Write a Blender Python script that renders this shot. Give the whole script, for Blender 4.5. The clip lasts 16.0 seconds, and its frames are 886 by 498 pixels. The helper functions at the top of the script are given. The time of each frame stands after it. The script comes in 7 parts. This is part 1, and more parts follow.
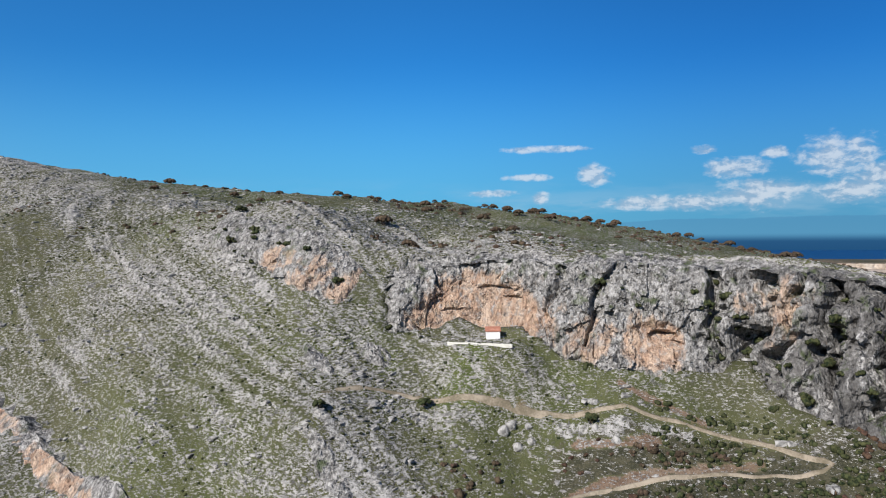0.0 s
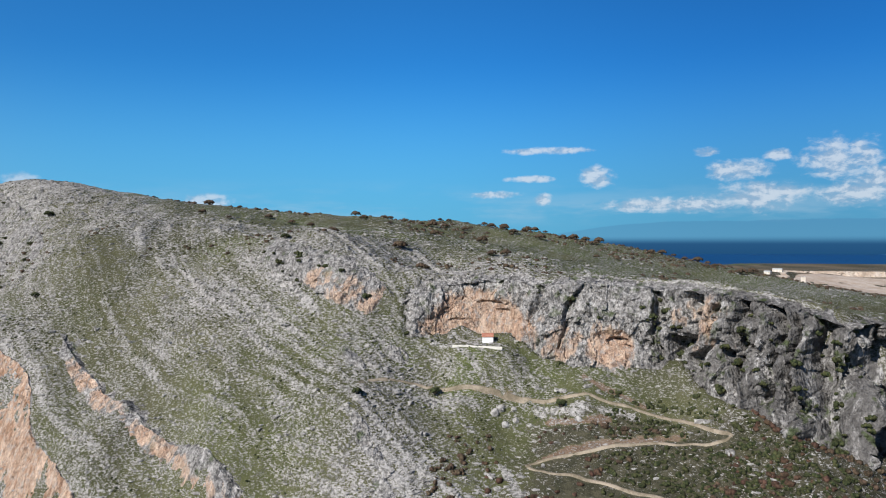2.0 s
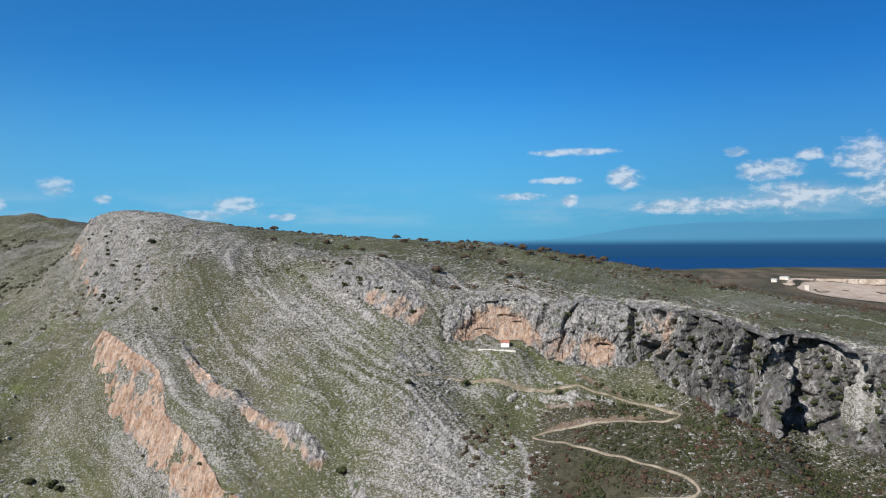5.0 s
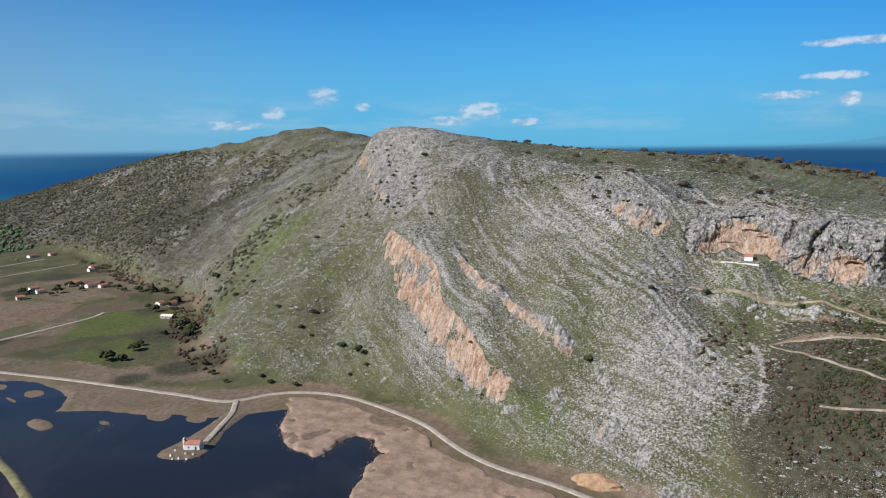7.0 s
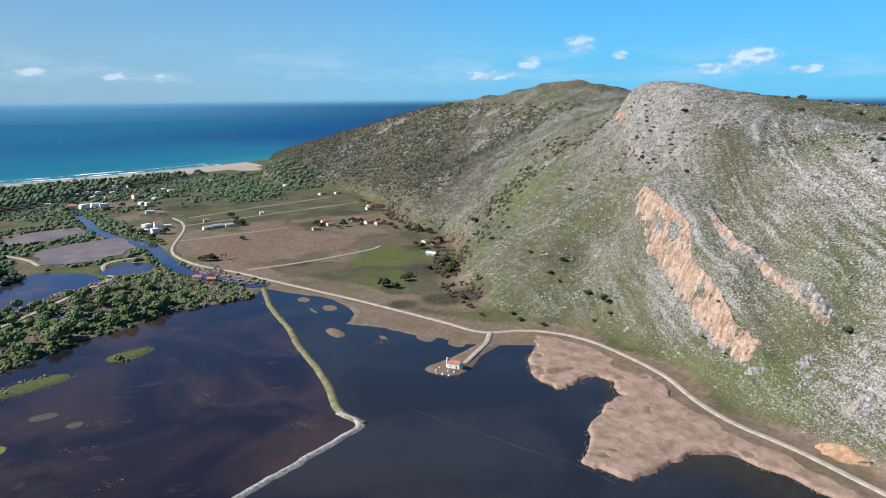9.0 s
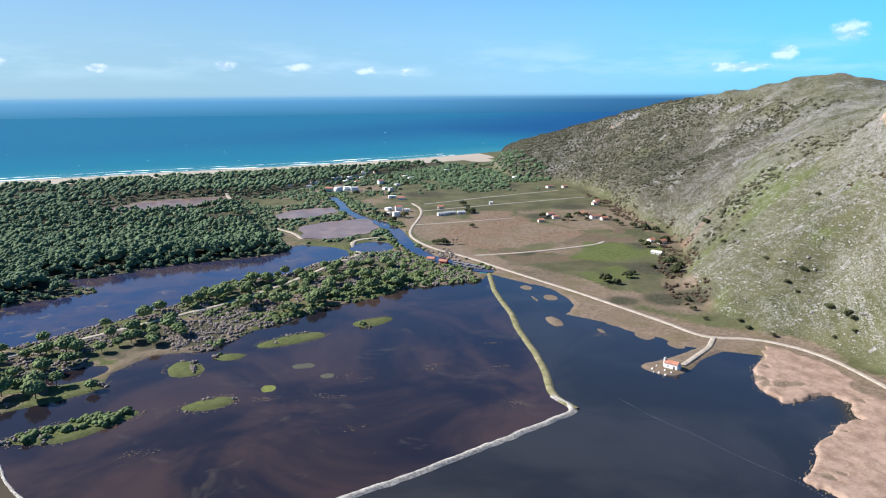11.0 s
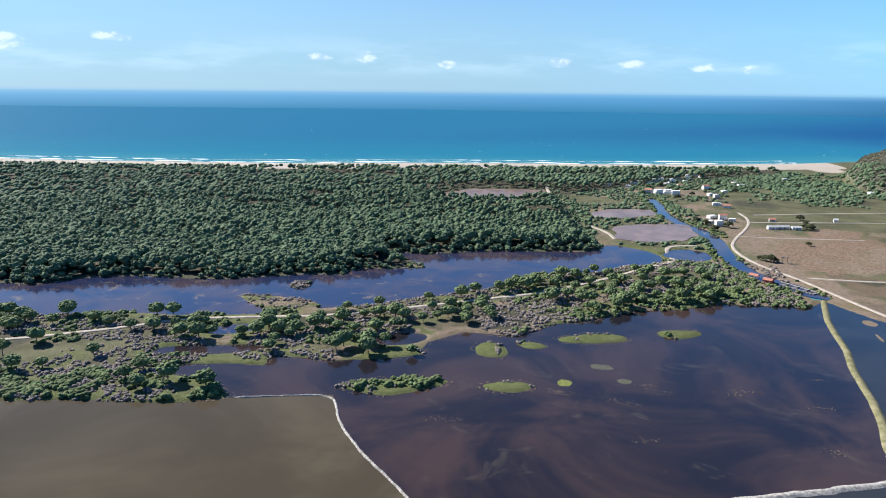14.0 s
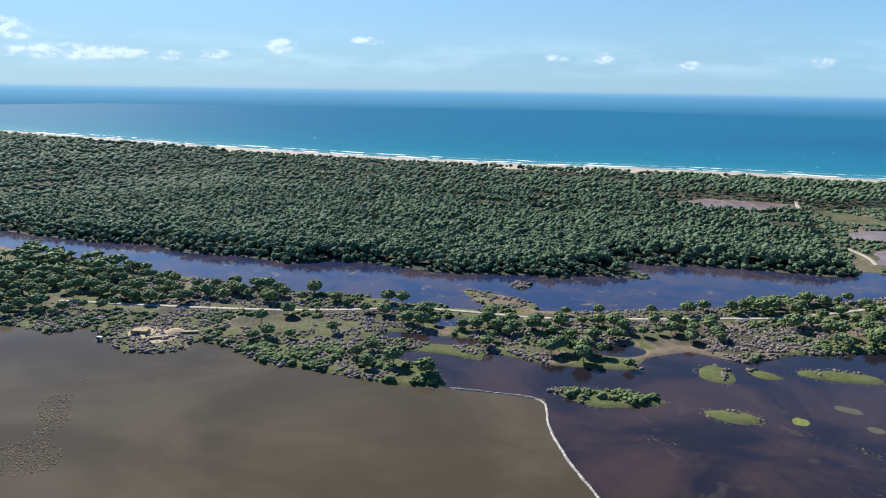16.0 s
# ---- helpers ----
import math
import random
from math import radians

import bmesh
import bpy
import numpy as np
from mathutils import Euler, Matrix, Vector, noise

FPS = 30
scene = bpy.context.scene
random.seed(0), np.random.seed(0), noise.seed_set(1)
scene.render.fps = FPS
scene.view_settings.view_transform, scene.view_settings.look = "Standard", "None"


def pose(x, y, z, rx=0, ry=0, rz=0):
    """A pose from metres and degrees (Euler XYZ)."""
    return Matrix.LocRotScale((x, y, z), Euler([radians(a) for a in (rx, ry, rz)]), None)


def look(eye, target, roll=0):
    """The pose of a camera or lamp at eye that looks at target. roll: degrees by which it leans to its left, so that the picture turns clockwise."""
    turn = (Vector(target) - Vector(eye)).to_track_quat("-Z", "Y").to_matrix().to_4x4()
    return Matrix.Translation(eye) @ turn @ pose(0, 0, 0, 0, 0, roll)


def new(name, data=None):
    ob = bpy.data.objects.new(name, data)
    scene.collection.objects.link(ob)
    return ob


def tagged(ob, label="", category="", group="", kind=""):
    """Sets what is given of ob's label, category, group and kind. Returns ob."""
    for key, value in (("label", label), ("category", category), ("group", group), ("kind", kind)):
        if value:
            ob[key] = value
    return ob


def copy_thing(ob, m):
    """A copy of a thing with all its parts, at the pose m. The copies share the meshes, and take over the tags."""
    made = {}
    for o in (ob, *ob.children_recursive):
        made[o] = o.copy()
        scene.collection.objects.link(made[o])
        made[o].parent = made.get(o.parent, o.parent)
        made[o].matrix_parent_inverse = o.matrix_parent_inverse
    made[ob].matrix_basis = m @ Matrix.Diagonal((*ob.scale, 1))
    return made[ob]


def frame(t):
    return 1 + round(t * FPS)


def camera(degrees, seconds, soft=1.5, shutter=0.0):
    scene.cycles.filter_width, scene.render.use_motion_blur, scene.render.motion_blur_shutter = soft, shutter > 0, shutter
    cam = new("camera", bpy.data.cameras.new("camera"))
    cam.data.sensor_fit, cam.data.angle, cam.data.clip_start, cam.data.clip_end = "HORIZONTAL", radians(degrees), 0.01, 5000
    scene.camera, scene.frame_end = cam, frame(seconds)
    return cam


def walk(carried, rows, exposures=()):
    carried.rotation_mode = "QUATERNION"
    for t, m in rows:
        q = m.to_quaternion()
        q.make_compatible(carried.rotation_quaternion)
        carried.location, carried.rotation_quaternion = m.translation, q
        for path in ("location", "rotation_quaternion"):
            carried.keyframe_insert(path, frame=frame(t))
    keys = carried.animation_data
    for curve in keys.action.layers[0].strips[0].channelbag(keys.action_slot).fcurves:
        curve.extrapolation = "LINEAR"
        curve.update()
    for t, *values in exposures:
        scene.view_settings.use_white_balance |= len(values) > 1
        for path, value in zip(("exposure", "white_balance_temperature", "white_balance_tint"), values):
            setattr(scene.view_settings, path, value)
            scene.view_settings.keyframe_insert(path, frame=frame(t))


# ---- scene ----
cam = camera(64.49, 16.0, 1.1)
PATH = [
    (0.0, pose(195.85, 83.34, 111.92, 88.862, 0.542, -73.125)),
    (0.5, pose(182.45, 79.93, 114.13, 88.988, 0.452, -73.070)),
    (1.0, pose(169.36, 76.33, 116.45, 88.967, 0.359, -72.987)),
    (1.5, pose(156.36, 72.64, 118.75, 88.951, 0.281, -72.975)),
    (2.0, pose(143.64, 69.04, 120.80, 88.948, 0.254, -72.961)),
    (2.5, pose(130.98, 65.45, 123.11, 88.959, 0.237, -72.923)),
    (3.0, pose(118.76, 61.72, 125.53, 88.938, 0.311, -72.808)),
    (3.2, pose(113.38, 60.74, 125.36, 89.182, 0.235, -72.867)),
    (5.3, pose(60.97, 44.62, 135.24, 89.076, 0.573, -69.687)),
    (5.5, pose(56.40, 43.40, 136.01, 89.067, 0.565, -67.918)),
    (6.0, pose(45.76, 39.90, 137.84, 89.084, 0.580, -62.165)),
    (6.5, pose(36.08, 35.92, 138.93, 86.152, 0.560, -55.983)),
    (7.0, pose(29.66, 32.58, 140.13, 81.587, 0.591, -51.436)),
    (7.5, pose(23.78, 28.61, 141.64, 77.542, 0.694, -46.872)),
    (8.0, pose(18.11, 24.45, 142.61, 77.722, 0.629, -41.892)),
    (8.5, pose(13.08, 19.81, 143.65, 77.765, 0.579, -36.939)),
    (9.0, pose(8.70, 15.50, 144.28, 77.795, 0.445, -31.328)),
    (9.2, pose(6.79, 13.42, 145.09, 77.773, 0.486, -29.341)),
    (11.3, pose(0.24, 0.08, 146.88, 77.379, 0.144, -10.210)),
    (11.5, pose(-0.12, 0.99, 146.83, 77.395, -0.029, -8.375)),
    (12.0, pose(0.27, 1.08, 147.07, 77.365, -0.053, -3.862)),
    (12.5, pose(-0.15, 0.64, 147.58, 77.283, -0.210, 0.003)),
    (13.0, pose(0.52, 0.46, 147.87, 77.227, -0.169, 4.423)),
    (13.5, pose(0.47, 0.62, 148.03, 77.161, -0.337, 8.396)),
    (14.0, pose(0.62, 0.24, 148.30, 77.105, -0.544, 12.881)),
    (14.5, pose(0.57, -0.22, 148.90, 77.008, -0.742, 17.661)),
    (15.0, pose(0.49, -0.31, 149.18, 77.020, -0.979, 22.407)),
    (15.5, pose(-0.10, -0.24, 149.80, 76.987, -1.118, 27.341)),
    (16.0, pose(0.00, 0.00, 150.00, 76.987, -0.861, 31.365)),
]
# ---- end path ----
walk(cam, PATH, [(0.0, 0.35), (6.0, 0.35), (7.0, 0.4), (8.0, 0.55), (9.0, 0.74), (11.0, 1.12), (13.0, 1.22), (16.0, 1.07)])

# ---------------------------------------------------------------- world and sun
SUN_AZ, SUN_EL = 64.0, 36.0          # degrees left of the sea axis, above the horizon
world = bpy.data.worlds.new("sky")
scene.world = world
world.use_nodes = True


class Tree:
    """Short-hand for building a node tree."""

    def __init__(self, tree):
        self.t = tree
        tree.nodes.clear()

    def n(self, kind, inputs=None, **props):
        nd = self.t.nodes.new(kind)
        if "operation" in props:
            nd.operation = props["operation"]
        if "use_clamp" in props:
            nd.use_clamp = props["use_clamp"]
        if "interpolation_type" in props:
            nd.interpolation_type = props["interpolation_type"]
        if "feature" in props:
            nd.feature = props["feature"]
        if "attribute_name" in props:
            nd.attribute_name = props["attribute_name"]
        if "sky_type" in props:
            nd.sky_type = props["sky_type"]
        if "sun_disc" in props:
            nd.sun_disc = props["sun_disc"]
        if "sun_elevation" in props:
            nd.sun_elevation = props["sun_elevation"]
        if "sun_rotation" in props:
            nd.sun_rotation = props["sun_rotation"]
        if "altitude" in props:
            nd.altitude = props["altitude"]
        if "air_density" in props:
            nd.air_density = props["air_density"]
        if "dust_density" in props:
            nd.dust_density = props["dust_density"]
        if "ozone_density" in props:
            nd.ozone_density = props["ozone_density"]
        for k, v in (inputs or {}).items():
            if isinstance(v, bpy.types.NodeSocket):
                self.t.links.new(v, nd.inputs[k])
            else:
                nd.inputs[k].default_value = v
        return nd

    def math(self, op, a, b=0.0, c=0.0, clamp=False):
        return self.n("ShaderNodeMath", {0: a, 1: b, 2: c}, operation=op, use_clamp=clamp).outputs[0]

    def ramp(self, v, lo, hi, a=0.0, b=1.0, smooth=True):
        return self.n("ShaderNodeMapRange", {0: v, 1: lo, 2: hi, 3: a, 4: b}, interpolation_type="SMOOTHSTEP" if smooth else "LINEAR").outputs[0]

    def mix(self, f, a, b, blend="MIX"):
        nd = self.t.nodes.new("ShaderNodeMix")
        nd.data_type, nd.blend_type = "RGBA", blend
        for i, v in ((0, f), (6, a), (7, b)):
            if isinstance(v, bpy.types.NodeSocket):
                self.t.links.new(v, nd.inputs[i])
            else:
                nd.inputs[i].default_value = v if i == 0 else (*v[:3], 1.0)
        return nd.outputs[2]

    def noise(self, vec, scale, detail=3.0, rough=0.55, distort=0.0):
        return self.n("ShaderNodeTexNoise", {"Vector": vec, "Scale": scale, "Detail": detail, "Roughness": rough, "Distortion": distort}).outputs[0]

    def link(self, a, b):
        self.t.links.new(a, b)


w = Tree(world.node_tree)
sky = w.n("ShaderNodeTexSky", sky_type="NISHITA", sun_disc=False, sun_elevation=radians(SUN_EL), sun_rotation=radians(-SUN_AZ), altitude=150.0,
          air_density=1.0, dust_density=0.25, ozone_density=3.5)
gen = w.n("ShaderNodeTexCoord").outputs["Generated"]
sep = w.n("ShaderNodeSeparateXYZ", {0: gen})
up = sep.outputs[2]
# cumulus low over the sea and the strait: bearing, height, half width and half height of each, as parts of a circle
CLOUDS_EAST = [(1.488, 0.081, 0.027, 0.017), (1.415, 0.051, 0.016, 0.010), (1.400, 0.079, 0.041, 0.006), (1.424, 0.118, 0.071, 0.006), (1.633, 0.111, 0.018, 0.007), (1.671, 0.085, 0.047, 0.015), (1.718, 0.102, 0.018, 0.009),
               (1.790, 0.094, 0.056, 0.030), (1.830, 0.068, 0.050, 0.022), (1.698, 0.051, 0.065, 0.022), (1.805, 0.051, 0.050, 0.017), (1.594, 0.041, 0.117, 0.012), (1.348, 0.058, 0.040, 0.006), (0.734, 0.069, 0.024, 0.013), (0.664, 0.044, 0.018, 0.011),
               (0.951, 0.046, 0.036, 0.014), (0.785, 0.053, 0.011, 0.007), (0.610, 0.029, 0.044, 0.007), (0.903, 0.034, 0.032, 0.008), (1.013, 0.031, 0.023, 0.006)]
CLOUDS_WEST = [(-0.393, 0.040, 0.020, 0.006), (-0.331, 0.041, 0.017, 0.008), (-0.218, 0.032, 0.015, 0.006), (-0.065, 0.036, 0.019, 0.007), (0.028, 0.033, 0.023, 0.007), (0.121, 0.029, 0.020, 0.007), (0.176, 0.027, 0.014, 0.006),
               (-1.081, 0.059, 0.025, 0.014), (-0.765, 0.049, 0.020, 0.012), (-0.907, 0.035, 0.018, 0.008), (-0.651, 0.060, 0.023, 0.007), (-1.011, 0.036, 0.104, 0.011), (-0.852, 0.038, 0.028, 0.007)]
turn = w.math("ARCTAN2", sep.outputs[0], sep.outputs[1])
spot = w.n("ShaderNodeCombineXYZ", {0: turn, 1: up, 2: 0.0}).outputs[0]
body = None
for c0, u0, cw, ch in CLOUDS_EAST + CLOUDS_WEST:
    rel = w.n("ShaderNodeVectorMath", {0: spot, 1: (1 / cw, 1 / ch, 0.0), 2: (-c0 / cw, -u0 / ch, 0.0)}, operation="MULTIPLY_ADD").outputs[0]
    r2 = w.n("ShaderNodeVectorMath", {0: rel, 1: rel}, operation="DOT_PRODUCT").outputs["Value"]
    body = r2 if body is None else w.math("MINIMUM", body, r2)
puff_at = w.n("ShaderNodeVectorMath", {0: spot, 1: (1.0, 1.7, 1.0)}, operation="MULTIPLY").outputs[0]
puff = w.noise(puff_at, 38.0, 6.0, 0.60, 0.2)
below = w.noise(w.n("ShaderNodeVectorMath", {0: puff_at, 1: (0.004, -0.010, 0.0)}, operation="ADD").outputs[0], 38.0, 4.0, 0.60, 0.2)
east = w.ramp(turn, 0.4, 1.5)
cloud = w.math("MULTIPLY", w.ramp(w.math("ADD", w.math("SUBTRACT", 1.0, body), w.math("MULTIPLY", w.math("SUBTRACT", puff, 0.5), 2.9)), -0.1, 1.1), w.math("ADD", 0.5, w.math("MULTIPLY", east, 0.24)))
veil = w.math("MULTIPLY", w.ramp(up, 0.0, 0.25, 1.0, 0.0), 0.8)
away = w.ramp(turn, 0.7, 2.0)
west = w.ramp(turn, 0.2, -1.0)
mild = w.ramp(turn, -0.3, 0.75)
tint = w.mix(away, w.mix(mild, (0.42, 0.59, 0.78), (0.28, 0.79, 1.22)), (0.17, 0.66, 1.12))
sky_c = w.mix(1.0, sky.outputs[0], tint, "MULTIPLY")
veil_c = w.mix(away, w.mix(mild, (2.25, 3.8, 5.2), (2.2, 4.45, 6.9)), (2.1, 4.5, 6.7))
sky_c = w.mix(veil, sky_c, veil_c)
# deeper and less red where the view turns from the sun
deep = w.mix(w.ramp(turn, 1.15, 1.80), (0.62, 1.02, 1.10), (0.50, 0.74, 0.83))
sky_c = w.mix(w.ramp(turn, 0.25, 0.85), sky_c, w.mix(1.0, sky_c, deep, "MULTIPLY"))
haze_band = w.math("MULTIPLY", w.math("MULTIPLY", w.ramp(up, 0.01, 0.03), w.ramp(up, 0.085, 0.03)), w.ramp(w.noise(w.n("ShaderNodeVectorMath", {0: spot, 1: (1.0, 5.0, 1.0)}, operation="MULTIPLY").outputs[0], 6.0, 4.0, 0.6), 0.42, 0.66))
sky_c = w.mix(w.math("MULTIPLY", haze_band, 0.30), sky_c, (4.6, 6.2, 7.6))
lit = w.ramp(w.math("SUBTRACT", puff, below), -0.10, 0.10)
sky_c = w.mix(cloud, sky_c, w.mix(lit, (3.7, 4.9, 6.5), (7.2, 7.8, 8.6)))
# the mountains beyond the strait, blue with distance
crest = w.noise(w.n("ShaderNodeCombineXYZ", {0: turn, 1: 0.4, 2: 0.0}).outputs[0], 7.0, 5.0, 0.55)
rise = w.math("MULTIPLY", w.math("MULTIPLY", w.ramp(turn, 1.31, 1.62), w.ramp(turn, 2.1, 2.9, 1.0, 0.2)), w.math("ADD", 0.014, w.math("MULTIPLY", crest, 0.024)))
range_f = w.ramp(w.math("SUBTRACT", w.math("SUBTRACT", rise, 0.006), up), -0.0008, 0.0008)
sky_c = w.mix(w.math("MULTIPLY", range_f, 0.45), sky_c, w.mix(w.ramp(up, -0.006, 0.03), (1.0, 2.9, 4.9), (0.75, 2.4, 4.5)))
far_sea = w.ramp(up, -0.034, -0.0065, 0.0, 1.0, False)
sea_c = w.mix(w.ramp(turn, 0.05, 0.6), w.mix(far_sea, w.mix(west, (0.22, 1.35, 2.55), (0.32, 1.5, 2.75)), w.mix(west, (0.85, 2.5, 4.6), (1.4, 3.2, 5.2))), w.mix(far_sea, (0.14, 0.75, 1.9), (0.25, 1.05, 2.4)))
sky_c = w.mix(w.ramp(up, -0.0130, -0.0005), sea_c, sky_c)
bg = w.n("ShaderNodeBackground", {"Color": sky_c, "Strength": 0.076})
w.link(bg.outputs[0], w.n("ShaderNodeOutputWorld").inputs[0])

az = radians(SUN_AZ)
sun_dir = Vector((-math.sin(az) * math.cos(radians(SUN_EL)), math.cos(az) * math.cos(radians(SUN_EL)), math.sin(radians(SUN_EL))))
sun = new("sun", bpy.data.lights.new("sun", "SUN"))
sun.data.energy, sun.data.angle, sun.data.color = 5.0, radians(0.53), (1.0, 0.96, 0.93)
sun.matrix_world = look(sun_dir * 300, (0, 0, 0))

# ---------------------------------------------------------------- numbers
RNG = np.random.default_rng(7)
TAB = np.random.default_rng(3).random((256, 256))
TAB3 = np.random.default_rng(5).random((64, 64, 64))


def vnoise(x, y):
    xi, yi = np.floor(x).astype(int), np.floor(y).astype(int)
    u, v = x - xi, y - yi
    u, v = u * u * (3 - 2 * u), v * v * (3 - 2 * v)
    g = lambda a, b: TAB[a % 256, b % 256]
    return (g(xi, yi) * (1 - u) + g(xi + 1, yi) * u) * (1 - v) + (g(xi, yi + 1) * (1 - u) + g(xi + 1, yi + 1) * u) * v


def fbm(x, y, size, octaves=4, gain=0.5):
    total, amp, norm = 0.0, 1.0, 0.0
    for o in range(octaves):
        total = total + amp * vnoise(x / size + 17.3 * o, y / size - 9.1 * o)
        norm, amp, size = norm + amp, amp * gain, size / 2.03
    return total / norm          # 0 to 1


def vnoise3(x, y, z):
    xi, yi, zi = (np.floor(a).astype(int) for a in (x, y, z))
    u, v, t = x - xi, y - yi, z - zi
    u, v, t = (a * a * (3 - 2 * a) for a in (u, v, t))
    out = 0
    for i, wu in ((0, 1 - u), (1, u)):
        for j, wv in ((0, 1 - v), (1, v)):
            for k, wt in ((0, 1 - t), (1, t)):
                out = out + wu * wv * wt * TAB3[(xi + i) % 64, (yi + j) % 64, (zi + k) % 64]
    return out


def fbm3(x, y, z, size, octaves=4, gain=0.5, ridged=False):
    total, amp, norm = 0.0, 1.0, 0.0
    for o in range(octaves):
        v = vnoise3(x / size + 5.2 * o, y / size + 3.7 * o, z / size - 8.1 * o)
        if ridged:
            v = 1 - np.abs(2 * v - 1)
        total, norm = total + amp * v, norm + amp
        amp, size = amp * gain, size / 2.07
    return total / norm


def cells3(x, y, z, size, seed=0):
    """The distance to the nearest of many scattered points, in cells."""
    x, y, z = x / size + seed * 7.7, y / size, z / size
    xi, yi, zi = (np.floor(a).astype(int) for a in (x, y, z))
    best = np.full(np.shape(x), 9.0)
    for i in (-1, 0, 1):
        for j in (-1, 0, 1):
            for k in (-1, 0, 1):
                a, b, c = xi + i, yi + j, zi + k
                px, py, pz = (TAB3[(a + s) % 64, (b + 2 * s) % 64, (c + 3 * s) % 64] for s in (1, 17, 31))
                best = np.minimum(best, (a + px - x) ** 2 + (b + py - y) ** 2 + (c + pz - z) ** 2)
    return np.sqrt(best)


def facets3(x, y, z, size, seed=0):
    """Broken planes: each cell round a scattered point has an offset and a tilt of its own."""
    x, y, z = x / size + seed * 7.7, y / size, z / size
    xi, yi, zi = (np.floor(a).astype(int) for a in (x, y, z))
    best, value = np.full(np.shape(x), 9.0), np.zeros(np.shape(x))
    for i in (-1, 0, 1):
        for j in (-1, 0, 1):
            for k in (-1, 0, 1):
                a, b, c = xi + i, yi + j, zi + k
                px, py, pz, lift = (TAB3[(a + s) % 64, (b + 2 * s) % 64, (c + 3 * s) % 64] for s in (1, 17, 31, 43))
                dx, dy, dz = x - a - px, y - b - py, z - c - pz
                d = dx * dx + dy * dy + dz * dz
                near = d < best
                best = np.where(near, d, best)
                value = np.where(near, lift - 0.5 + 1.3 * ((py - 0.5) * dx + (pz - 0.5) * dy + (px - 0.5) * dz), value)
    return value


def smooth(a, lo, hi):
    t = np.clip((a - lo) / (hi - lo), 0, 1)
    return t * t * (3 - 2 * t)


def dist_line(x, y, pts, closed=False):
    """The distance to a polyline, and how far along it the nearest point lies (in points)."""
    best, where = np.full(np.shape(x), 1e9), np.zeros(np.shape(x))
    p = list(pts) + ([pts[0]] if closed else [])
    for i, (a, b) in enumerate(zip(p[:-1], p[1:])):
        dx, dy = b[0] - a[0], b[1] - a[1]
        t = np.clip(((x - a[0]) * dx + (y - a[1]) * dy) / max(dx * dx + dy * dy, 1e-9), 0, 1)
        d = np.hypot(x - a[0] - t * dx, y - a[1] - t * dy)
        m = d < best
        best, where = np.where(m, d, best), np.where(m, i + t, where)
    return best, where


def inside(x, y, pts):
    r = np.zeros(np.shape(x), bool)
    for a, b in zip(pts, list(pts[1:]) + [pts[0]]):
        if a[1] != b[1]:
            r ^= ((a[1] > y) != (b[1] > y)) & (x < (b[0] - a[0]) * (y - a[1]) / (b[1] - a[1]) + a[0])
    return r


def sdf(x, y, pts):
    """Metres inside a polygon (negative outside). Exact within reach of its box only."""
    out = np.full(np.shape(x), -60.0)
    px, py = [p[0] for p in pts], [p[1] for p in pts]
    m = (x > min(px) - 60) & (x < max(px) + 60) & (y > min(py) - 60) & (y < max(py) + 60)
    if m.any():
        d = dist_line(x[m], y[m], pts, True)[0]
        out[m] = np.where(inside(x[m], y[m], pts), d, -d)
    return out


def along(pts, step):
    """Points every step metres along a polyline of 2 or 3 numbers a point, smoothed."""
    p = np.array(pts, float)
    for _ in range(2):
        q = np.empty((2 * len(p), p.shape[1]))
        q[0::2] = np.vstack([p[0], 0.75 * p[1:] + 0.25 * p[:-1]])
        q[1::2] = np.vstack([0.25 * p[1:] + 0.75 * p[:-1], p[-1]])
        p = q
    s = np.concatenate([[0], np.cumsum(np.linalg.norm(np.diff(p[:, :2], axis=0), axis=1))])
    k = max(2, int(s[-1] / step) + 1)
    return np.stack([np.interp(np.linspace(0, s[-1], k), s, p[:, i]) for i in range(p.shape[1])], 1)


# ---------------------------------------------------------------- plan of the shores
LAGOON_EAST = [(162, 537), (187, 494), (192, 484), (195, 458), (194, 440), (180, 423), (194, 403), (206, 380), (217, 363), (222, 350), (240, 336), (259, 325),
               (239, 307), (226, 287), (228, 268), (246, 270), (259, 271), (258, 258), (251, 246), (230, 240), (213, 227), (198, 213), (190, 207), (194, 196),
               (197, 187), (213, 185), (231, 189), (244, 179), (248, 160), (250, 145), (252, 120), (246, 60), (235, -100), (200, -500), (-400, -700)]
LAGOON_WEST = [(-1100, -400), (-900, 60), (-620, 150), (-500, 196), (-454, 214), (-430, 219), (-411, 220), (-404, 240), (-388, 236), (-378, 229), (-370, 231), (-349, 226),
               (-333, 234), (-322, 249), (-327, 262), (-304, 264), (-289, 259), (-269, 257), (-246, 264), (-222, 268), (-197, 272), (-172, 284), (-168, 290),
               (-181, 301), (-203, 306), (-224, 310), (-212, 320), (-194, 325), (-172, 328), (-174, 343), (-142, 343), (-116, 352)]
LAGOON_NORTH = [(-91, 364), (-93, 386), (-77, 407), (-42, 406), (-23, 438), (0, 450), (27, 476), (39, 483), (62, 492), (93, 512), (150, 516)]
LAGOON = LAGOON_EAST + LAGOON_WEST + LAGOON_NORTH
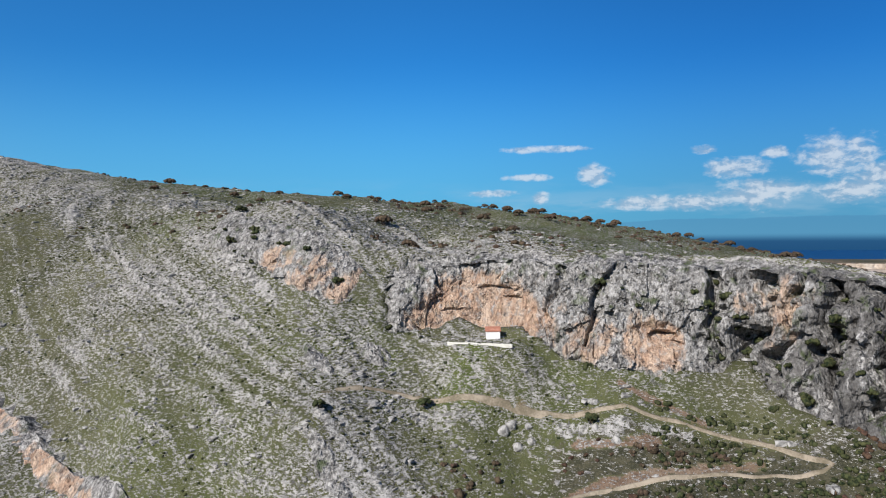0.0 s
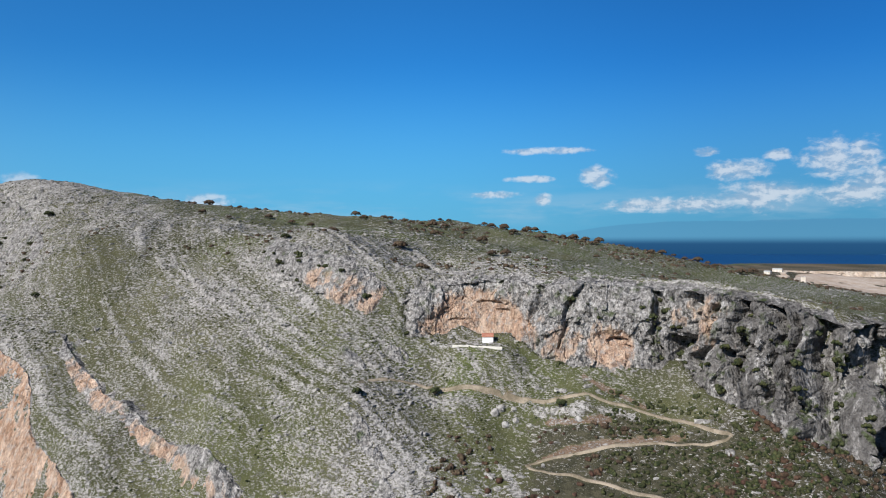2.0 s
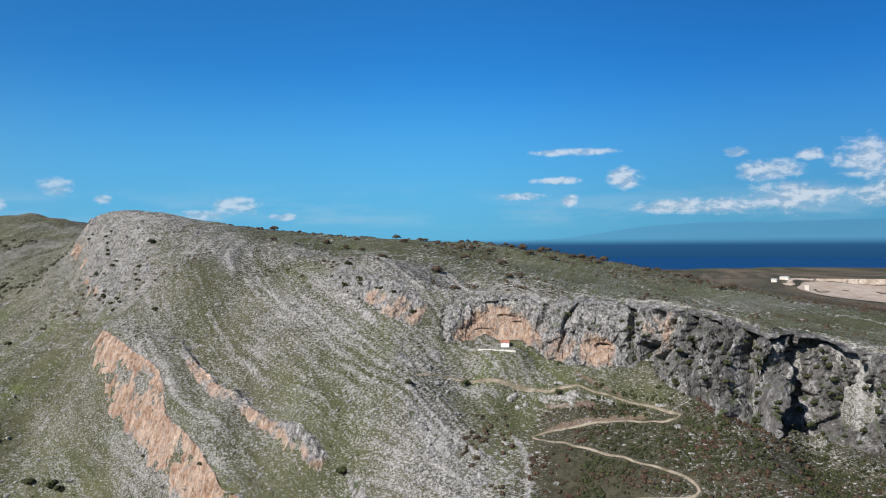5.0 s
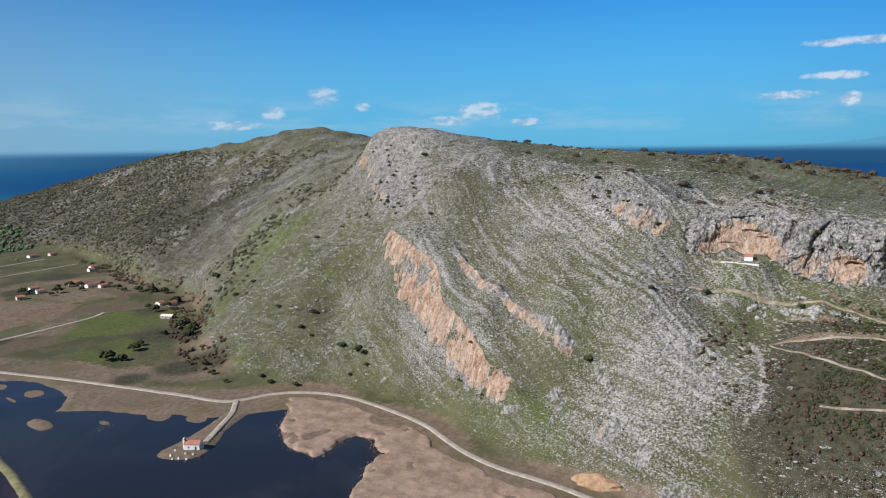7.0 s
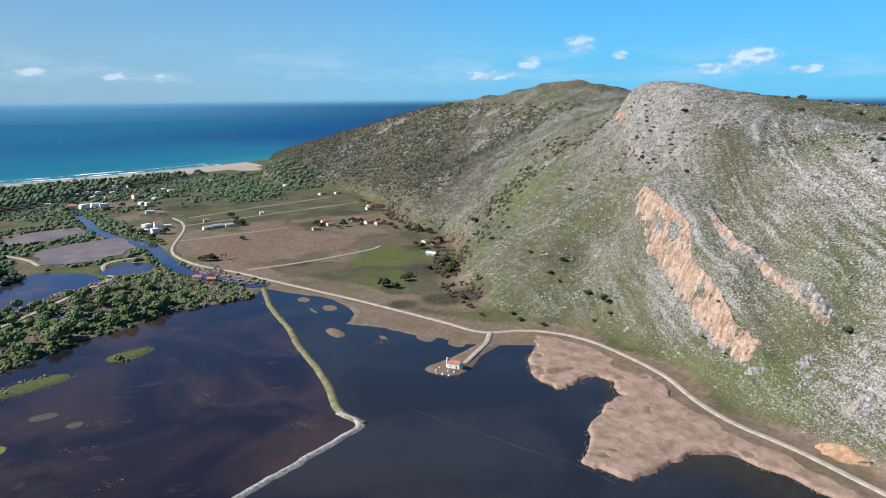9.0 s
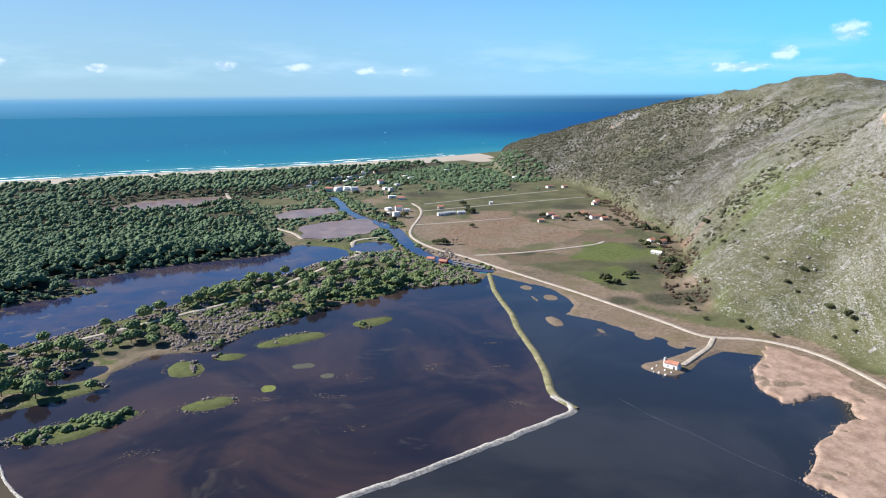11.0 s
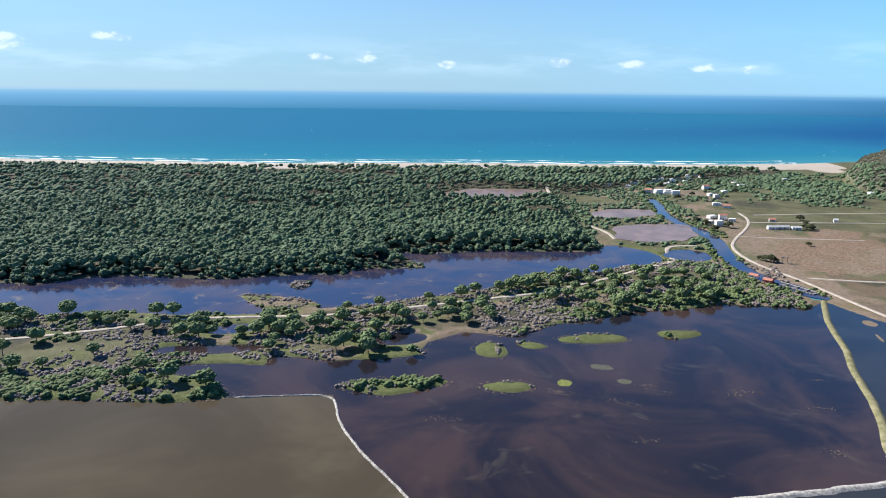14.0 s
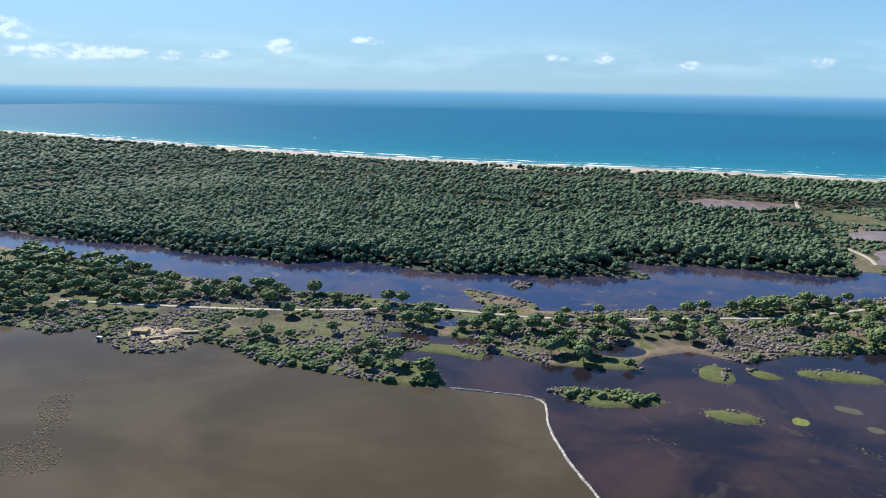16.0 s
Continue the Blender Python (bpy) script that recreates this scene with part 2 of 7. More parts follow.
CHANNEL = [(-900, 300), (-660, 335), (-560, 345), (-480, 350), (-411, 365), (-389, 362), (-322, 388), (-264, 397), (-206, 415), (-175, 440), (-146, 454), (-114, 481), (-94, 502),
           (-71, 518), (-65, 543), (-44, 570), (0, 575), (34, 622), (61, 634), (52, 658), (37, 678), (10, 696), (0, 657), (-44, 644), (-96, 636), (-143, 609), (-186, 602),
           (-132, 560), (-166, 550), (-195, 535), (-200, 516), (-242, 505), (-263, 490), (-289, 478), (-379, 469), (-408, 429), (-465, 426), (-522, 405), (-578, 411),
           (-640, 378), (-900, 345)]


def rounded(pts, times=2):
    """A closed outline with its corners cut."""
    p = np.array(pts, float)
    for _ in range(times):
        nx = np.roll(p, -1, 0)
        p = np.stack([0.75 * p + 0.25 * nx, 0.25 * p + 0.75 * nx], 1).reshape(-1, 2)
    return [tuple(q) for q in p]


CANAL = [(162, 548), (151, 573), (136, 592), (125, 613), (118, 659), (116, 698), (117, 742), (108, 792), (92, 828), (77, 889), (75, 960), (67, 1014)]
ISLANDS = [
    [(-129, 314), (-119, 310), (-101, 305), (-85, 313), (-69, 331), (-73, 336), (-85, 338), (-98, 332), (-120, 320)],
    [(-56, 332), (-49, 326), (-35, 326), (-26, 333), (-30, 342), (-42, 341)],
    [(-68, 377), (-61, 369), (-45, 371), (-45, 385), (-55, 396), (-66, 394)],
    [(-46, 398), (-37, 389), (-28, 391), (-24, 398), (-35, 403)],
    [(-23, 411), (-15, 404), (6, 408), (22, 416), (23, 427), (6, 431), (-12, 421)],
    [(36, 438), (46, 425), (57, 430), (68, 439), (67, 448), (52, 447)],
    [(-258, 445), (-224, 422), (-190, 416), (-179, 430), (-193, 448), (-238, 453)],
    [(-224, 472), (-212, 471), (-211, 485), (-222, 494), (-230, 487)],
    [(184, 330), (187, 317), (194, 311), (204, 312), (233, 332), (252, 338), (253, 357), (232, 346), (212, 338), (200, 334)],
    [(171, 471), (171, 452), (177, 454), (178, 477)], [(163, 420), (163, 398), (175, 400), (174, 423)], [(187, 391), (186, 380), (193, 381), (192, 391)],
]
POOLS = [
    [(-246, 338), (-214, 348), (-190, 356), (-184, 350), (-214, 337), (-240, 328)],
    [(-232, 368), (-214, 372), (-205, 384), (-214, 390), (-230, 380)],
    [(-122, 376), (-104, 380), (-98, 396), (-112, 400), (-128, 388)],
    [(56, 655), (88, 640), (104, 664), (96, 686), (74, 690)],
]
ISLANDS, POOLS, CHANNEL = [rounded(q) for q in ISLANDS], [rounded(q) for q in POOLS], rounded(CHANNEL, 1)
def ragged(pts, step=7.0, by=9.0):
    """A closed outline with an uneven edge."""
    q = []
    for (ax_, ay_), (bx_, by_) in zip(pts, pts[1:] + pts[:1]):
        k = max(1, int(math.hypot(bx_ - ax_, by_ - ay_) / step))
        q += [(ax_ + (bx_ - ax_) * i / k, ay_ + (by_ - ay_) * i / k) for i in range(k)]
    x, y = np.array(q).T
    return list(zip(x + (fbm(x, y, 16, 3) - 0.5) * by, y + (fbm(x + 300, y, 16, 3) - 0.5) * by * 2))


FLATS = [ragged(q) for q in [
    [(14, 787), (50, 811), (98, 818), (101, 752), (52, 706), (19, 718)],
    [(-10, 872), (18, 908), (62, 912), (67, 873), (16, 838), (-9, 840)],
    [(-224, 974), (-189, 1035), (-84, 1056), (-68, 1005), (-124, 940), (-200, 938)],
]]
SEA_EDGE = [(-4900, 1230), (-2255, 1136), (-1507, 1160), (-999, 1205), (-622, 1278), (-418, 1350), (-209, 1410), (19, 1457), (267, 1535), (415, 1600), (480, 1640), (560, 1690), (640, 1640),
            (760, 1500), (1300, 1250), (2000, 950), (2800, 500), (3300, -300), (3500, -1500), (3700, -4900)]
HILL_FOOT = [(262, -400), (268, -100), (268, 60), (274, 132), (276, 150), (278, 170), (277, 193), (280, 213), (288, 232), (295, 250), (299, 281), (299, 310), (293, 335), (278, 356),
             (272, 396), (292, 472), (334, 534), (367, 590), (390, 657), (392, 725), (406, 789), (423, 866), (446, 986), (443, 1054), (412, 1105), (380, 1175), (395, 1300),
             (425, 1420), (470, 1510), (540, 1650), (700, 1560), (1300, 1200), (2000, 900), (2700, 400), (2900, -800), (2600, -2500), (600, -2500)]

# landforms of the hill: ridges, breaks of slope, terraces and feet, as lines of (x, y, z)
CREST = [(470, 1560, 14), (515, 1500, 38), (500, 1300, 62), (600, 1190, 108), (630, 1040, 129), (645, 900, 151), (690, 770, 168), (650, 650, 143), (570, 560, 124), (478, 470, 151), (455, 395, 155),
         (506, 346, 142), (523, 323, 138), (548, 241, 134.5), (590, 210, 131), (572, 150, 126), (585, 100, 115), (580, 60, 106.5), (575, 20, 99.5)]
BACK = [(520, 400, 143), (505, 445, 144), (560, 400, 138), (600, 346, 131), (620, 300, 126), (650, 240, 119), (560, 470, 138), (760, 900, 110), (830, 760, 120), (780, 550, 112), (760, 380, 112), (760, 255, 110), (690, 130, 112), (760, 100, 90), (760, -60, 72), (575, -20, 91), (590, -50, 86), (560, -150, 68), (600, -400, 50), (900, -800, 40),
        (1230, -95, 71), (1300, -150, 65), (1320, -300, 62), (1120, -165, 52), (1190, -230, 51), (1000, -160, 54), (889, -73, 69), (795, -120, 61), (1300, 400, 40), (1200, 900, 40), (800, 1300, 40), (2000, -200, 12), (2100, 500, 8), (2600, -100, 4)]
SHOULDER = [(385, 317, 114), (419, 286, 121), (391, 224, 107), (441, 213, 122), (481, 257, 129), (524, 162, 116), (489, 154, 117), (396, 155, 114),
            (430, 120, 110), (440, 60, 100), (516, 47, 98), (430, 10, 92), (410, -40, 84), (420, -120, 72), (440, -220, 60)]
NORTH_FLANK = [(447, 541, 83), (469, 573, 96), (435, 528, 79), (478, 520, 106), (379, 567, 33), (331, 461, 25), (301, 394, 18), (344, 373, 32), (348, 400, 50), (464, 647, 66),
               (424, 779, 34), (536, 823, 62), (464, 874, 48), (560, 950, 85), (500, 1050, 44), (520, 1160, 55), (450, 1250, 40), (372, 318, 95), (366, 345, 88)]
SPUR = [(332, 240, 69), (358, 231, 84), (361, 199, 85), (352, 275, 74), (340, 236, 58), (322, 198, 56), (331, 169, 64), (338, 158, 73), (322, 178, 40), (308, 186, 27), (302, 288, 13),
        (311, 258, 21), (298, 217, 21), (290, 178, 12), (280, 152, 6)]
TERRACE = [(353, 164, 80), (360, 138, 68), (360, 114, 60), (330, 141, 59), (352, 113, 54), (341, 105, 55), (348, 86, 58), (352, 68, 60), (353, 49, 63), (362, 71, 66), (362, 89, 70),
           (370, 118, 83), (370, 127, 84), (371, 136, 84), (377, 124, 85), (378, 132, 85), (335, 30, 58), (318, 60, 45), (298, 96, 32), (294, 122, 27), (323, 15, 50), (320, -30, 45), (300, 0, 33), (285, -60, 20)]
FOOT_Z = [(274, 132, 2), (278, 170, 2), (280, 213, 2), (295, 250, 2), (299, 300, 2), (278, 356, 2), (272, 396, 2), (292, 472, 2), (334, 534, 3), (367, 590, 6), (390, 657, 3), (392, 725, 3), (406, 789, 3),
          (423, 866, 3), (446, 986, 3), (412, 1105, 3), (380, 1175, 3), (425, 1420, 3), (268, 60, 2), (268, -100, 2), (262, -400, 2)]
# the cliffs: foot and head, from north to south
MAIN_FOOT = [(371, 154, 86), (376, 147, 85), (384, 134, 85), (384, 118, 83), (376, 106, 80), (374, 96, 78), (376, 85, 78), (377, 75, 78), (379, 62, 76), (366, 53, 72), (358, 43, 70), (350, 32, 65),
             (346, 21, 61), (349, 14, 59), (363, 9, 57), (365, -2, 55), (353, -13, 54), (343, -25, 54), (340, -50, 53), (338, -90, 48)]
MAIN_HEAD = [(379, 156, 97), (384, 150, 101), (391, 136, 105), (391, 120, 106), (385, 106, 105), (390, 95, 105), (391, 85, 104), (390, 72, 103), (385, 60, 104), (377, 48, 103), (374, 38, 101), (366, 26, 98),
             (364, 18, 97), (368, 13, 96), (378, 8, 95), (379, -2, 93), (368, -13, 91), (357, -25, 90), (352, -55, 85), (350, -90, 78)]
BAND_FOOT = [(360, 352, 76), (348, 338, 64), (340, 324, 52), (334, 304, 45), (325, 283, 34), (313, 261, 22), (306, 240, 21), (299, 224, 18), (298, 210, 20), (299.5, 204, 23)]
BAND_HEAD = [(364, 346, 89), (356, 332, 86), (349, 312, 81), (341, 285, 73), (332.5, 278, 60), (326, 267, 55), (318, 249, 49), (310, 232, 41), (305.5, 225, 35), (304, 215, 31), (302, 205, 26)]
CRAG_FOOT = [(390, 222, 110), (384, 210, 105), (378, 196, 102), (374, 184, 98), (371, 171, 93), (373, 163, 92)]
CRAG_HEAD = [(404, 224, 119.5), (392, 209, 117.5), (387, 191, 113.5), (384, 176, 111), (382, 167, 104), (380, 161, 98)]

PEAK_FOOT = [(466, 474, 126), (455, 462, 122), (440, 442, 111), (425, 423, 102), (412, 403, 96), (398, 378, 91), (386, 358, 88)]
PEAK_HEAD = [(475, 466, 150), (464, 450, 149), (448, 418, 143), (434, 386, 134), (412, 352, 113)]
ANCHORS = []
for line, step in ((CREST, 60), (MAIN_FOOT, 14), (BAND_FOOT, 12), (BAND_HEAD, 12), (CRAG_FOOT, 12), (CRAG_HEAD, 12), (PEAK_FOOT, 12), (PEAK_HEAD, 12)):
    ANCHORS += [tuple(q) for q in along(line, step)]
ANCHORS += [(q[0] + 3, q[1], q[2]) for q in along(MAIN_HEAD, 14)]
ANCHORS += [(q[0] + 20, q[1], q[2] + (3.0 if q[1] > 112 else -1.0)) for q in along(MAIN_HEAD, 16)]
ANCHORS += [(q[0] + 12, q[1] - 5, q[2] + 5.0) for q in along(BAND_HEAD, 14)]
ANCHORS += BACK + SHOULDER + NORTH_FLANK + SPUR + TERRACE + FOOT_Z
A = np.array(ANCHORS, float)
SOFT = 7.0
kernel = np.sqrt(((A[:, None, :2] - A[None, :, :2]) ** 2).sum(2) + SOFT ** 2)
COEF = np.linalg.solve(np.vstack([np.hstack([kernel - 2.0 * np.eye(len(A)), np.ones((len(A), 1))]), np.append(np.ones(len(A)), 0)]), np.append(A[:, 2], 0))


def hill_height(x, y):
    out = np.full(np.shape(x), COEF[-1])
    for (ax, ay, _), c in zip(A, COEF[:-1]):
        out += c * np.sqrt((x - ax) ** 2 + (y - ay) ** 2 + SOFT ** 2)
    return out


def wetness(x, y):
    """Metres inside the water of the lagoons (negative: on land)."""
    jit = (fbm(x, y, 22, 4) - 0.5) * 9
    wet = np.maximum(sdf(x, y, LAGOON) + jit * 0.6, sdf(x, y, CHANNEL) + jit)
    for isl in ISLANDS:
        wet = np.minimum(wet, -(sdf(x, y, isl) + jit * 0.45 + 1.0))
    for pool in POOLS:
        wet = np.maximum(wet, sdf(x, y, pool) + jit * 0.5)
    near = (x > 40) & (x < 190) & (y > 520) & (y < 1040)
    if near.any():
        d = np.full(np.shape(x), -60.0)
        d[near] = 5.6 - dist_line(x[near], y[near], CANAL)[0]
        wet = np.maximum(wet, d)
    return wet


def seaward(x, y):
    """Metres beyond the sea's edge (negative: inland)."""
    ex, ey = [p[0] for p in SEA_EDGE], [p[1] for p in SEA_EDGE]
    return np.where(y > np.interp(x, ex, ey), 1.0, -1.0) * np.minimum(dist_line(x, y, SEA_EDGE)[0], 400) + (fbm(x, y, 60, 3) - 0.5) * 8


def bedding(x, y):
    """How high in the pile of limestone beds a spot of the hill lies (in metres across their outcrops)."""
    p, q = np.clip((x - 365) / 60, -1.6, 1.6), np.clip((y - 230) / 60, -2.4, 2.6)
    return 60 * (p - 0.547 * q - 0.169 * p * p - 0.178 * p * q + 0.0126 * q * q)


def ledges(x, y):
    """The step of the ground where harder beds crop out, and how much of a ledge it is (0 to 1)."""
    s = (bedding(x, y) + (fbm(x, y, 46, 3) - 0.5) * 7) / 5.6
    s = s + 0.8 * (fbm(s * 11, s * 0 + 4.0, 23, 2) - 0.5)
    k = np.floor(s)
    f = s - k
    hard = TAB[(k.astype(int) * 7 + 19) % 256, 11] ** 0.7 * smooth(fbm(x + 140, y + k * 37, 30, 3), 0.36, 0.60)
    hard = hard * (0.45 + 0.55 * smooth(bedding(x, y), -42, -30)) * (1 - smooth(y, 400, 440)) * smooth(y, 92, 118) * (1 - smooth(x, 436, 462))
    return hard * 2.0 * (smooth(f, 0.0, 0.24) - f), hard * (1 - smooth(f, 0.30, 0.42))


FOOT_Y = [q[1] for q in MAIN_FOOT][::-1]
FOOT_H = [q[2] for q in MAIN_FOOT][::-1]
CORRIDOR = [(q[0] - 0.5, q[1]) for q in MAIN_FOOT] + [(q[0] + 7.0, q[1]) for q in MAIN_HEAD[::-1]]


def height(x, y, full=False, whole=False):
    """The ground's height; with full also the wetness, the metres beyond the sea's edge and the hill's share."""
    x, y = np.asarray(x, float), np.asarray(y, float)
    wet, sea = wetness(x, y), seaward(x, y)
    z = 0.55 + 0.5 * fbm(x, y, 60, 3) - smooth(wet, -5.0, 2.5) * 2.2
    beach = smooth(sea, -130, -70)
    z = z + beach * (1 - smooth(sea, -60, 0)) * 1.6 - smooth(sea, -6, 60) * 3.0
    hill = np.zeros(np.shape(x))
    m = x > 240
    if m.any():
        xm, ym = x[m], y[m]
        ins = inside(xm, ym, HILL_FOOT)
        d = dist_line(xm, ym, HILL_FOOT, True)[0]
        s = np.where(ins, smooth(d, 0, 22), 0) * (1 - smooth(sea[m], -60, 10))
        h = hill_height(xm, ym)
        # bedding: low steps that follow the slope, and rough knolls
        rough = (fbm(xm, ym, 40, 5, 0.55) - 0.5) * 5.0 + (fbm(xm + 50, ym, 7, 3) - 0.5) * 1.6
        far = smooth(ym, 440, 560) * smooth(d, 10, 90)
        rib = 1 - np.abs(2 * fbm(xm * 0.75 + ym * 0.2, ym, 95, 4, 0.55) - 1)
        h = np.maximum(h, 1.0) + rough * smooth(d, 0, 40) + far * ((rib - 0.72) * 8 + (fbm(xm, ym + 200, 26, 3) - 0.5) * 7) + ledges(xm, ym)[0] * smooth(d, 0, 15)
        # the bench of the track
        h = h - 2.6 * np.exp(-((xm - 364) / 7) ** 2 - ((ym - 118) / 9) ** 2)
        pad = np.exp(-((xm - 373) / 6.5) ** 4 - ((ym - 126) / 13) ** 4)
        h = h * (1 - pad) + 84.2 * pad
        if not whole:
            near = (xm > 330) & (xm < 410) & (ym > -110) & (ym < 175)
            cut = np.zeros(np.shape(xm), bool)
            cut[near] = inside(xm[near], ym[near], CORRIDOR)
            h = np.where(cut, np.minimum(h, np.interp(ym, FOOT_Y, FOOT_H) + 0.1), h)
        z[m] = z[m] * (1 - s) + h * s
        hill[m] = s
    return (z, wet, sea, hill) if full else z

# ---------------------------------------------------------------- materials
def material(name):
    m = bpy.data.materials.new(name)
    m.use_nodes = True
    t = Tree(m.node_tree)
    bsdf = t.n("ShaderNodeBsdfPrincipled")
    t.link(bsdf.outputs[0], t.n("ShaderNodeOutputMaterial").inputs[0])
    return m, t, bsdf


def finish(t, bsdf, colour, rough=0.9, bump=None, strength=0.5, dist=0.3, spec=0.2):
    for key, v in (("Base Color", colour), ("Roughness", rough)):
        if isinstance(v, bpy.types.NodeSocket):
            t.link(v, bsdf.inputs[key])
        else:
            bsdf.inputs[key].default_value = (*v[:3], 1.0) if key == "Base Color" else v
    bsdf.inputs["Specular IOR Level"].default_value = spec
    if bump is not None:
        t.link(t.n("ShaderNodeBump", {"Strength": strength, "Distance": dist, "Height": bump}).outputs[0], bsdf.inputs["Normal"])


def place(t):
    return t.n("ShaderNodeNewGeometry").outputs["Position"]


def rock_colour(t, pos):
    """Grey karst limestone with pale faces, dark clefts and lichen."""
    a = t.noise(pos, 0.9, 5.0, 0.65)
    b = t.noise(pos, 0.12, 4.0, 0.6)
    c = t.mix(t.ramp(a, 0.37, 0.60), (0.096, 0.093, 0.087), (0.378, 0.364, 0.342))
    c = t.mix(t.ramp(b, 0.40, 0.66, 0.0, 0.5), c, (0.41, 0.394, 0.37))
    return c, a


def simple(name, base, other, scale, rough=0.85, bump=0.3, dist=0.05, spec=0.25, per=None):
    """A matt surface whose colour varies at two scales; per adds a variation from piece to piece."""
    m, t, b = material(name)
    pos = place(t)
    a, g = t.noise(pos, scale, 4.0, 0.6), t.noise(pos, scale * 9, 2.0, 0.5)
    c = t.mix(t.ramp(t.math("ADD", t.math("MULTIPLY", a, 0.7), t.math("MULTIPLY", g, 0.3)), 0.36, 0.64), base, other)
    if per == "object":
        c = t.mix(0.5, c, t.n("ShaderNodeHueSaturation", {"Value": t.ramp(t.n("ShaderNodeObjectInfo").outputs["Random"], 0, 1, 0.6, 1.3), "Color": c}).outputs[0])
    if per == "island":
        r = t.n("ShaderNodeNewGeometry").outputs["Random Per Island"]
        c = t.n("ShaderNodeHueSaturation", {"Value": t.ramp(r, 0, 1, 0.65, 1.35, False), "Hue": t.ramp(t.math("FRACT", t.math("MULTIPLY", r, 7.31)), 0, 1, 0.475, 0.515, False), "Color": c}).outputs[0]
    finish(t, b, c, rough, g, bump, dist, spec)
    return m


def leafy(name, dark, light, scale):
    """Foliage: light sprays, shade of the gaps coloured in, and each tuft's own tone."""
    m, t, b = material(name)
    pos = place(t)
    a, g = t.noise(pos, scale, 3.0, 0.65), t.noise(pos, scale * 0.12, 2.0, 0.5)
    c = t.mix(t.ramp(a, 0.36, 0.62), dark, light)
    r = t.n("ShaderNodeNewGeometry").outputs["Random Per Island"]
    tone = t.math("ADD", t.ramp(r, 0, 1, 0.78, 1.14, False), t.math("MULTIPLY", t.math("SUBTRACT", g, 0.5), 0.7))
    c = t.n("ShaderNodeHueSaturation", {"Value": tone, "Hue": t.ramp(t.math("FRACT", t.math("MULTIPLY", r, 7.31)), 0, 1, 0.48, 0.512, False), "Color": c}).outputs[0]
    finish(t, b, c, 0.85, a, 0.4, 0.4, 0.12)
    return m


# the ground: what covers it is told by two colour attributes, broken up by noise
def ground_material():
    m, t, b = material("ground_cover")
    pos = place(t)
    one = t.n("ShaderNodeSeparateColor", {0: t.n("ShaderNodeAttribute", attribute_name="cover_a").outputs[0]})
    two = t.n("ShaderNodeSeparateColor", {0: t.n("ShaderNodeAttribute", attribute_name="cover_b").outputs[0]})
    rock, lush, soil = one.outputs[0], one.outputs[1], one.outputs[2]
    reed, sand, scrub = two.outputs[0], two.outputs[1], two.outputs[2]
    n1, n2, n3 = t.noise(pos, 0.035, 4.0, 0.6), t.noise(pos, 0.35, 4.0, 0.6), t.noise(pos, 2.2, 3.0, 0.6)
    fine = t.math("ADD", t.math("MULTIPLY", n2, 0.55), t.math("MULTIPLY", n3, 0.45))
    grass = t.mix(t.ramp(n1, 0.38, 0.62), (0.060, 0.062, 0.029), (0.095, 0.094, 0.048))
    grass = t.mix(t.ramp(fine, 0.46, 0.64, 0.0, 0.4), grass, (0.150, 0.140, 0.098))
    green = t.mix(t.ramp(fine, 0.35, 0.65), (0.054, 0.076, 0.019), (0.112, 0.130, 0.040))
    c = t.mix(t.math("MULTIPLY", lush, t.ramp(n2, 0.25, 0.6, 0.6, 1.0)), grass, green)
    earth = t.mix(t.ramp(fine, 0.38, 0.62), (0.115, 0.076, 0.052), (0.215, 0.150, 0.106))
    c = t.mix(t.ramp(t.math("ADD", soil, t.math("SUBTRACT", fine, 0.5)), 0.35, 0.65), c, earth)
    marsh = t.mix(t.ramp(fine, 0.36, 0.64), (0.118, 0.088, 0.062), (0.215, 0.165, 0.12))
    marsh = t.mix(t.ramp(n1, 0.5, 0.62, 0.0, 0.6), marsh, (0.12, 0.10, 0.05))
    c = t.mix(t.ramp(t.math("ADD", reed, t.math("MULTIPLY", t.math("SUBTRACT", fine, 0.5), 0.8)), 0.35, 0.65), c, marsh)
    bush = t.mix(t.ramp(fine, 0.4, 0.6), (0.033, 0.034, 0.021), (0.078, 0.072, 0.046))
    c = t.mix(t.ramp(t.math("ADD", scrub, t.math("MULTIPLY", t.math("SUBTRACT", fine, 0.5), 1.6)), 0.45, 0.6), c, bush)
    c = t.mix(t.ramp(t.math("ADD", sand, t.math("MULTIPLY", t.math("SUBTRACT", fine, 0.5), 0.6)), 0.4, 0.6), c, t.mix(n2, (0.27, 0.235, 0.19), (0.39, 0.345, 0.285)))
    stone, grain = rock_colour(t, pos)
    # bare beds crop out as short level ledges, gathered in bands that run aslant down the hill
    pile = t.n("ShaderNodeSeparateColor", {0: t.n("ShaderNodeAttribute", attribute_name="beds").outputs[0]})
    bed = t.n("ShaderNodeCombineXYZ", {0: t.math("MULTIPLY", pile.outputs[1], 0.07), 1: pile.outputs[0], 2: 0.0}).outputs[0]
    band = t.noise(bed, 0.30, 4.0, 0.68, 0.9)
    level = t.n("ShaderNodeVectorMath", {0: pos, 1: (1.0, 1.0, 2.6)}, operation="MULTIPLY").outputs[0]
    flake = t.noise(level, 0.95, 4.0, 0.72)
    crumb = t.noise(level, 2.6, 2.0, 0.6)
    strong = t.ramp(t.n("ShaderNodeSeparateXYZ", {0: pos}).outputs[1], 300.0, 380.0, 1.35, 0.3)
    show = t.math("ADD", t.math("ADD", rock, -0.04), t.math("MULTIPLY", t.math("SUBTRACT", band, 0.5), strong))
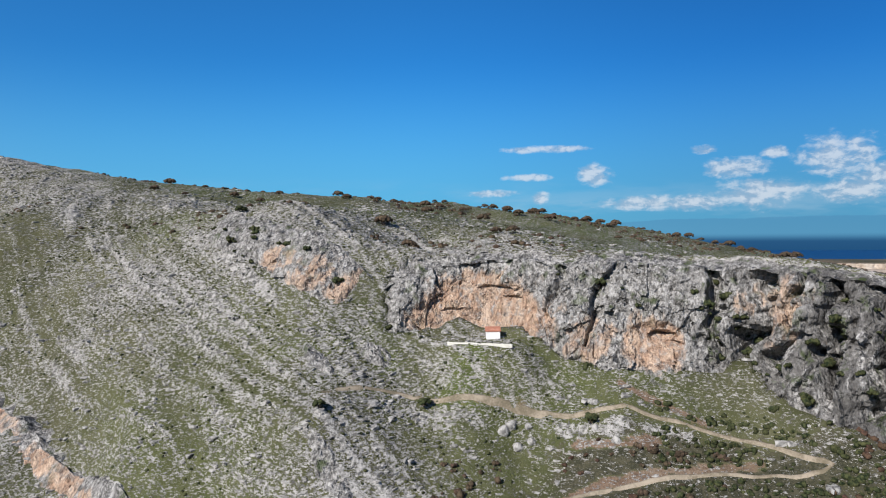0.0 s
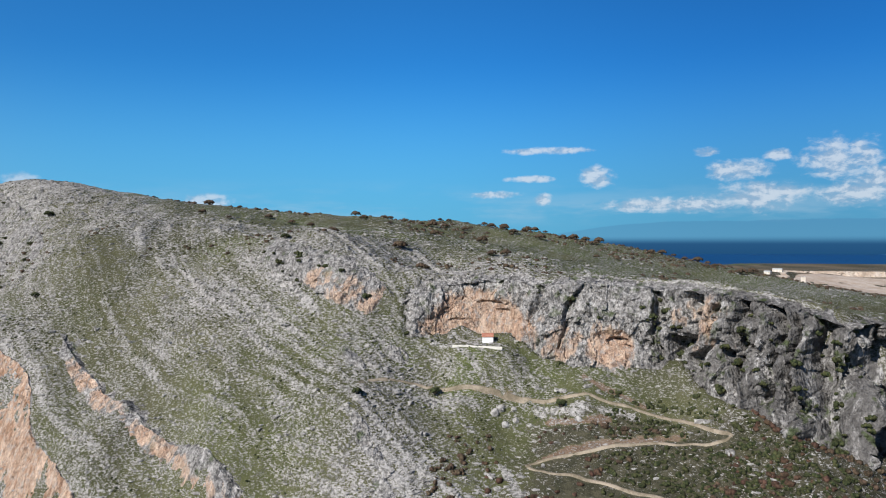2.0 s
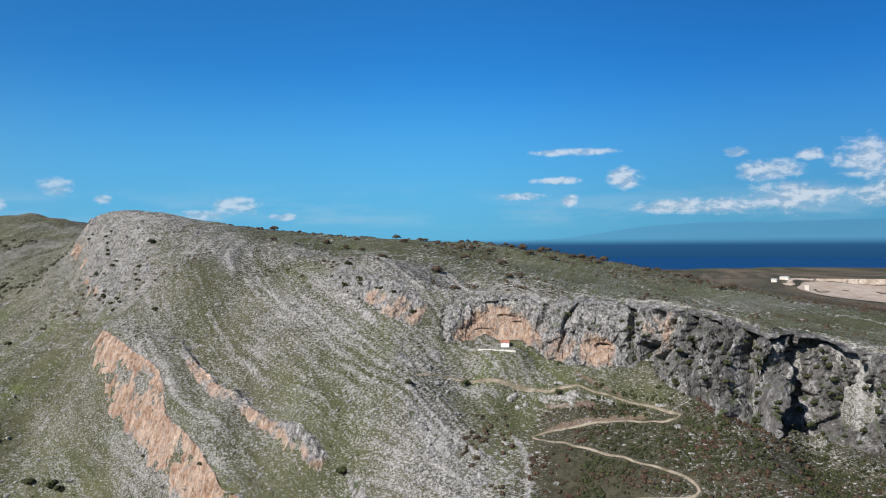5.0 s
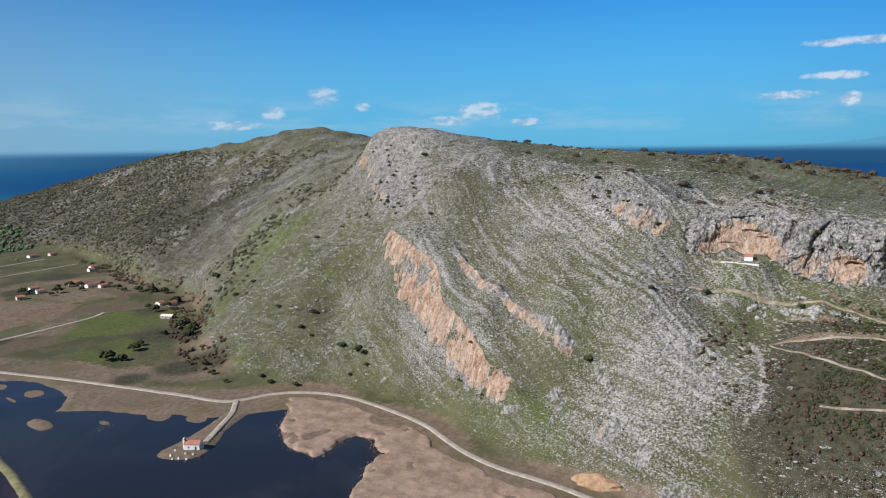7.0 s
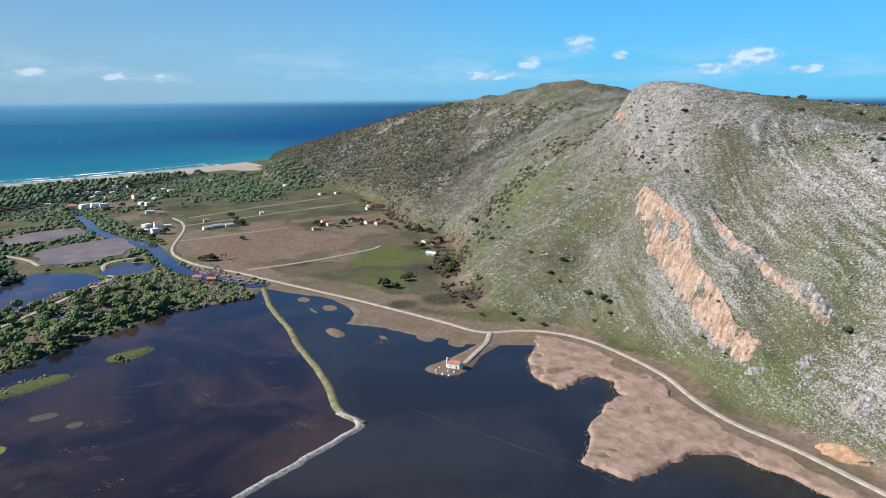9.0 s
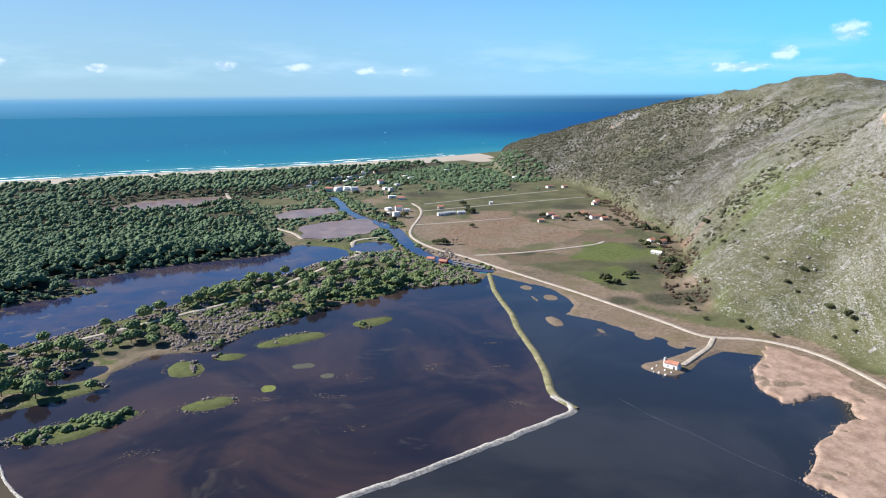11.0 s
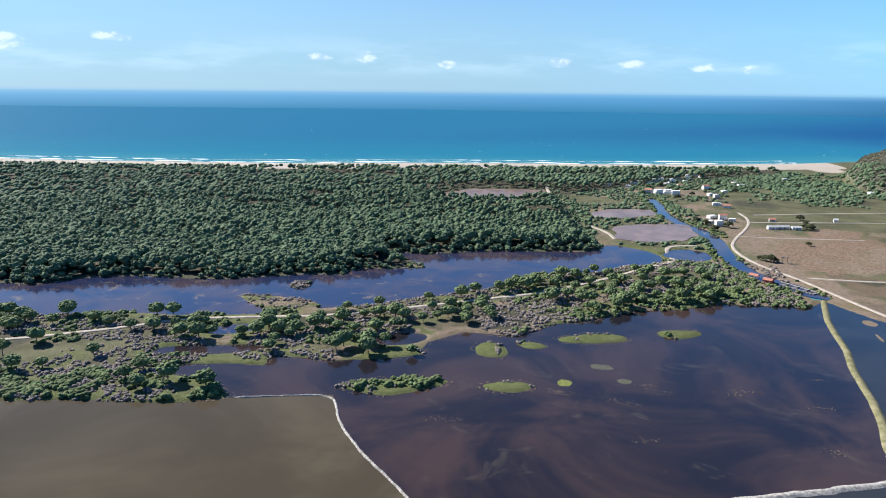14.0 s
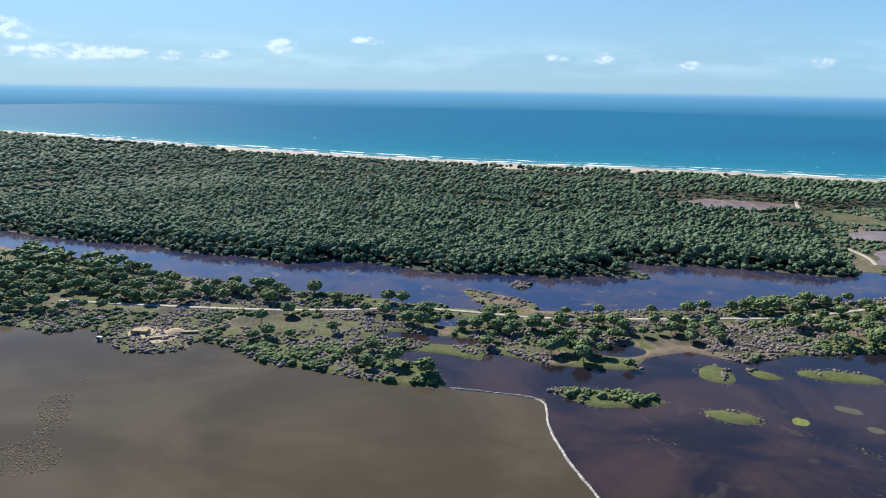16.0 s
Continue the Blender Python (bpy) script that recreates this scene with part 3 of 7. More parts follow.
    show = t.math("ADD", show, t.math("MULTIPLY", t.math("SUBTRACT", t.noise(level, 0.13, 3.0, 0.6), 0.5), t.math("SUBTRACT", 1.5, strong)))
    show = t.math("ADD", show, t.math("ADD", t.math("MULTIPLY", t.math("SUBTRACT", flake, 0.5), 4.2), t.math("MULTIPLY", t.math("SUBTRACT", crumb, 0.5), 2.0)))
    show = t.math("MULTIPLY", t.ramp(show, 0.41, 0.51), t.ramp(rock, 0.0, 0.08))
    c = t.mix(show, c, stone)
    relief = t.math("ADD", t.math("MULTIPLY", show, 0.5), t.math("ADD", t.math("MULTIPLY", n3, 0.5), t.math("MULTIPLY", grain, 0.3)))
    finish(t, b, c, 0.95, relief, 0.75, 1.1, 0.1)
    return m


def water_material(name, deep, tint, ripple, rough=0.08, patch=0.012, extra=None, gloss=0.3, show=0.5):
    m, t, b = material(name)
    pos = place(t)
    n = t.noise(pos, patch, 4.0, 0.62, 0.8)
    c = t.mix(t.ramp(n, 0.38, 0.66), deep, tint)
    if extra:
        c = t.mix(t.ramp(t.noise(pos, patch * 3.1, 5.0, 0.65, 1.2), 0.57, 0.74, 0.0, show), c, extra)
    wave = t.n("ShaderNodeVectorMath", {0: pos, 1: (1.0, 0.45, 1.0)}, operation="MULTIPLY").outputs[0]
    finish(t, b, c, rough, t.noise(wave, ripple, 3.0, 0.6), 0.1, 0.12, gloss)
    b.inputs["IOR"].default_value = 1.33
    return m


def sea_material():
    m, t, b = material("sea_water")
    pos = place(t)
    shore = t.n("ShaderNodeAttribute", attribute_name="offshore").outputs["Fac"]
    wide = t.math("ADD", shore, t.math("MULTIPLY", t.math("SUBTRACT", t.noise(pos, 0.004, 3.0), 0.5), 0.16))
    c = t.mix(t.ramp(wide, 0.0, 0.16), (0.034, 0.165, 0.205), (0.015, 0.125, 0.195))
    c = t.mix(t.ramp(wide, 0.10, 0.6), c, (0.016, 0.106, 0.186))
    strait = t.n("ShaderNodeVectorMath", {0: pos, 1: (1.0, -0.75, 0.0)}, operation="DOT_PRODUCT").outputs["Value"]
    open_sea = t.math("MAXIMUM", t.ramp(strait, 500.0, 1500.0), t.math("MULTIPLY", t.ramp(strait, -2600.0, -700.0), t.ramp(wide, 0.25, 0.95)))
    c = t.mix(open_sea, c, t.mix(t.noise(pos, 0.0016, 3.0), (0.008, 0.050, 0.135), (0.010, 0.062, 0.165)))
    wave = t.n("ShaderNodeVectorMath", {0: pos, 1: (0.35, 1.0, 1.0)}, operation="MULTIPLY").outputs[0]
    crest = t.noise(wave, 0.055, 5.0, 0.7)
    cap = t.math("MULTIPLY", t.ramp(crest, 0.712, 0.735), t.ramp(t.noise(pos, 0.01, 2.0), 0.42, 0.6))
    c = t.mix(cap, c, (0.8, 0.82, 0.82))
    finish(t, b, c, 0.6, t.noise(wave, 0.25, 4.0, 0.65), 0.5, 0.6, 0.008)
    b.inputs["IOR"].default_value = 1.33
    return m


MAT_GROUND = ground_material()
MAT_SEA = sea_material()
MAT_MUD = water_material("muddy_water", (0.050, 0.041, 0.027), (0.072, 0.060, 0.039), 0.8, 0.06, 0.009, None, 0.08)
MAT_DARK = water_material("peaty_water", (0.012, 0.0105, 0.0145), (0.040, 0.0255, 0.0225), 0.8, 0.09, 0.012, (0.062, 0.052, 0.038), 0.34)
MAT_GREY = water_material("grey_water", (0.015, 0.016, 0.018), (0.025, 0.026, 0.027), 0.8, 0.09, 0.012, None, 0.30)
MAT_BLUE = water_material("channel_water", (0.014, 0.02, 0.05), (0.05, 0.036, 0.045), 0.8, 0.09, 0.02, (0.17, 0.125, 0.07), 0.5, 0.85)
MAT_RUSH = simple("dead_rushes", (0.105, 0.080, 0.056), (0.195, 0.150, 0.108), 1.0, 0.95, 0.6, 0.1, 0.1)
MAT_FLAT = water_material("salt_flat_water", (0.135, 0.092, 0.074), (0.215, 0.152, 0.120), 0.8, 0.3, 0.05, (0.10, 0.10, 0.13), 0.3, 0.9)
MAT_FOAM = simple("sea_foam", (0.72, 0.74, 0.74), (0.85, 0.86, 0.85), 0.2, 0.9)
MAT_DIRT = simple("pale_dirt", (0.26, 0.225, 0.178), (0.38, 0.335, 0.28), 0.3, 0.95, 0.5, 0.08, 0.1)
MAT_TRACK = simple("stony_track", (0.15, 0.125, 0.085), (0.32, 0.27, 0.205), 0.25, 0.95, 0.6, 0.1, 0.1)
MAT_DIKE = simple("pale_rubble", (0.17, 0.16, 0.14), (0.44, 0.42, 0.375), 0.9, 0.95, 0.8, 0.2, 0.1)
MAT_DIKE_GRASS = simple("dike_grass", (0.105, 0.108, 0.048), (0.22, 0.195, 0.115), 0.25, 0.95, 0.6, 0.15, 0.1)
MAT_NEEDLE = leafy("pine_needles", (0.060, 0.099, 0.053), (0.114, 0.163, 0.084), 0.75)
MAT_PINE_NEAR = leafy("umbrella_pine_needles", (0.068, 0.106, 0.042), (0.150, 0.196, 0.084), 1.0)
MAT_BARK = simple("pine_bark", (0.13, 0.09, 0.065), (0.22, 0.17, 0.13), 1.5, 0.95, 0.6, 0.05)
MAT_SHRUB = leafy("evergreen_shrub_leaves", (0.012, 0.019, 0.008), (0.060, 0.066, 0.028), 1.4)
MAT_THICKET = leafy("thicket_leaves", (0.052, 0.082, 0.031), (0.120, 0.156, 0.062), 1.0)
MAT_MAQUIS = leafy("maquis_leaves", (0.031, 0.034, 0.020), (0.088, 0.088, 0.054), 1.0)
MAT_OAK = leafy("brown_oak_leaves", (0.032, 0.025, 0.016), (0.098, 0.070, 0.046), 1.4)
MAT_RUST = leafy("rusty_bush_leaves", (0.036, 0.024, 0.016), (0.092, 0.057, 0.037), 1.4)
MAT_TWIG = leafy("leafless_tamarisk", (0.125, 0.106, 0.092), (0.225, 0.192, 0.168), 1.3)
MAT_REED = simple("dry_reed", (0.195, 0.135, 0.098), (0.305, 0.220, 0.168), 0.12, 0.95, 0.3, 0.1, 0.1)


def cliff_material():
    m, t, b = material("cliff_limestone")
    pos = place(t)
    grey, grain = rock_colour(t, pos)
    grey = t.mix(t.ramp(t.noise(pos, 0.45, 4.0, 0.7), 0.48, 0.64), grey, (0.42, 0.405, 0.385))
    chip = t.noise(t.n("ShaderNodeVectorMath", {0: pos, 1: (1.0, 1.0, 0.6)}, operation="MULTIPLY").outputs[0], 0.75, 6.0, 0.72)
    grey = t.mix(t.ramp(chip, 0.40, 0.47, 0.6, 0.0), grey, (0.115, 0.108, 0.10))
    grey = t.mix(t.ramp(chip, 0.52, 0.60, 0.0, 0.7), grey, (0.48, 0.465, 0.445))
    tone = t.n("ShaderNodeAttribute", attribute_name="ochre").outputs["Fac"]
    streak_at = t.n("ShaderNodeVectorMath", {0: pos, 1: (1.0, 1.0, 0.22)}, operation="MULTIPLY").outputs[0]
    run = t.noise(streak_at, 0.35, 4.0, 0.6, 0.5)
    ochre = t.mix(t.ramp(run, 0.36, 0.64), (0.345, 0.212, 0.138), (0.54, 0.405, 0.305))
    ochre = t.mix(t.ramp(t.noise(pos, 0.5, 4.0, 0.65), 0.50, 0.66, 0.0, 0.75), ochre, (0.40, 0.36, 0.32))
    c = t.mix(t.ramp(t.math("ADD", tone, t.math("MULTIPLY", t.math("SUBTRACT", run, 0.5), 1.8)), 0.35, 0.75), grey, ochre)
    split = t.n("ShaderNodeVectorMath", {0: t.n("ShaderNodeVectorMath", {0: pos, 1: (1.0, 1.0, 0.55)}, operation="MULTIPLY").outputs[0], 1: t.n("ShaderNodeVectorMath", {0: t.n("ShaderNodeTexNoise", {"Vector": pos, "Scale": 0.22, "Detail": 3.0, "Roughness": 0.6}).outputs[1], "Scale": 1.2}, operation="SCALE").outputs[0]}, operation="ADD").outputs[0]
    crack_a = t.n("ShaderNodeTexVoronoi", {"Vector": split, "Scale": 0.34}, feature="DISTANCE_TO_EDGE").outputs["Distance"]
    crack_b = t.n("ShaderNodeTexVoronoi", {"Vector": split, "Scale": 0.8}, feature="DISTANCE_TO_EDGE").outputs["Distance"]
    planes, tones = None, None
    for size, deep in ((0.42, 0.9), (1.1, 1.0), (2.6, 1.0)):
        facet = t.n("ShaderNodeTexVoronoi", {"Vector": split, "Scale": size}, feature="F1")
        lean = t.n("ShaderNodeVectorMath", {0: facet.outputs["Color"], 1: (0.5, 0.5, 0.5)}, operation="SUBTRACT").outputs[0]
        off = t.n("ShaderNodeVectorMath", {0: split, 1: facet.outputs["Position"]}, operation="SUBTRACT").outputs[0]
        tilt = t.math("MULTIPLY", t.n("ShaderNodeVectorMath", {0: lean, 1: off}, operation="DOT_PRODUCT").outputs["Value"], deep)
        shade = t.n("ShaderNodeSeparateColor", {0: facet.outputs["Color"]}).outputs[0]
        planes, tones = (tilt, shade) if planes is None else (t.math("ADD", planes, tilt), t.math("ADD", t.math("MULTIPLY", tones, 0.5), t.math("MULTIPLY", shade, 0.5)))
    c = t.n("ShaderNodeHueSaturation", {"Value": t.ramp(tones, 0.1, 0.9, 0.58, 1.26, False), "Color": c}).outputs[0]
    # darker along the crack lines, broken up by noise, least on the ochre
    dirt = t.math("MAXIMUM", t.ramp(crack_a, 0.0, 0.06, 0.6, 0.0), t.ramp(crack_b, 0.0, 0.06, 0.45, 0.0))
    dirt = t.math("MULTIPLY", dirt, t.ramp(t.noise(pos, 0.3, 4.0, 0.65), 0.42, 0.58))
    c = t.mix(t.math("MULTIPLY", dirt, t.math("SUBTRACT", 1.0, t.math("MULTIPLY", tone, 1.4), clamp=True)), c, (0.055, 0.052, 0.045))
    # weathered dark streaks; their southward increase puts the south face's shade into the colour
    dark = t.math("MULTIPLY", t.ramp(t.noise(streak_at, 0.16, 5.0, 0.68, 0.8), 0.38, 0.54), t.ramp(t.n("ShaderNodeSeparateXYZ", {0: pos}).outputs[1], 40.0, 85.0, 0.8, 0.12))
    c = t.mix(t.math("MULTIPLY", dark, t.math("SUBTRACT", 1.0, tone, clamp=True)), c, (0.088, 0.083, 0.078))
    moss = t.math("MULTIPLY", t.ramp(t.noise(pos, 0.22, 3.0, 0.6), 0.56, 0.68), t.math("SUBTRACT", 1.0, tone, clamp=True))
    c = t.mix(t.math("MULTIPLY", moss, 0.75), c, (0.055, 0.078, 0.022))
    relief = t.math("ADD", planes, t.math("ADD", t.math("MULTIPLY", t.math("MINIMUM", crack_a, 0.14), 1.0), t.math("MULTIPLY", t.math("MINIMUM", crack_b, 0.14), 0.8)))
    relief = t.math("ADD", relief, t.math("ADD", t.math("MULTIPLY", grain, 0.25), t.math("MULTIPLY", chip, 0.4)))
    finish(t, b, c, 0.95, relief, 1.0, 1.0, 0.1)
    return m


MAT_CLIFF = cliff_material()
MAT_BOULDER, _t, _b = material("limestone_boulder")
_c, _g = rock_colour(_t, place(_t))
finish(_t, _b, _c, 0.95, _g, 0.7, 0.2, 0.1)


MAT_ORANGE = simple("orange_rock", (0.30, 0.175, 0.095), (0.46, 0.32, 0.21), 0.4, 0.95, 0.9, 0.5, 0.1)

# ---------------------------------------------------------------- mesh helpers
def mesh_object(name, verts, faces, mat, parent=None, label="", flat=False):
    me = bpy.data.meshes.new(name)
    me.from_pydata([tuple(v) for v in verts], [], [tuple(f) for f in faces])
    me.materials.append(mat)
    if not flat:
        me.polygons.foreach_set("use_smooth", [True] * len(me.polygons))
    me.update()
    ob = new(name, me)
    if parent is not None:
        ob.parent = parent
    if label:
        ob["label"] = label
    return ob


def array_object(name, verts, faces, mat, smooth_on=True):
    """A mesh from arrays; faces all of one size."""
    me = bpy.data.meshes.new(name)
    k = faces.shape[1]
    me.vertices.add(len(verts))
    me.vertices.foreach_set("co", np.ascontiguousarray(verts, np.float32).ravel())
    me.loops.add(faces.size)
    me.loops.foreach_set("vertex_index", np.ascontiguousarray(faces, np.int32).ravel())
    me.polygons.add(len(faces))
    me.polygons.foreach_set("loop_start", np.arange(0, faces.size, k, dtype=np.int32))
    me.polygons.foreach_set("use_smooth", np.full(len(faces), smooth_on))
    me.materials.append(mat)
    me.update(calc_edges=True)
    me.validate()
    return new(name, me)


def grid_faces(nu, nv, flip=False):
    i = np.arange(nu * nv).reshape(nu, nv)
    f = np.stack([i[:-1, :-1], i[1:, :-1], i[1:, 1:], i[:-1, 1:]], -1).reshape(-1, 4)
    return f[:, ::-1] if flip else f


def spread(name, templates, x, y, z, scale, turn, mat, stretch=None, smooth_on=True):
    """One mesh out of many turned and scaled copies of a few small ones."""
    allv, allf, base = [], [], 0
    pick = RNG.integers(0, len(templates), len(x))
    for k, (tv, tf) in enumerate(templates):
        idx = np.nonzero(pick == k)[0]
        if not len(idx):
            continue
        ca, sa = np.cos(turn[idx])[:, None], np.sin(turn[idx])[:, None]
        sc = scale[idx][:, None]
        hz = sc * (stretch[idx][:, None] if stretch is not None else 1.0)
        vx = (tv[None, :, 0] * ca - tv[None, :, 1] * sa) * sc + x[idx][:, None]
        vy = (tv[None, :, 0] * sa + tv[None, :, 1] * ca) * sc + y[idx][:, None]
        vz = tv[None, :, 2] * hz + z[idx][:, None]
        allv.append(np.stack([vx, vy, vz], -1).reshape(-1, 3))
        off = (np.arange(len(idx)) * len(tv))[:, None, None] + base
        allf.append((tf[None] + off).reshape(-1, tf.shape[1]))
        base += len(tv) * len(idx)
    return array_object(name, np.concatenate(allv), np.concatenate(allf), mat, smooth_on)


def ico(sub=0):
    bm = bmesh.new()
    bmesh.ops.create_icosphere(bm, subdivisions=sub + 1, radius=1.0)
    v = np.array([q.co[:] for q in bm.verts])
    f = np.array([[q.index for q in p.verts] for p in bm.faces])
    bm.free()
    return v, f


def joined(parts):
    vs, fs, base = [], [], 0
    for v, f in parts:
        vs.append(v)
        fs.append(f + base)
        base += len(v)
    return np.concatenate(vs), np.concatenate(fs)


def clump_crown(rng, clumps, radius, flat, clump, sub=0, dome=0.5):
    """A crown of many uneven clumps spread over a dome."""
    v0, f0 = ico(sub)
    parts = []
    for i in range(clumps):
        a, r = i * 2.39996 + rng.random() * 0.6, radius * math.sqrt((i + 0.5) / clumps) * (0.82 + 0.3 * rng.random())
        h = dome * (1 - (r / radius) ** 2) * radius + (rng.random() - 0.5) * radius * 0.16
        s = clump * (0.7 + 0.6 * rng.random())
        v = v0 * (1 + (rng.random((len(v0), 1)) - 0.5) * 0.55) * (s, s, s * flat * (0.8 + 0.5 * rng.random()))
        parts.append((v + (r * math.cos(a), r * math.sin(a), h), f0))
    return joined(parts)


def dome_crown(rng, radius, tall, sub=1, clumps=3, tuft=0.3, under=0.45):
    """A rounded crown: one lumpy dome with tufts of needles standing out all over it."""
    v, f = ico(sub)
    lump = 1 + 0.5 * (fbm3(v[:, 0] * 2 + rng.random() * 40, v[:, 1] * 2 + 9, v[:, 2] * 2 + 5, 1.1, 3) - 0.5) + (rng.random(len(v)) - 0.5) * 0.30
    v = v * lump[:, None] * radius * 0.9
    v[:, 2] = np.where(v[:, 2] > 0, v[:, 2] * tall, v[:, 2] * under)
    parts, (cv, cf) = [(v, f)], ico(0)
    for i in range(clumps):
        a, e = i * 2.4 + rng.random(), math.asin(min(1.0, 0.05 + 0.95 * (i + rng.random()) / clumps))
        s = radius * tuft * (0.7 + 0.6 * rng.random())
        q = np.array((math.cos(a) * math.cos(e), math.sin(a) * math.cos(e), math.sin(e) * tall)) * radius * (0.78 + 0.2 * rng.random())
        parts.append((cv * (0.7 + 0.6 * rng.random((len(cv), 1))) * (s, s, s * 0.8) + q, cf))
    return joined(parts)


def tube(a, b, ra, rb, n=6):
    a, b = np.array(a, float), np.array(b, float)
    d = (b - a) / np.linalg.norm(b - a)
    u = np.cross(d, (0.3, 0.9, 0.1))
    u /= np.linalg.norm(u)
    w2 = np.cross(d, u)
    ang = np.arange(n) * 2 * math.pi / n
    ring = np.cos(ang)[:, None] * u + np.sin(ang)[:, None] * w2
    v = np.concatenate([a + ring * ra, b + ring * rb])
    f = np.array([[i, (i + 1) % n, n + (i + 1) % n, n + i] for i in range(n)])
    tri = np.concatenate([f[:, [0, 1, 2]], f[:, [0, 2, 3]]])
    return v, tri


def scatter(x0, x1, y0, y1, step):
    """A jittered grid of points."""
    gx, gy = np.meshgrid(np.arange(x0, x1, step), np.arange(y0, y1, step), indexing="ij")
    gx, gy = gx.ravel(), gy.ravel()
    return gx + (RNG.random(len(gx)) - 0.5) * step * 0.95, gy + (RNG.random(len(gx)) - 0.5) * step * 0.95


def loose(x0, x1, y0, y1, step):
    """As many points as a grid of that step would have, strewn at random."""
    k = int((x1 - x0) * (y1 - y0) / step ** 2)
    return x0 + RNG.random(k) * (x1 - x0), y0 + RNG.random(k) * (y1 - y0)


# ---------------------------------------------------------------- ground
def graded(a, b, k, power=2.2):
    return a + (b - a) * np.linspace(0, 1, k, endpoint=False) ** power


GX = np.concatenate([-1000 - graded(0, 3850, 28)[::-1] - 40, np.arange(-1000, -450, 9), np.arange(-450, 250, 4), np.arange(250, 272, 2), np.arange(272, 426, 1.15), np.arange(426, 800, 5), 800 + graded(0, 4050, 45), [4850]])
GY = np.concatenate([-160 - graded(0, 4600, 28)[::-1] - 20, np.arange(-160, -20, 6), np.arange(-20, 92, 2), np.arange(92, 420, 1.5), np.arange(420, 720, 3), np.arange(720, 1400, 7), np.arange(1400, 1720, 8), 1720 + graded(0, 3100, 20), [4850]])
gx, gy = (a.ravel() for a in np.meshgrid(GX, GY, indexing="ij"))
gz, gwet, gsea, ghill = height(gx, gy, True)
ground = array_object("ground", np.stack([gx, gy, gz], 1), grid_faces(len(GX), len(GY)), MAT_GROUND)
tagged(ground, "hill of grey limestone and grass above marshy plain", "ground", kind="structure")


def forest_mask(x, y):
    """Metres inside the pine wood between the channel and the beach."""
    sea = seaward(x, y)
    wet = wetness(x, y)
    north = -14 + np.interp(x, [-2400, -900, -640, -520, -380, -280, -190, -140, -40, 10, 60], [250, 345, 380, 408, 440, 480, 535, 600, 640, 690, 760])
    d = np.minimum(y - north, -sea - 102)
    right = np.interp(y, [600, 720, 860, 1000, 1150, 1400], [20, -5, -30, -60, 60, 330])
    d = np.minimum(d, right - x)
    for f in FLATS:
        d = np.minimum(d, -sdf(x, y, f) - 4)
    return np.minimum(d, -wet - 2)


# fields of the plain: 0 green, 1 bare brown, 2 pale stubble
FIELDS = [
    (0, [(234, 522), (275, 534), (284, 504), (243, 481), (225, 493)]), (0, [(288, 628), (319, 618), (355, 591), (324, 560), (279, 551), (250, 570)]),
    (1, [(144, 756), (200, 793), (263, 771), (312, 680), (269, 641), (190, 622), (138, 697)]), (1, [(300, 735), (310, 690), (347, 684), (350, 735)]),
    (1, [(208, 806), (221, 778), (261, 786), (281, 826), (242, 833)]), (2, [(220, 1103), (188, 983), (417, 1016), (440, 1144), (316, 1162)]),
    (2, [(179, 894), (278, 934), (427, 962), (419, 928), (263, 883)]),
]


HILL_PATH = [(345, 158.7), (352.1, 154.1), (360.2, 144), (361.4, 129.4), (365, 114), (365.4, 94), (364.8, 84), (364.4, 74.3), (363, 65), (359.8, 56.2), (355.6, 50.3), (354, 48.8), (353.4, 51.2), (354.4, 65), (351.7, 77.2), (348, 91.4), (345.6, 100.2), (343.5, 105.6), (341.2, 104.6), (340.2, 99.4), (339.7, 90.3),
             (338.4, 81.5), (335.6, 72.9), (333, 64.7), (330.1, 58.4), (325, 48), (320, 42), (317, 45), (317, 60), (314, 80)]


# how much bare rock and fresh grass shows on the hill round some spots: x, y, rock, green
SOUTH_COVER = [(370, 278, 0.55, 0.06), (387, 236, 0.67, 0.00), (360, 178, 0.73, 0.00), (342, 197, 0.44, 0.19), (337, 212, 0.36, 0.19), (334, 174, 0.31, 0.32), (321, 163, 0.27, 0.32), (315, 199, 0.30, 0.19), (320, 227, 0.62, 0.00),
               (300, 222, 0.24, 0.50), (296, 195, 0.35, 0.38), (305, 170, 0.67, 0.13), (295, 141, 0.58, 0.06), (292, 120, 0.62, 0.06), (318, 142, 0.70, 0.00), (330, 127, 0.67, 0.06), (311, 120, 0.71, 0.00), (348, 121, 0.32, 0.34),
               (360, 126, 0.39, 0.57), (360, 146, 0.62, 0.13), (361, 99, 0.20, 0.26), (337, 85, 0.09, 0.06), (315, 73, 0.06, 0.00), (301, 85, 0.06, 0.00)]
NORTH_COVER = [(289, 96, 0.09, 0.00), (364, 75, 0.18, 0.19), (408, 179, 0.62, 0.00), (391, 149, 0.71, 0.00), (437, 118, 0.46, 0.00), (445, 378, 0.71, 0.00), (385, 308, 0.47, 0.10), (394, 292, 0.47, 0.13), (428, 324, 0.58, 0.00), (353, 219, 0.44, 0.19),
               (367, 213, 0.71, 0.00), (478, 720, 0.48, 0.00), (357, 468, 0.35, 0.13), (365, 427, 0.36, 0.13), (324, 448, 0.31, 0.06), (308, 384, 0.29, 0.32), (309, 344, 0.31, 0.38), (310, 308, 0.27, 0.50), (340, 324, 0.44, 0.13), (346, 361, 0.35, 0.26),
               (441, 545, 0.67, 0.06), (512, 668, 0.53, 0.00), (560, 900, 0.53, 0.00), (470, 900, 0.30, 0.00)]


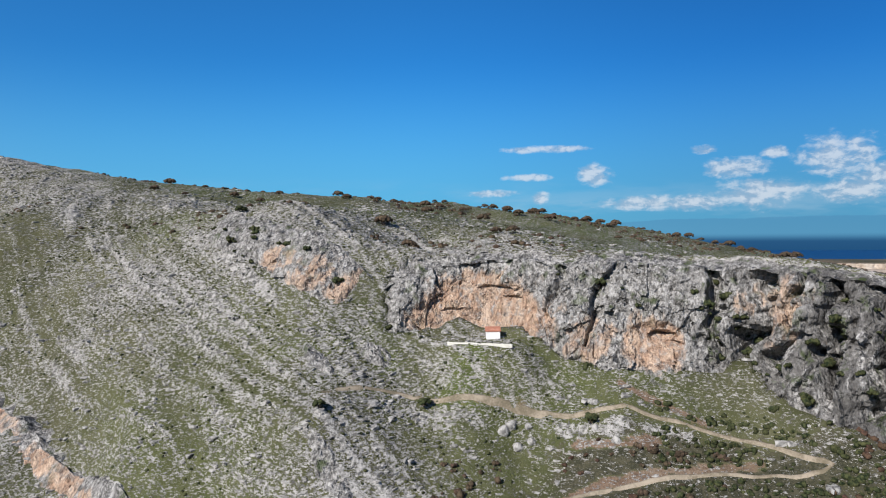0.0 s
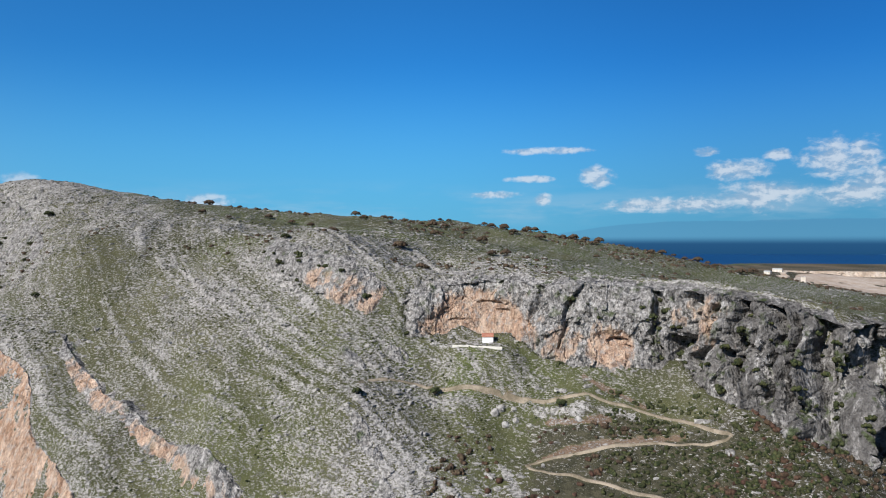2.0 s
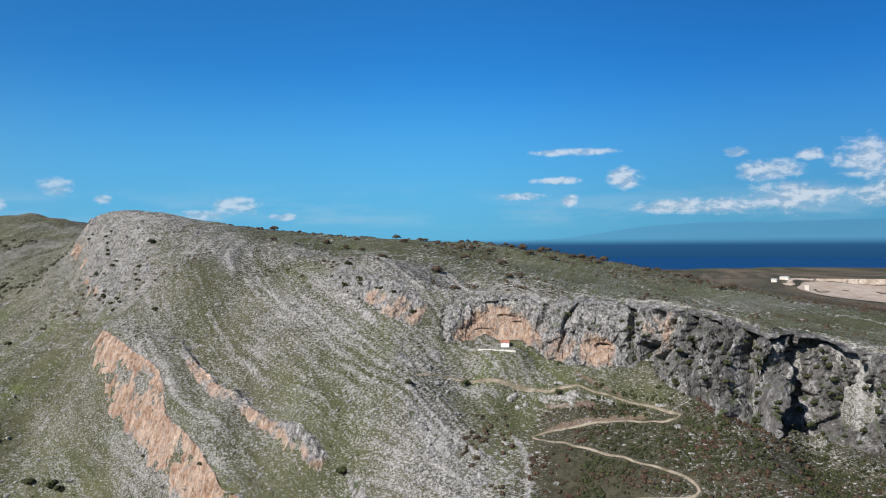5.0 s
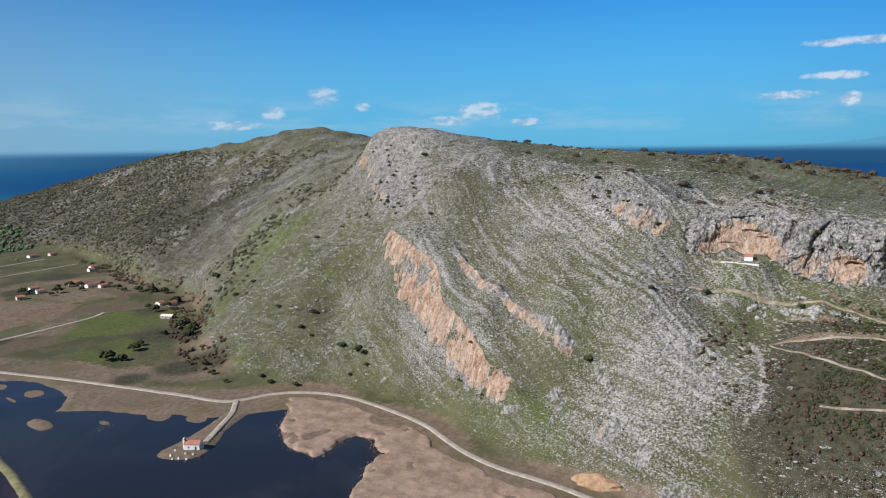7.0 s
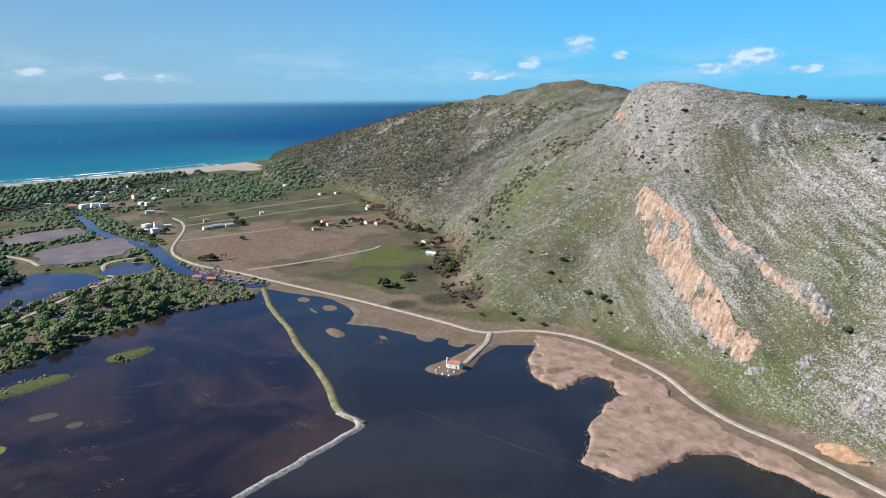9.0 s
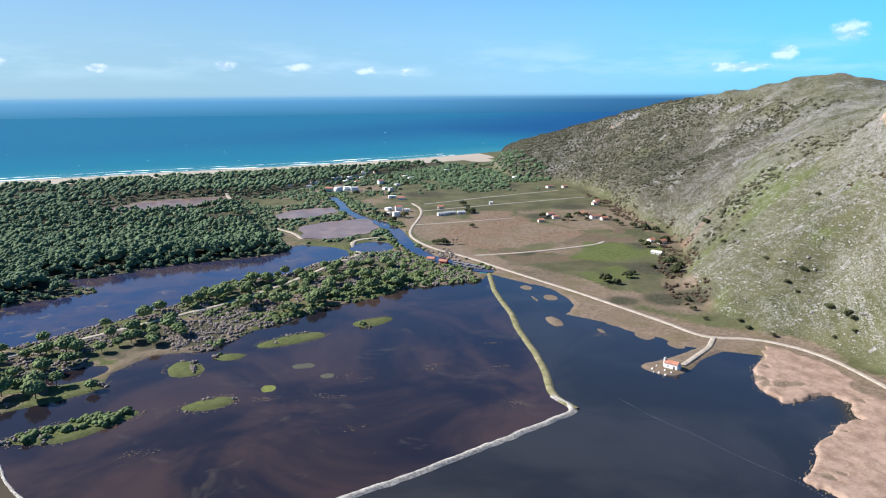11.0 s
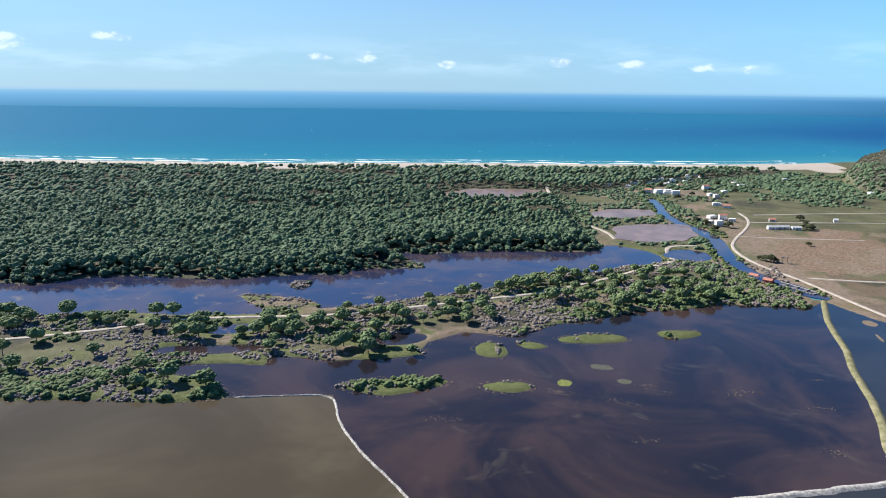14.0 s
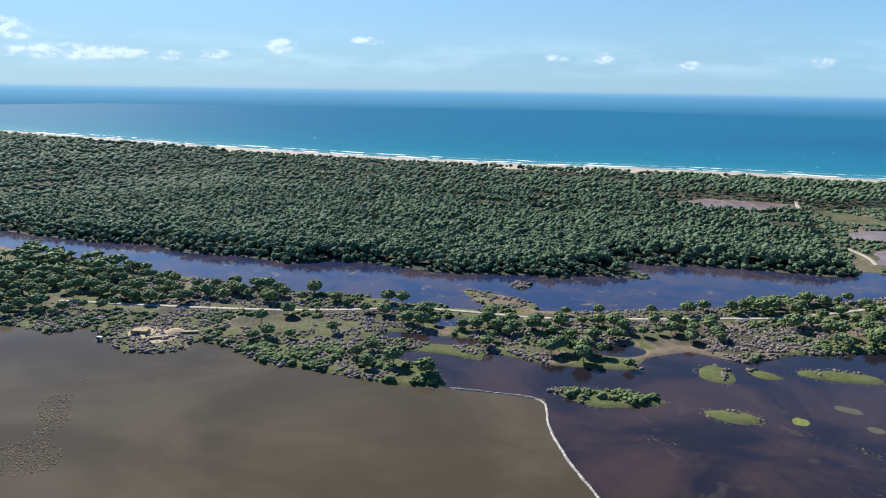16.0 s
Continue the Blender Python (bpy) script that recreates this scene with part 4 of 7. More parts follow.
SLOPE_COVER = [(428, 398, 0.85, 0), (396, 349, 0.9, 0), (364, 329, 0.7, 0.1), (354, 300, 0.7, 0.1), (406, 331, 0.45, 0.1), (392, 301, 0.28, 0.15), (375, 286, 0.26, 0.2), (362, 287, 0.25, 0.2), (363, 259, 0.35, 0.1), (427, 321, 0.6, 0),
               (420, 291, 0.6, 0.05), (392, 264, 0.5, 0.1), (438, 273, 0.7, 0), (406, 249, 0.3, 0.5), (364, 209, 0.5, 0.25), (366, 240, 0.68, 0.05), (352, 209, 0.3, 0.45), (343, 211, 0.2, 0.45), (347, 231, 0.35, 0.2),
               (341, 186, 0.3, 0.35), (358, 186, 0.42, 0.25), (362, 178, 0.3, 0.5), (374, 156, 0.15, 0.85), (363, 161, 0.95, 0), (440, 418, 1.0, 0), (455, 445, 1.0, 0), (416, 384, 1.0, 0), (405, 475, 0.2, 0.06), (360, 440, 0.24, 0.08), (325, 432, 0.26, 0.1), (430, 525, 0.24, 0.04), (385, 395, 0.3, 0.2), (370, 405, 0.2, 0.2), (352, 385, 0.25, 0.2)]
SPUR_COVER = [(328, 173, 0.3, 0.3), (329, 191, 0.2, 0.35), (330, 164, 0.45, 0.2), (332, 148, 0.75, 0), (329, 139, 0.75, 0), (320, 149, 0.8, 0), (337, 134, 0.6, 0.1), (349, 124, 0.2, 0.75), (333, 118, 0.12, 0.6), (321, 238, 0.5, 0.15),
              (320, 216, 0.3, 0.4), (335, 260, 0.45, 0.2), (332, 321, 0.4, 0.3), (312, 322, 0.3, 0.4), (300, 242, 0.1, 0.75), (290, 200, 0.3, 0.4), (311, 196, 0.1, 0.5), (309, 143, 0.72, 0), (304, 117, 0.78, 0),
              (328, 115, 0.6, 0.1), (290, 133, 0.5, 0.2), (288, 110, 0.25, 0.45), (286, 120, 0.6, 0.1), (351, 165, 0.6, 0.1)]


# covers, vertex by vertex
LEDGE = ledges(gx, gy)[1] * (ghill > 0.2)


def covers():
    slope = np.gradient(gz.reshape(len(GX), len(GY)), GX, axis=0), np.gradient(gz.reshape(len(GX), len(GY)), GY, axis=1)
    steep = np.hypot(*slope).ravel()
    big = fbm(gx, gy, 120, 4)
    mid = fbm(gx + 300, gy, 30, 4)
    on = ghill > 0.05
    hx, hy, hz = gx[on], gy[on], gz[on]
    slant = fbm3((-0.53 * hx - 0.78 * hy - 0.33 * hz) * 0.35, 0.80 * hx - 0.58 * hy + 0.12 * hz, (0.30 * hx + 0.22 * hy - 0.92 * hz) * 0.6, 17, 4)
    mid[on] = np.where(hy < 340, slant, fbm3(hx, hy, hz * 1.5, 30, 4))
    big[on] = fbm3(hx + 60, hy, hz, 110, 3)
    base = np.clip(0.42 + 0.30 * smooth(steep, 0.6, 1.5) + 0.4 * (big - 0.45), 0, 1)
    base, fresh, weight = base * 0.25, np.full(len(gx), 0.02), np.full(len(gx), 0.25)
    for i, (sx_, sy_, sr, sl) in enumerate(SOUTH_COVER + NORTH_COVER + SLOPE_COVER + SPUR_COVER):
        fine_spot = i >= len(SOUTH_COVER + NORTH_COVER)
        wgt = (2.0 if fine_spot else 1.0) * np.exp(-((gx - sx_) ** 2 + (gy - sy_) ** 2) / (60.0 if sy_ > 420 else 12.0 if fine_spot else 17.0) ** 2)
        base, fresh, weight = base + wgt * sr, fresh + wgt * sl, weight + wgt
    fresh = 0.8 * ghill * np.clip(fresh / weight + (mid - 0.5) * 1.2, 0, 1) * smooth(fresh / weight, 0.02, 0.2)
    rock = ghill * np.clip(base / weight + 0.45 * (mid - 0.5) + 0.6 * LEDGE - 0.08, 0.0, 1)
    gully = dist_line(np.where((gx > 285) & (gx < 350) & (gy < 120) & (gy > 85), gx, 9e3), gy, [(342, 112.5), (336, 108), (330.5, 105.5), (325, 103.3), (312, 100), (300, 103)])[0]
    gully = (1 - smooth(gully + (mid - 0.5) * 3, 0.3, 1.6))
    rock = np.maximum(rock, gully)
    rock = np.where(gx > 700, rock * 0.3, rock)
    lush = (1 - ghill) * smooth(big, 0.46, 0.66) * 0.25 * (gx > 200) * (gy < 800)
    shore = smooth(-gwet, 0, 2) * (1 - smooth(-gwet, 7, 16)) * (1 - ghill)
    lush = np.maximum(lush, shore * np.where(gx < 120, 0.6, 0.2))
    lush = np.maximum(lush, ghill * smooth(fbm(gx, gy + 500, 14, 3), 0.46, 0.6) * np.exp(-((gx - 364) / 14) ** 2 - ((gy - 125) / 42) ** 2))
    lush = np.maximum(lush, ghill * smooth(fbm(gx, gy + 900, 36, 3), 0.62, 0.74) * (1 - smooth(gz, 70, 100)) * 0.9)
    lush = np.maximum(lush, fresh)
    lush = np.maximum(lush, ghill * smooth(gx - 0.25 * gy, 355, 400) * (gy < 420) * (1 - smooth(gx, 580, 680)) * np.clip(0.30 + (mid - 0.5) * 1.6, 0, 0.7))
    plain = (1 - ghill) * (gx > 130) * (gy > 560)
    mead = 1 - 0.85 * smooth(gy, 800, 880)
    soil = plain * mead * smooth(mid, 0.48, 0.64) * 0.6
    for kind, poly in FIELDS:
        d = smooth(sdf(gx, gy, poly) + (mid - 0.5) * 14, -3, 3)
        lush = np.where(kind == 0, np.maximum(lush, d * np.clip(0.45 + 0.9 * mid, 0, 0.9)), lush * (1 - d))
        soil = np.where(kind == 1, np.maximum(soil, d * 0.62), soil * (1 - d * (kind != 1)))
    reed = (1 - ghill) * (gx > 100) * (gy < 660) * (1 - smooth(-gwet, 25, 60)) * (gy > 90)
    reed = np.maximum(reed, (1 - ghill) * (gx < 130) * smooth(mid, 0.5, 0.62) * 0.6 * (gsea < -140))
    reed = np.maximum(reed, plain * mead * (1 - lush) * smooth(fbm(gx + 77, gy, 55, 4), 0.42, 0.6) * 0.6)
    reed = np.maximum(reed, (1 - ghill) * (gy > 620) * (gx > -120) * (1 - smooth(gx, 150, 215)) * (gsea < -140) * np.clip(0.40 + (mid - 0.5) * 1.6, 0, 0.75))
    for hx_, hy_, hr in ((270, 428, 34), (300, 468, 26), (236, 446, 24), (318, 520, 22)):
        reed = np.maximum(reed, (1 - 0.6 * ghill) * np.exp(-((gx - hx_) ** 2 + (gy - hy_) ** 2) / hr ** 2) * 0.95)
    isle = np.max([smooth(sdf(gx, gy, q), -4, 1) for q in ISLANDS[:6]], axis=0)
    reed *= 1 - isle
    lush = np.maximum(lush, isle * np.clip(0.55 + (mid - 0.5) * 1.5, 0.2, 0.8))
    lush = np.maximum(lush, (1 - ghill) * (gx < 125) * (gy < 640) * smooth(fbm(gx + 11, gy, 34, 3), 0.48, 0.66) * 0.5 * (gwet < 0))
    sand = smooth(gsea, -106, -88) * (gx < 470)
    dune = ((gx - 420) / 40) ** 2 + ((gy - 1490) / 60) ** 2
    sand = np.maximum(sand, np.exp(-dune) * 0.9)
    wood = smooth(forest_mask(gx, gy), -4, 6)
    scrub = np.maximum(wood, ghill * smooth(gy, 430, 760) * np.clip(0.82 + (mid - 0.5) * 1.5, 0, 1) * (1 - 0.5 * smooth(gz, 80, 140)))
    scrub = np.maximum(scrub, smooth(gx, 590, 720) * np.clip(0.55 + (mid - 0.5) * 0.8, 0, 1) * (gsea < -20))
    reed = np.maximum(reed, smooth(gx, 590, 720) * 0.62 * (gsea < -20))
    scrub = np.maximum(scrub, ghill * (1 - smooth(gy, 92, 128)) * (1 - smooth(gx, 352, 372)) * np.clip(0.86 + (mid - 0.5) * 0.9, 0, 1) * (1 - gully))
    reed = np.maximum(reed, ghill * (1 - smooth(gy, 84, 112)) * (1 - smooth(gx, 352, 372)) * 0.5)
    scrub = np.maximum(scrub, (1 - ghill) * (gx < 125) * (gy < 640) * (1 - isle) * np.clip(0.42 + (mid - 0.5) * 1.5, 0, 0.8) * (1 - 0.8 * lush))
    for sx_, sy_, sr in ((292, 432, 26), (262, 436, 22), (232, 440, 16), (255, 520, 18), (300, 520, 30), (330, 600, 24), (215, 600, 14), (300, 780, 30), (360, 840, 30), (200, 1000, 40), (330, 1060, 50)):
        scrub = np.maximum(scrub, (1 - 0.7 * ghill) * np.exp(-((gx - sx_) ** 2 + (gy - sy_) ** 2) / sr ** 2) * 0.95 * (1 - lush * 0.5))
    heath = (1 - ghill) * (gx > 185) * (gy > 345) * smooth(gy, 345, 400) * (1 - smooth(gy, 1000, 1200)) * np.clip(0.36 + (mid - 0.5) * 1.8 + (big - 0.5) * 0.8, 0, 0.5)
    for kind, poly in FIELDS:
        heath = heath * (1 - 0.85 * smooth(sdf(gx, gy, poly), -3, 3))
    scrub = np.maximum(scrub, heath * (1 - 0.7 * lush))
    soil = np.maximum(soil, np.exp(-((gx - 376) / 11) ** 2 - ((gy - 582) / 26) ** 2))
    rock *= 1 - 0.2 * smooth(gx - 0.25 * gy, 350, 400) * (gx > 395)
    track, _ = dist_line(np.where((gx > 300) & (gx < 380) & (gy < 175) & (gy > 20), gx, 9e3), gy, HILL_PATH)
    soil = np.maximum(soil, (1 - smooth(track, 0.7, 2.2)) * 0.42)
    # pale spoil tipped below the upper track
    spill = np.zeros(len(gx))
    for spoil in ([(344, 157.4), (353, 148), (358.5, 133.2), (360, 123)], [(363.5, 105.5), (361.7, 93), (362, 85.7), (362.5, 76)]):
        near = (gx > 335) & (gx < 378) & (gy > 65) & (gy < 170)
        d = np.full(len(gx), 99.0)
        d[near] = dist_line(gx[near] + 0.6, gy[near], spoil)[0]
        spill = np.maximum(spill, 1 - smooth(d + (fbm(gx, gy, 4, 2) - 0.5) * 2.4, 0.5, 1.9))
    # bare reddish banks cut above the track
    for bank in ([(358, 101), (356, 92), (357.5, 83)], [(342.5, 105), (347.5, 97), (350, 85), (352.7, 74), (356.5, 62)], [(370, 92), (368.5, 86), (367, 80), (365.5, 72)]):
        near = (gx > 335) & (gx < 378) & (gy > 55) & (gy < 112)
        d = np.full(len(gx), 99.0)
        d[near] = dist_line(gx[near] - 1.0, gy[near], bank)[0]
        cut = 1 - smooth(d + (fbm(gx, gy, 5, 2) - 0.5) * 2, 0.4, 1.8)
        soil, scrub = np.maximum(soil, cut * 0.75), scrub * (1 - cut)
    rock = np.maximum(rock * (1 - 0.6 * scrub), spill * 0.85)
    lush *= 1 - 0.75 * ghill * (1 - smooth(gy, 92, 114)) * (1 - smooth(gx, 350, 368))
    far = ghill * smooth(gy, 440, 540) * (gx < 760)
    rib = 1 - np.abs(2 * fbm(gx * 0.75 + gy * 0.2, gy, 95, 4, 0.55) - 1)
    rock = np.maximum(rock, far * smooth(0.8 * fbm3(gx, gy, gz * 1.4, 34, 5, 0.6) + 0.2 * rib + 0.10 * smooth(gz, 40, 130), 0.592, 0.73) * 0.48)
    return (rock, lush, soil), (reed * (1 - sand), sand, scrub)


COVERS = covers()
for name, chans in zip(("cover_a", "cover_b", "beds"), COVERS + ((bedding(gx, gy), 0.53 * gx + 0.78 * gy + 0.33 * gz, LEDGE),)):
    att = ground.data.color_attributes.new(name, "FLOAT_COLOR", "POINT")
    att.data.foreach_set("color", np.stack([*chans, np.ones(len(gx))], 1).astype(np.float32).ravel())


# ---------------------------------------------------------------- waters
def flat_sheet(name, outline, mat, z, label, category):
    bm = bmesh.new()
    bm.faces.new([bm.verts.new((px, py, z)) for px, py in outline])
    bmesh.ops.triangulate(bm, faces=bm.faces[:])
    bmesh.ops.recalc_face_normals(bm, faces=bm.faces[:])
    if bm.faces[:][0].normal.z < 0:
        bmesh.ops.reverse_faces(bm, faces=bm.faces[:])
    me = bpy.data.meshes.new(name)
    bm.to_mesh(me)
    bm.free()
    me.materials.append(mat)
    return tagged(new(name, me), label, category, kind="structure")


DIKE_A = [(163, 540), (161, 531), (153, 496), (149, 465), (147, 433), (141, 406), (138, 374), (136, 353), (132, 331), (128, 317), (125, 303), (130, 286), (120, 280), (94, 269), (66, 256), (34, 243), (12, 235), (-60, 208)]
DIKE_B = [(-169, 288), (-148, 295), (-123, 303), (-115, 288), (-110, 277), (-97, 260), (-83, 245), (-68, 231), (-30, 190)]
EDGE_B = [(-600, 400)] + DIKE_B[:-1] + [(-30, 190), (20, 120), (60, -200), (60, -700)]
flat_sheet("water_lagoon_muddy", EDGE_B + [(-1100, -700), (-1100, 300)], MAT_MUD, -0.02, "khaki muddy lagoon water with faint ripples", "water")
flat_sheet("water_lagoon_dark", DIKE_B[:-1] + [(-30, 190), (-60, 208)] + DIKE_A[::-1][1:] + [(60, 540), (-60, 440), (-260, 340), (-260, 300), (-200, 278)], MAT_DARK, 0.0, "dark peaty lagoon water with brown weed patches", "water")
flat_sheet("water_lagoon_grey", [(-30, 190), (-60, 208)] + DIKE_A[::-1][1:] + [(200, 545), (275, 360), (275, 100), (245, -700), (60, -700), (60, -200), (20, 120)], MAT_GREY, -0.02,
           "dark grey open lagoon water", "water")
flat_sheet("water_channel", [(-950, 280), (-560, 335), (-411, 340), (-250, 350), (-150, 410), (-40, 520), (60, 600), (170, 541), (190, 600), (140, 1030), (50, 1030), (40, 720), (-250, 640), (-640, 420), (-950, 360)],
           MAT_BLUE, 0.02, "blue reed-edged channel and canal water", "water")
for i, fl in enumerate(FLATS):
    flat_sheet(f"water_salt_flat_{i + 1}", fl, MAT_FLAT, 1.15, "shallow mauve salt marsh pond", "water")

SX = np.concatenate([-graded(0, 4900, 60)[::-1], graded(0, 4900, 60)[1:], [4900]])
SY = np.concatenate([np.linspace(-4900, 900, 20, endpoint=False), np.linspace(900, 1800, 60, endpoint=False), 1800 + graded(0, 3100, 25, 1.5), [4900]])
sx, sy = (a.ravel() for a in np.meshgrid(SX, SY, indexing="ij"))
sea_sheet = array_object("water_sea", np.stack([sx, sy, np.full(len(sx), -0.6)], 1), grid_faces(len(SX), len(SY)), MAT_SEA)
tagged(sea_sheet, "deep blue sea turning turquoise near the beach", "sea", kind="structure")
off = sea_sheet.data.attributes.new("offshore", "FLOAT", "POINT")
off.data.foreach_set("value", np.clip((sy - np.interp(sx, [p[0] for p in SEA_EDGE], [p[1] for p in SEA_EDGE])) / 1500, 0, 1).astype(np.float32))

# ---------------------------------------------------------------- ribbons: dikes and roads
def ribbon(name, line, width, mat, lift, label, category, crown=0.15, rough=0.0, drape=True, step=3.0, skirt=0.5, kind="structure"):
    """A strip along a line, laid on the ground or, where it doesn't drape, at a height of its own."""
    p = along(line, step)
    d = np.gradient(p[:, :2], axis=0)
    d /= np.linalg.norm(d, axis=1)[:, None]
    nrm = np.stack([-d[:, 1], d[:, 0]], 1)
    prof = [(-0.5 - skirt / width, -1.0), (-0.5, 0.0), (-0.25, crown * 0.8), (0.0, crown), (0.25, crown * 0.8), (0.5, 0.0), (0.5 + skirt / width, -1.0)]
    wob = (fbm(p[:, 0], p[:, 1], 9, 3) - 0.5) * rough * width
    rows = []
    for u, h in prof:
        q = p[:, :2] + nrm * (u * width * (1 + np.sign(u) * wob / width * 2))[:, None] if rough else p[:, :2] + nrm * (u * width)
        z = height(q[:, 0], q[:, 1]) if drape else np.zeros(len(q))
        z = z + lift + h + (fbm(q[:, 0], q[:, 1], 2.5, 2) - 0.5) * rough * (0.8 if h >= 0 else 0.2)
        rows.append(np.column_stack([q, z]))
    v = np.stack(rows, 1)
    ob = array_object(name, v.reshape(-1, 3), grid_faces(len(p), len(prof), True), mat)
    return tagged(ob, label, category, kind=kind)


ribbon("dike_long", DIKE_A[:12], 2.8, MAT_DIKE_GRASS, 0.45, "narrow dike of dry grass between two lagoons", "dike", 0.3, 0.16, False, 2.0, 1.6)
ribbon("dike_rubble", DIKE_A[10:], 2.4, MAT_DIKE, 0.45, "pale rubble dike in the lagoon", "dike", 0.4, 0.45, False, 1.5, 1.8)
ribbon("dike_stone", DIKE_B, 0.9, MAT_DIKE, 0.3, "thin white stone dike across the lagoon", "dike", 0.2, 0.7, False, 0.7, 0.6)
LAKE_ROAD = [(168, 920), (172, 876), (162, 823), (131, 736), (126, 693), (136, 642), (158, 602), (177, 550), (196, 502), (212, 461), (227, 415), (238, 384), (242, 364), (250, 355), (270, 349), (285, 332), (292, 310), (291, 281),
             (287, 250), (279, 232), (272, 213), (269, 193), (271, 170), (269, 150), (266, 120), (262, 60), (262, -100)]
ribbon("road_lake", LAKE_ROAD, 3.0, MAT_DIRT, 0.35, "pale gravel road along the lagoon", "road", 0.1, 0.12)
ribbon("road_islet", [(249, 356), (238, 343), (224, 333), (207, 321)], 3.0, MAT_DIRT, 0.35, "pale causeway track to the chapel", "track", 0.1, 0.15)
PLAIN_ROADS = (([(168, 602), (228, 603), (294, 617), (307, 628)], 3.5), ([(182, 907), (282, 947), (405, 987)], 3.5), ([(168, 854), (262, 877), (413, 912)], 3.2),
                              ([(142, 765), (206, 770), (265, 778)], 2.5), ([(49, 612), (66, 632), (67, 653), (63, 684), (72, 700), (97, 706)], 4.5), ([(-9, 783), (10, 750), (17, 719)], 4.0),
                              ([(-83, 1094), (-65, 965)], 5.0), ([(-470, 262), (-378, 305), (-350, 320), (-321, 336), (-289, 359), (-258, 387), (-216, 402), (-178, 412), (-139, 436), (-59, 491), (-38, 505), (8, 557), (49, 614)], 3.6))
for i, (ln, wd) in enumerate(PLAIN_ROADS):
    ribbon(f"road_plain_{i + 1}", ln, wd, MAT_DIRT, 0.3, "pale dirt road across the flat land", "road", 0.1, 0.15)
ribbon("path_hill", HILL_PATH, 0.95, MAT_TRACK, 0.10, "stony track zigzagging down the hillside", "track", 0.08, 0.5, True, 2.0, 0.2)

# ---------------------------------------------------------------- pine wood
rng = np.random.default_rng(11)
FAR_PINES = [dome_crown(rng, 1.0, 0.75 + 0.3 * rng.random(), 1, 6, 0.34) for _ in range(10)]
fx, fy = loose(-2350, 340, 330, 1480, 7.2)
edge = forest_mask(fx, fy)
near = fx > -1150
keep = (edge > 1.5) & (near | (RNG.random(len(fx)) < 0.45)) & (fbm(fx, fy, 70, 3) > 0.29)
keep &= (np.hypot(fx, fy) < 1000) | (RNG.random(len(fx)) < 0.8)
fx, fy, edge, near = fx[keep], fy[keep], edge[keep], near[keep]
bx0, by0 = loose(-900, 60, 360, 760, 6.2)
be = forest_mask(bx0, by0)
ok = (be > 0.5) & (be < 110)
fx, fy, edge, near = np.append(fx, bx0[ok]), np.append(fy, by0[ok]), np.append(edge, be[ok]), np.append(near, be[ok] > 0)
fs = (2.3 + 2.7 * RNG.random(len(fx)) ** 1.3) * np.where(near, 1.0, 1.5)
rim = smooth(edge, 0, 26)
fs = fs * (0.6 + 0.4 * rim)
fz = height(fx, fy) + fs * 0.4 + rim * (3.5 + 5.0 * fbm(fx, fy, 60, 3) + RNG.random(len(fx)) * 2.2)
THIN_PINES = [dome_crown(rng, 1.0, 0.8 + 0.35 * rng.random(), 0, 2, 0.5) for _ in range(14)]
close = (np.hypot(fx, fy) < 700) & (edge < 130)
remote = np.hypot(fx, fy) > 1000
BARE_PINES = [dome_crown(rng, 1.1, 0.8 + 0.35 * rng.random(), 0, 0) for _ in range(14)]
for name, kinds, m in (("pine_forest_edge", FAR_PINES, close), ("pine_forest", THIN_PINES, ~close & ~remote), ("pine_forest_far", BARE_PINES, remote)):
    pine_wood = spread(name, kinds, fx[m], fy[m], fz[m], fs[m], RNG.random(m.sum()) * 6.28, MAT_NEEDLE)
    tagged(pine_wood, "dense dark green pine forest behind the beach", "forest", kind="stuff")

# ---------------------------------------------------------------- cliffs
CREVICES = {}


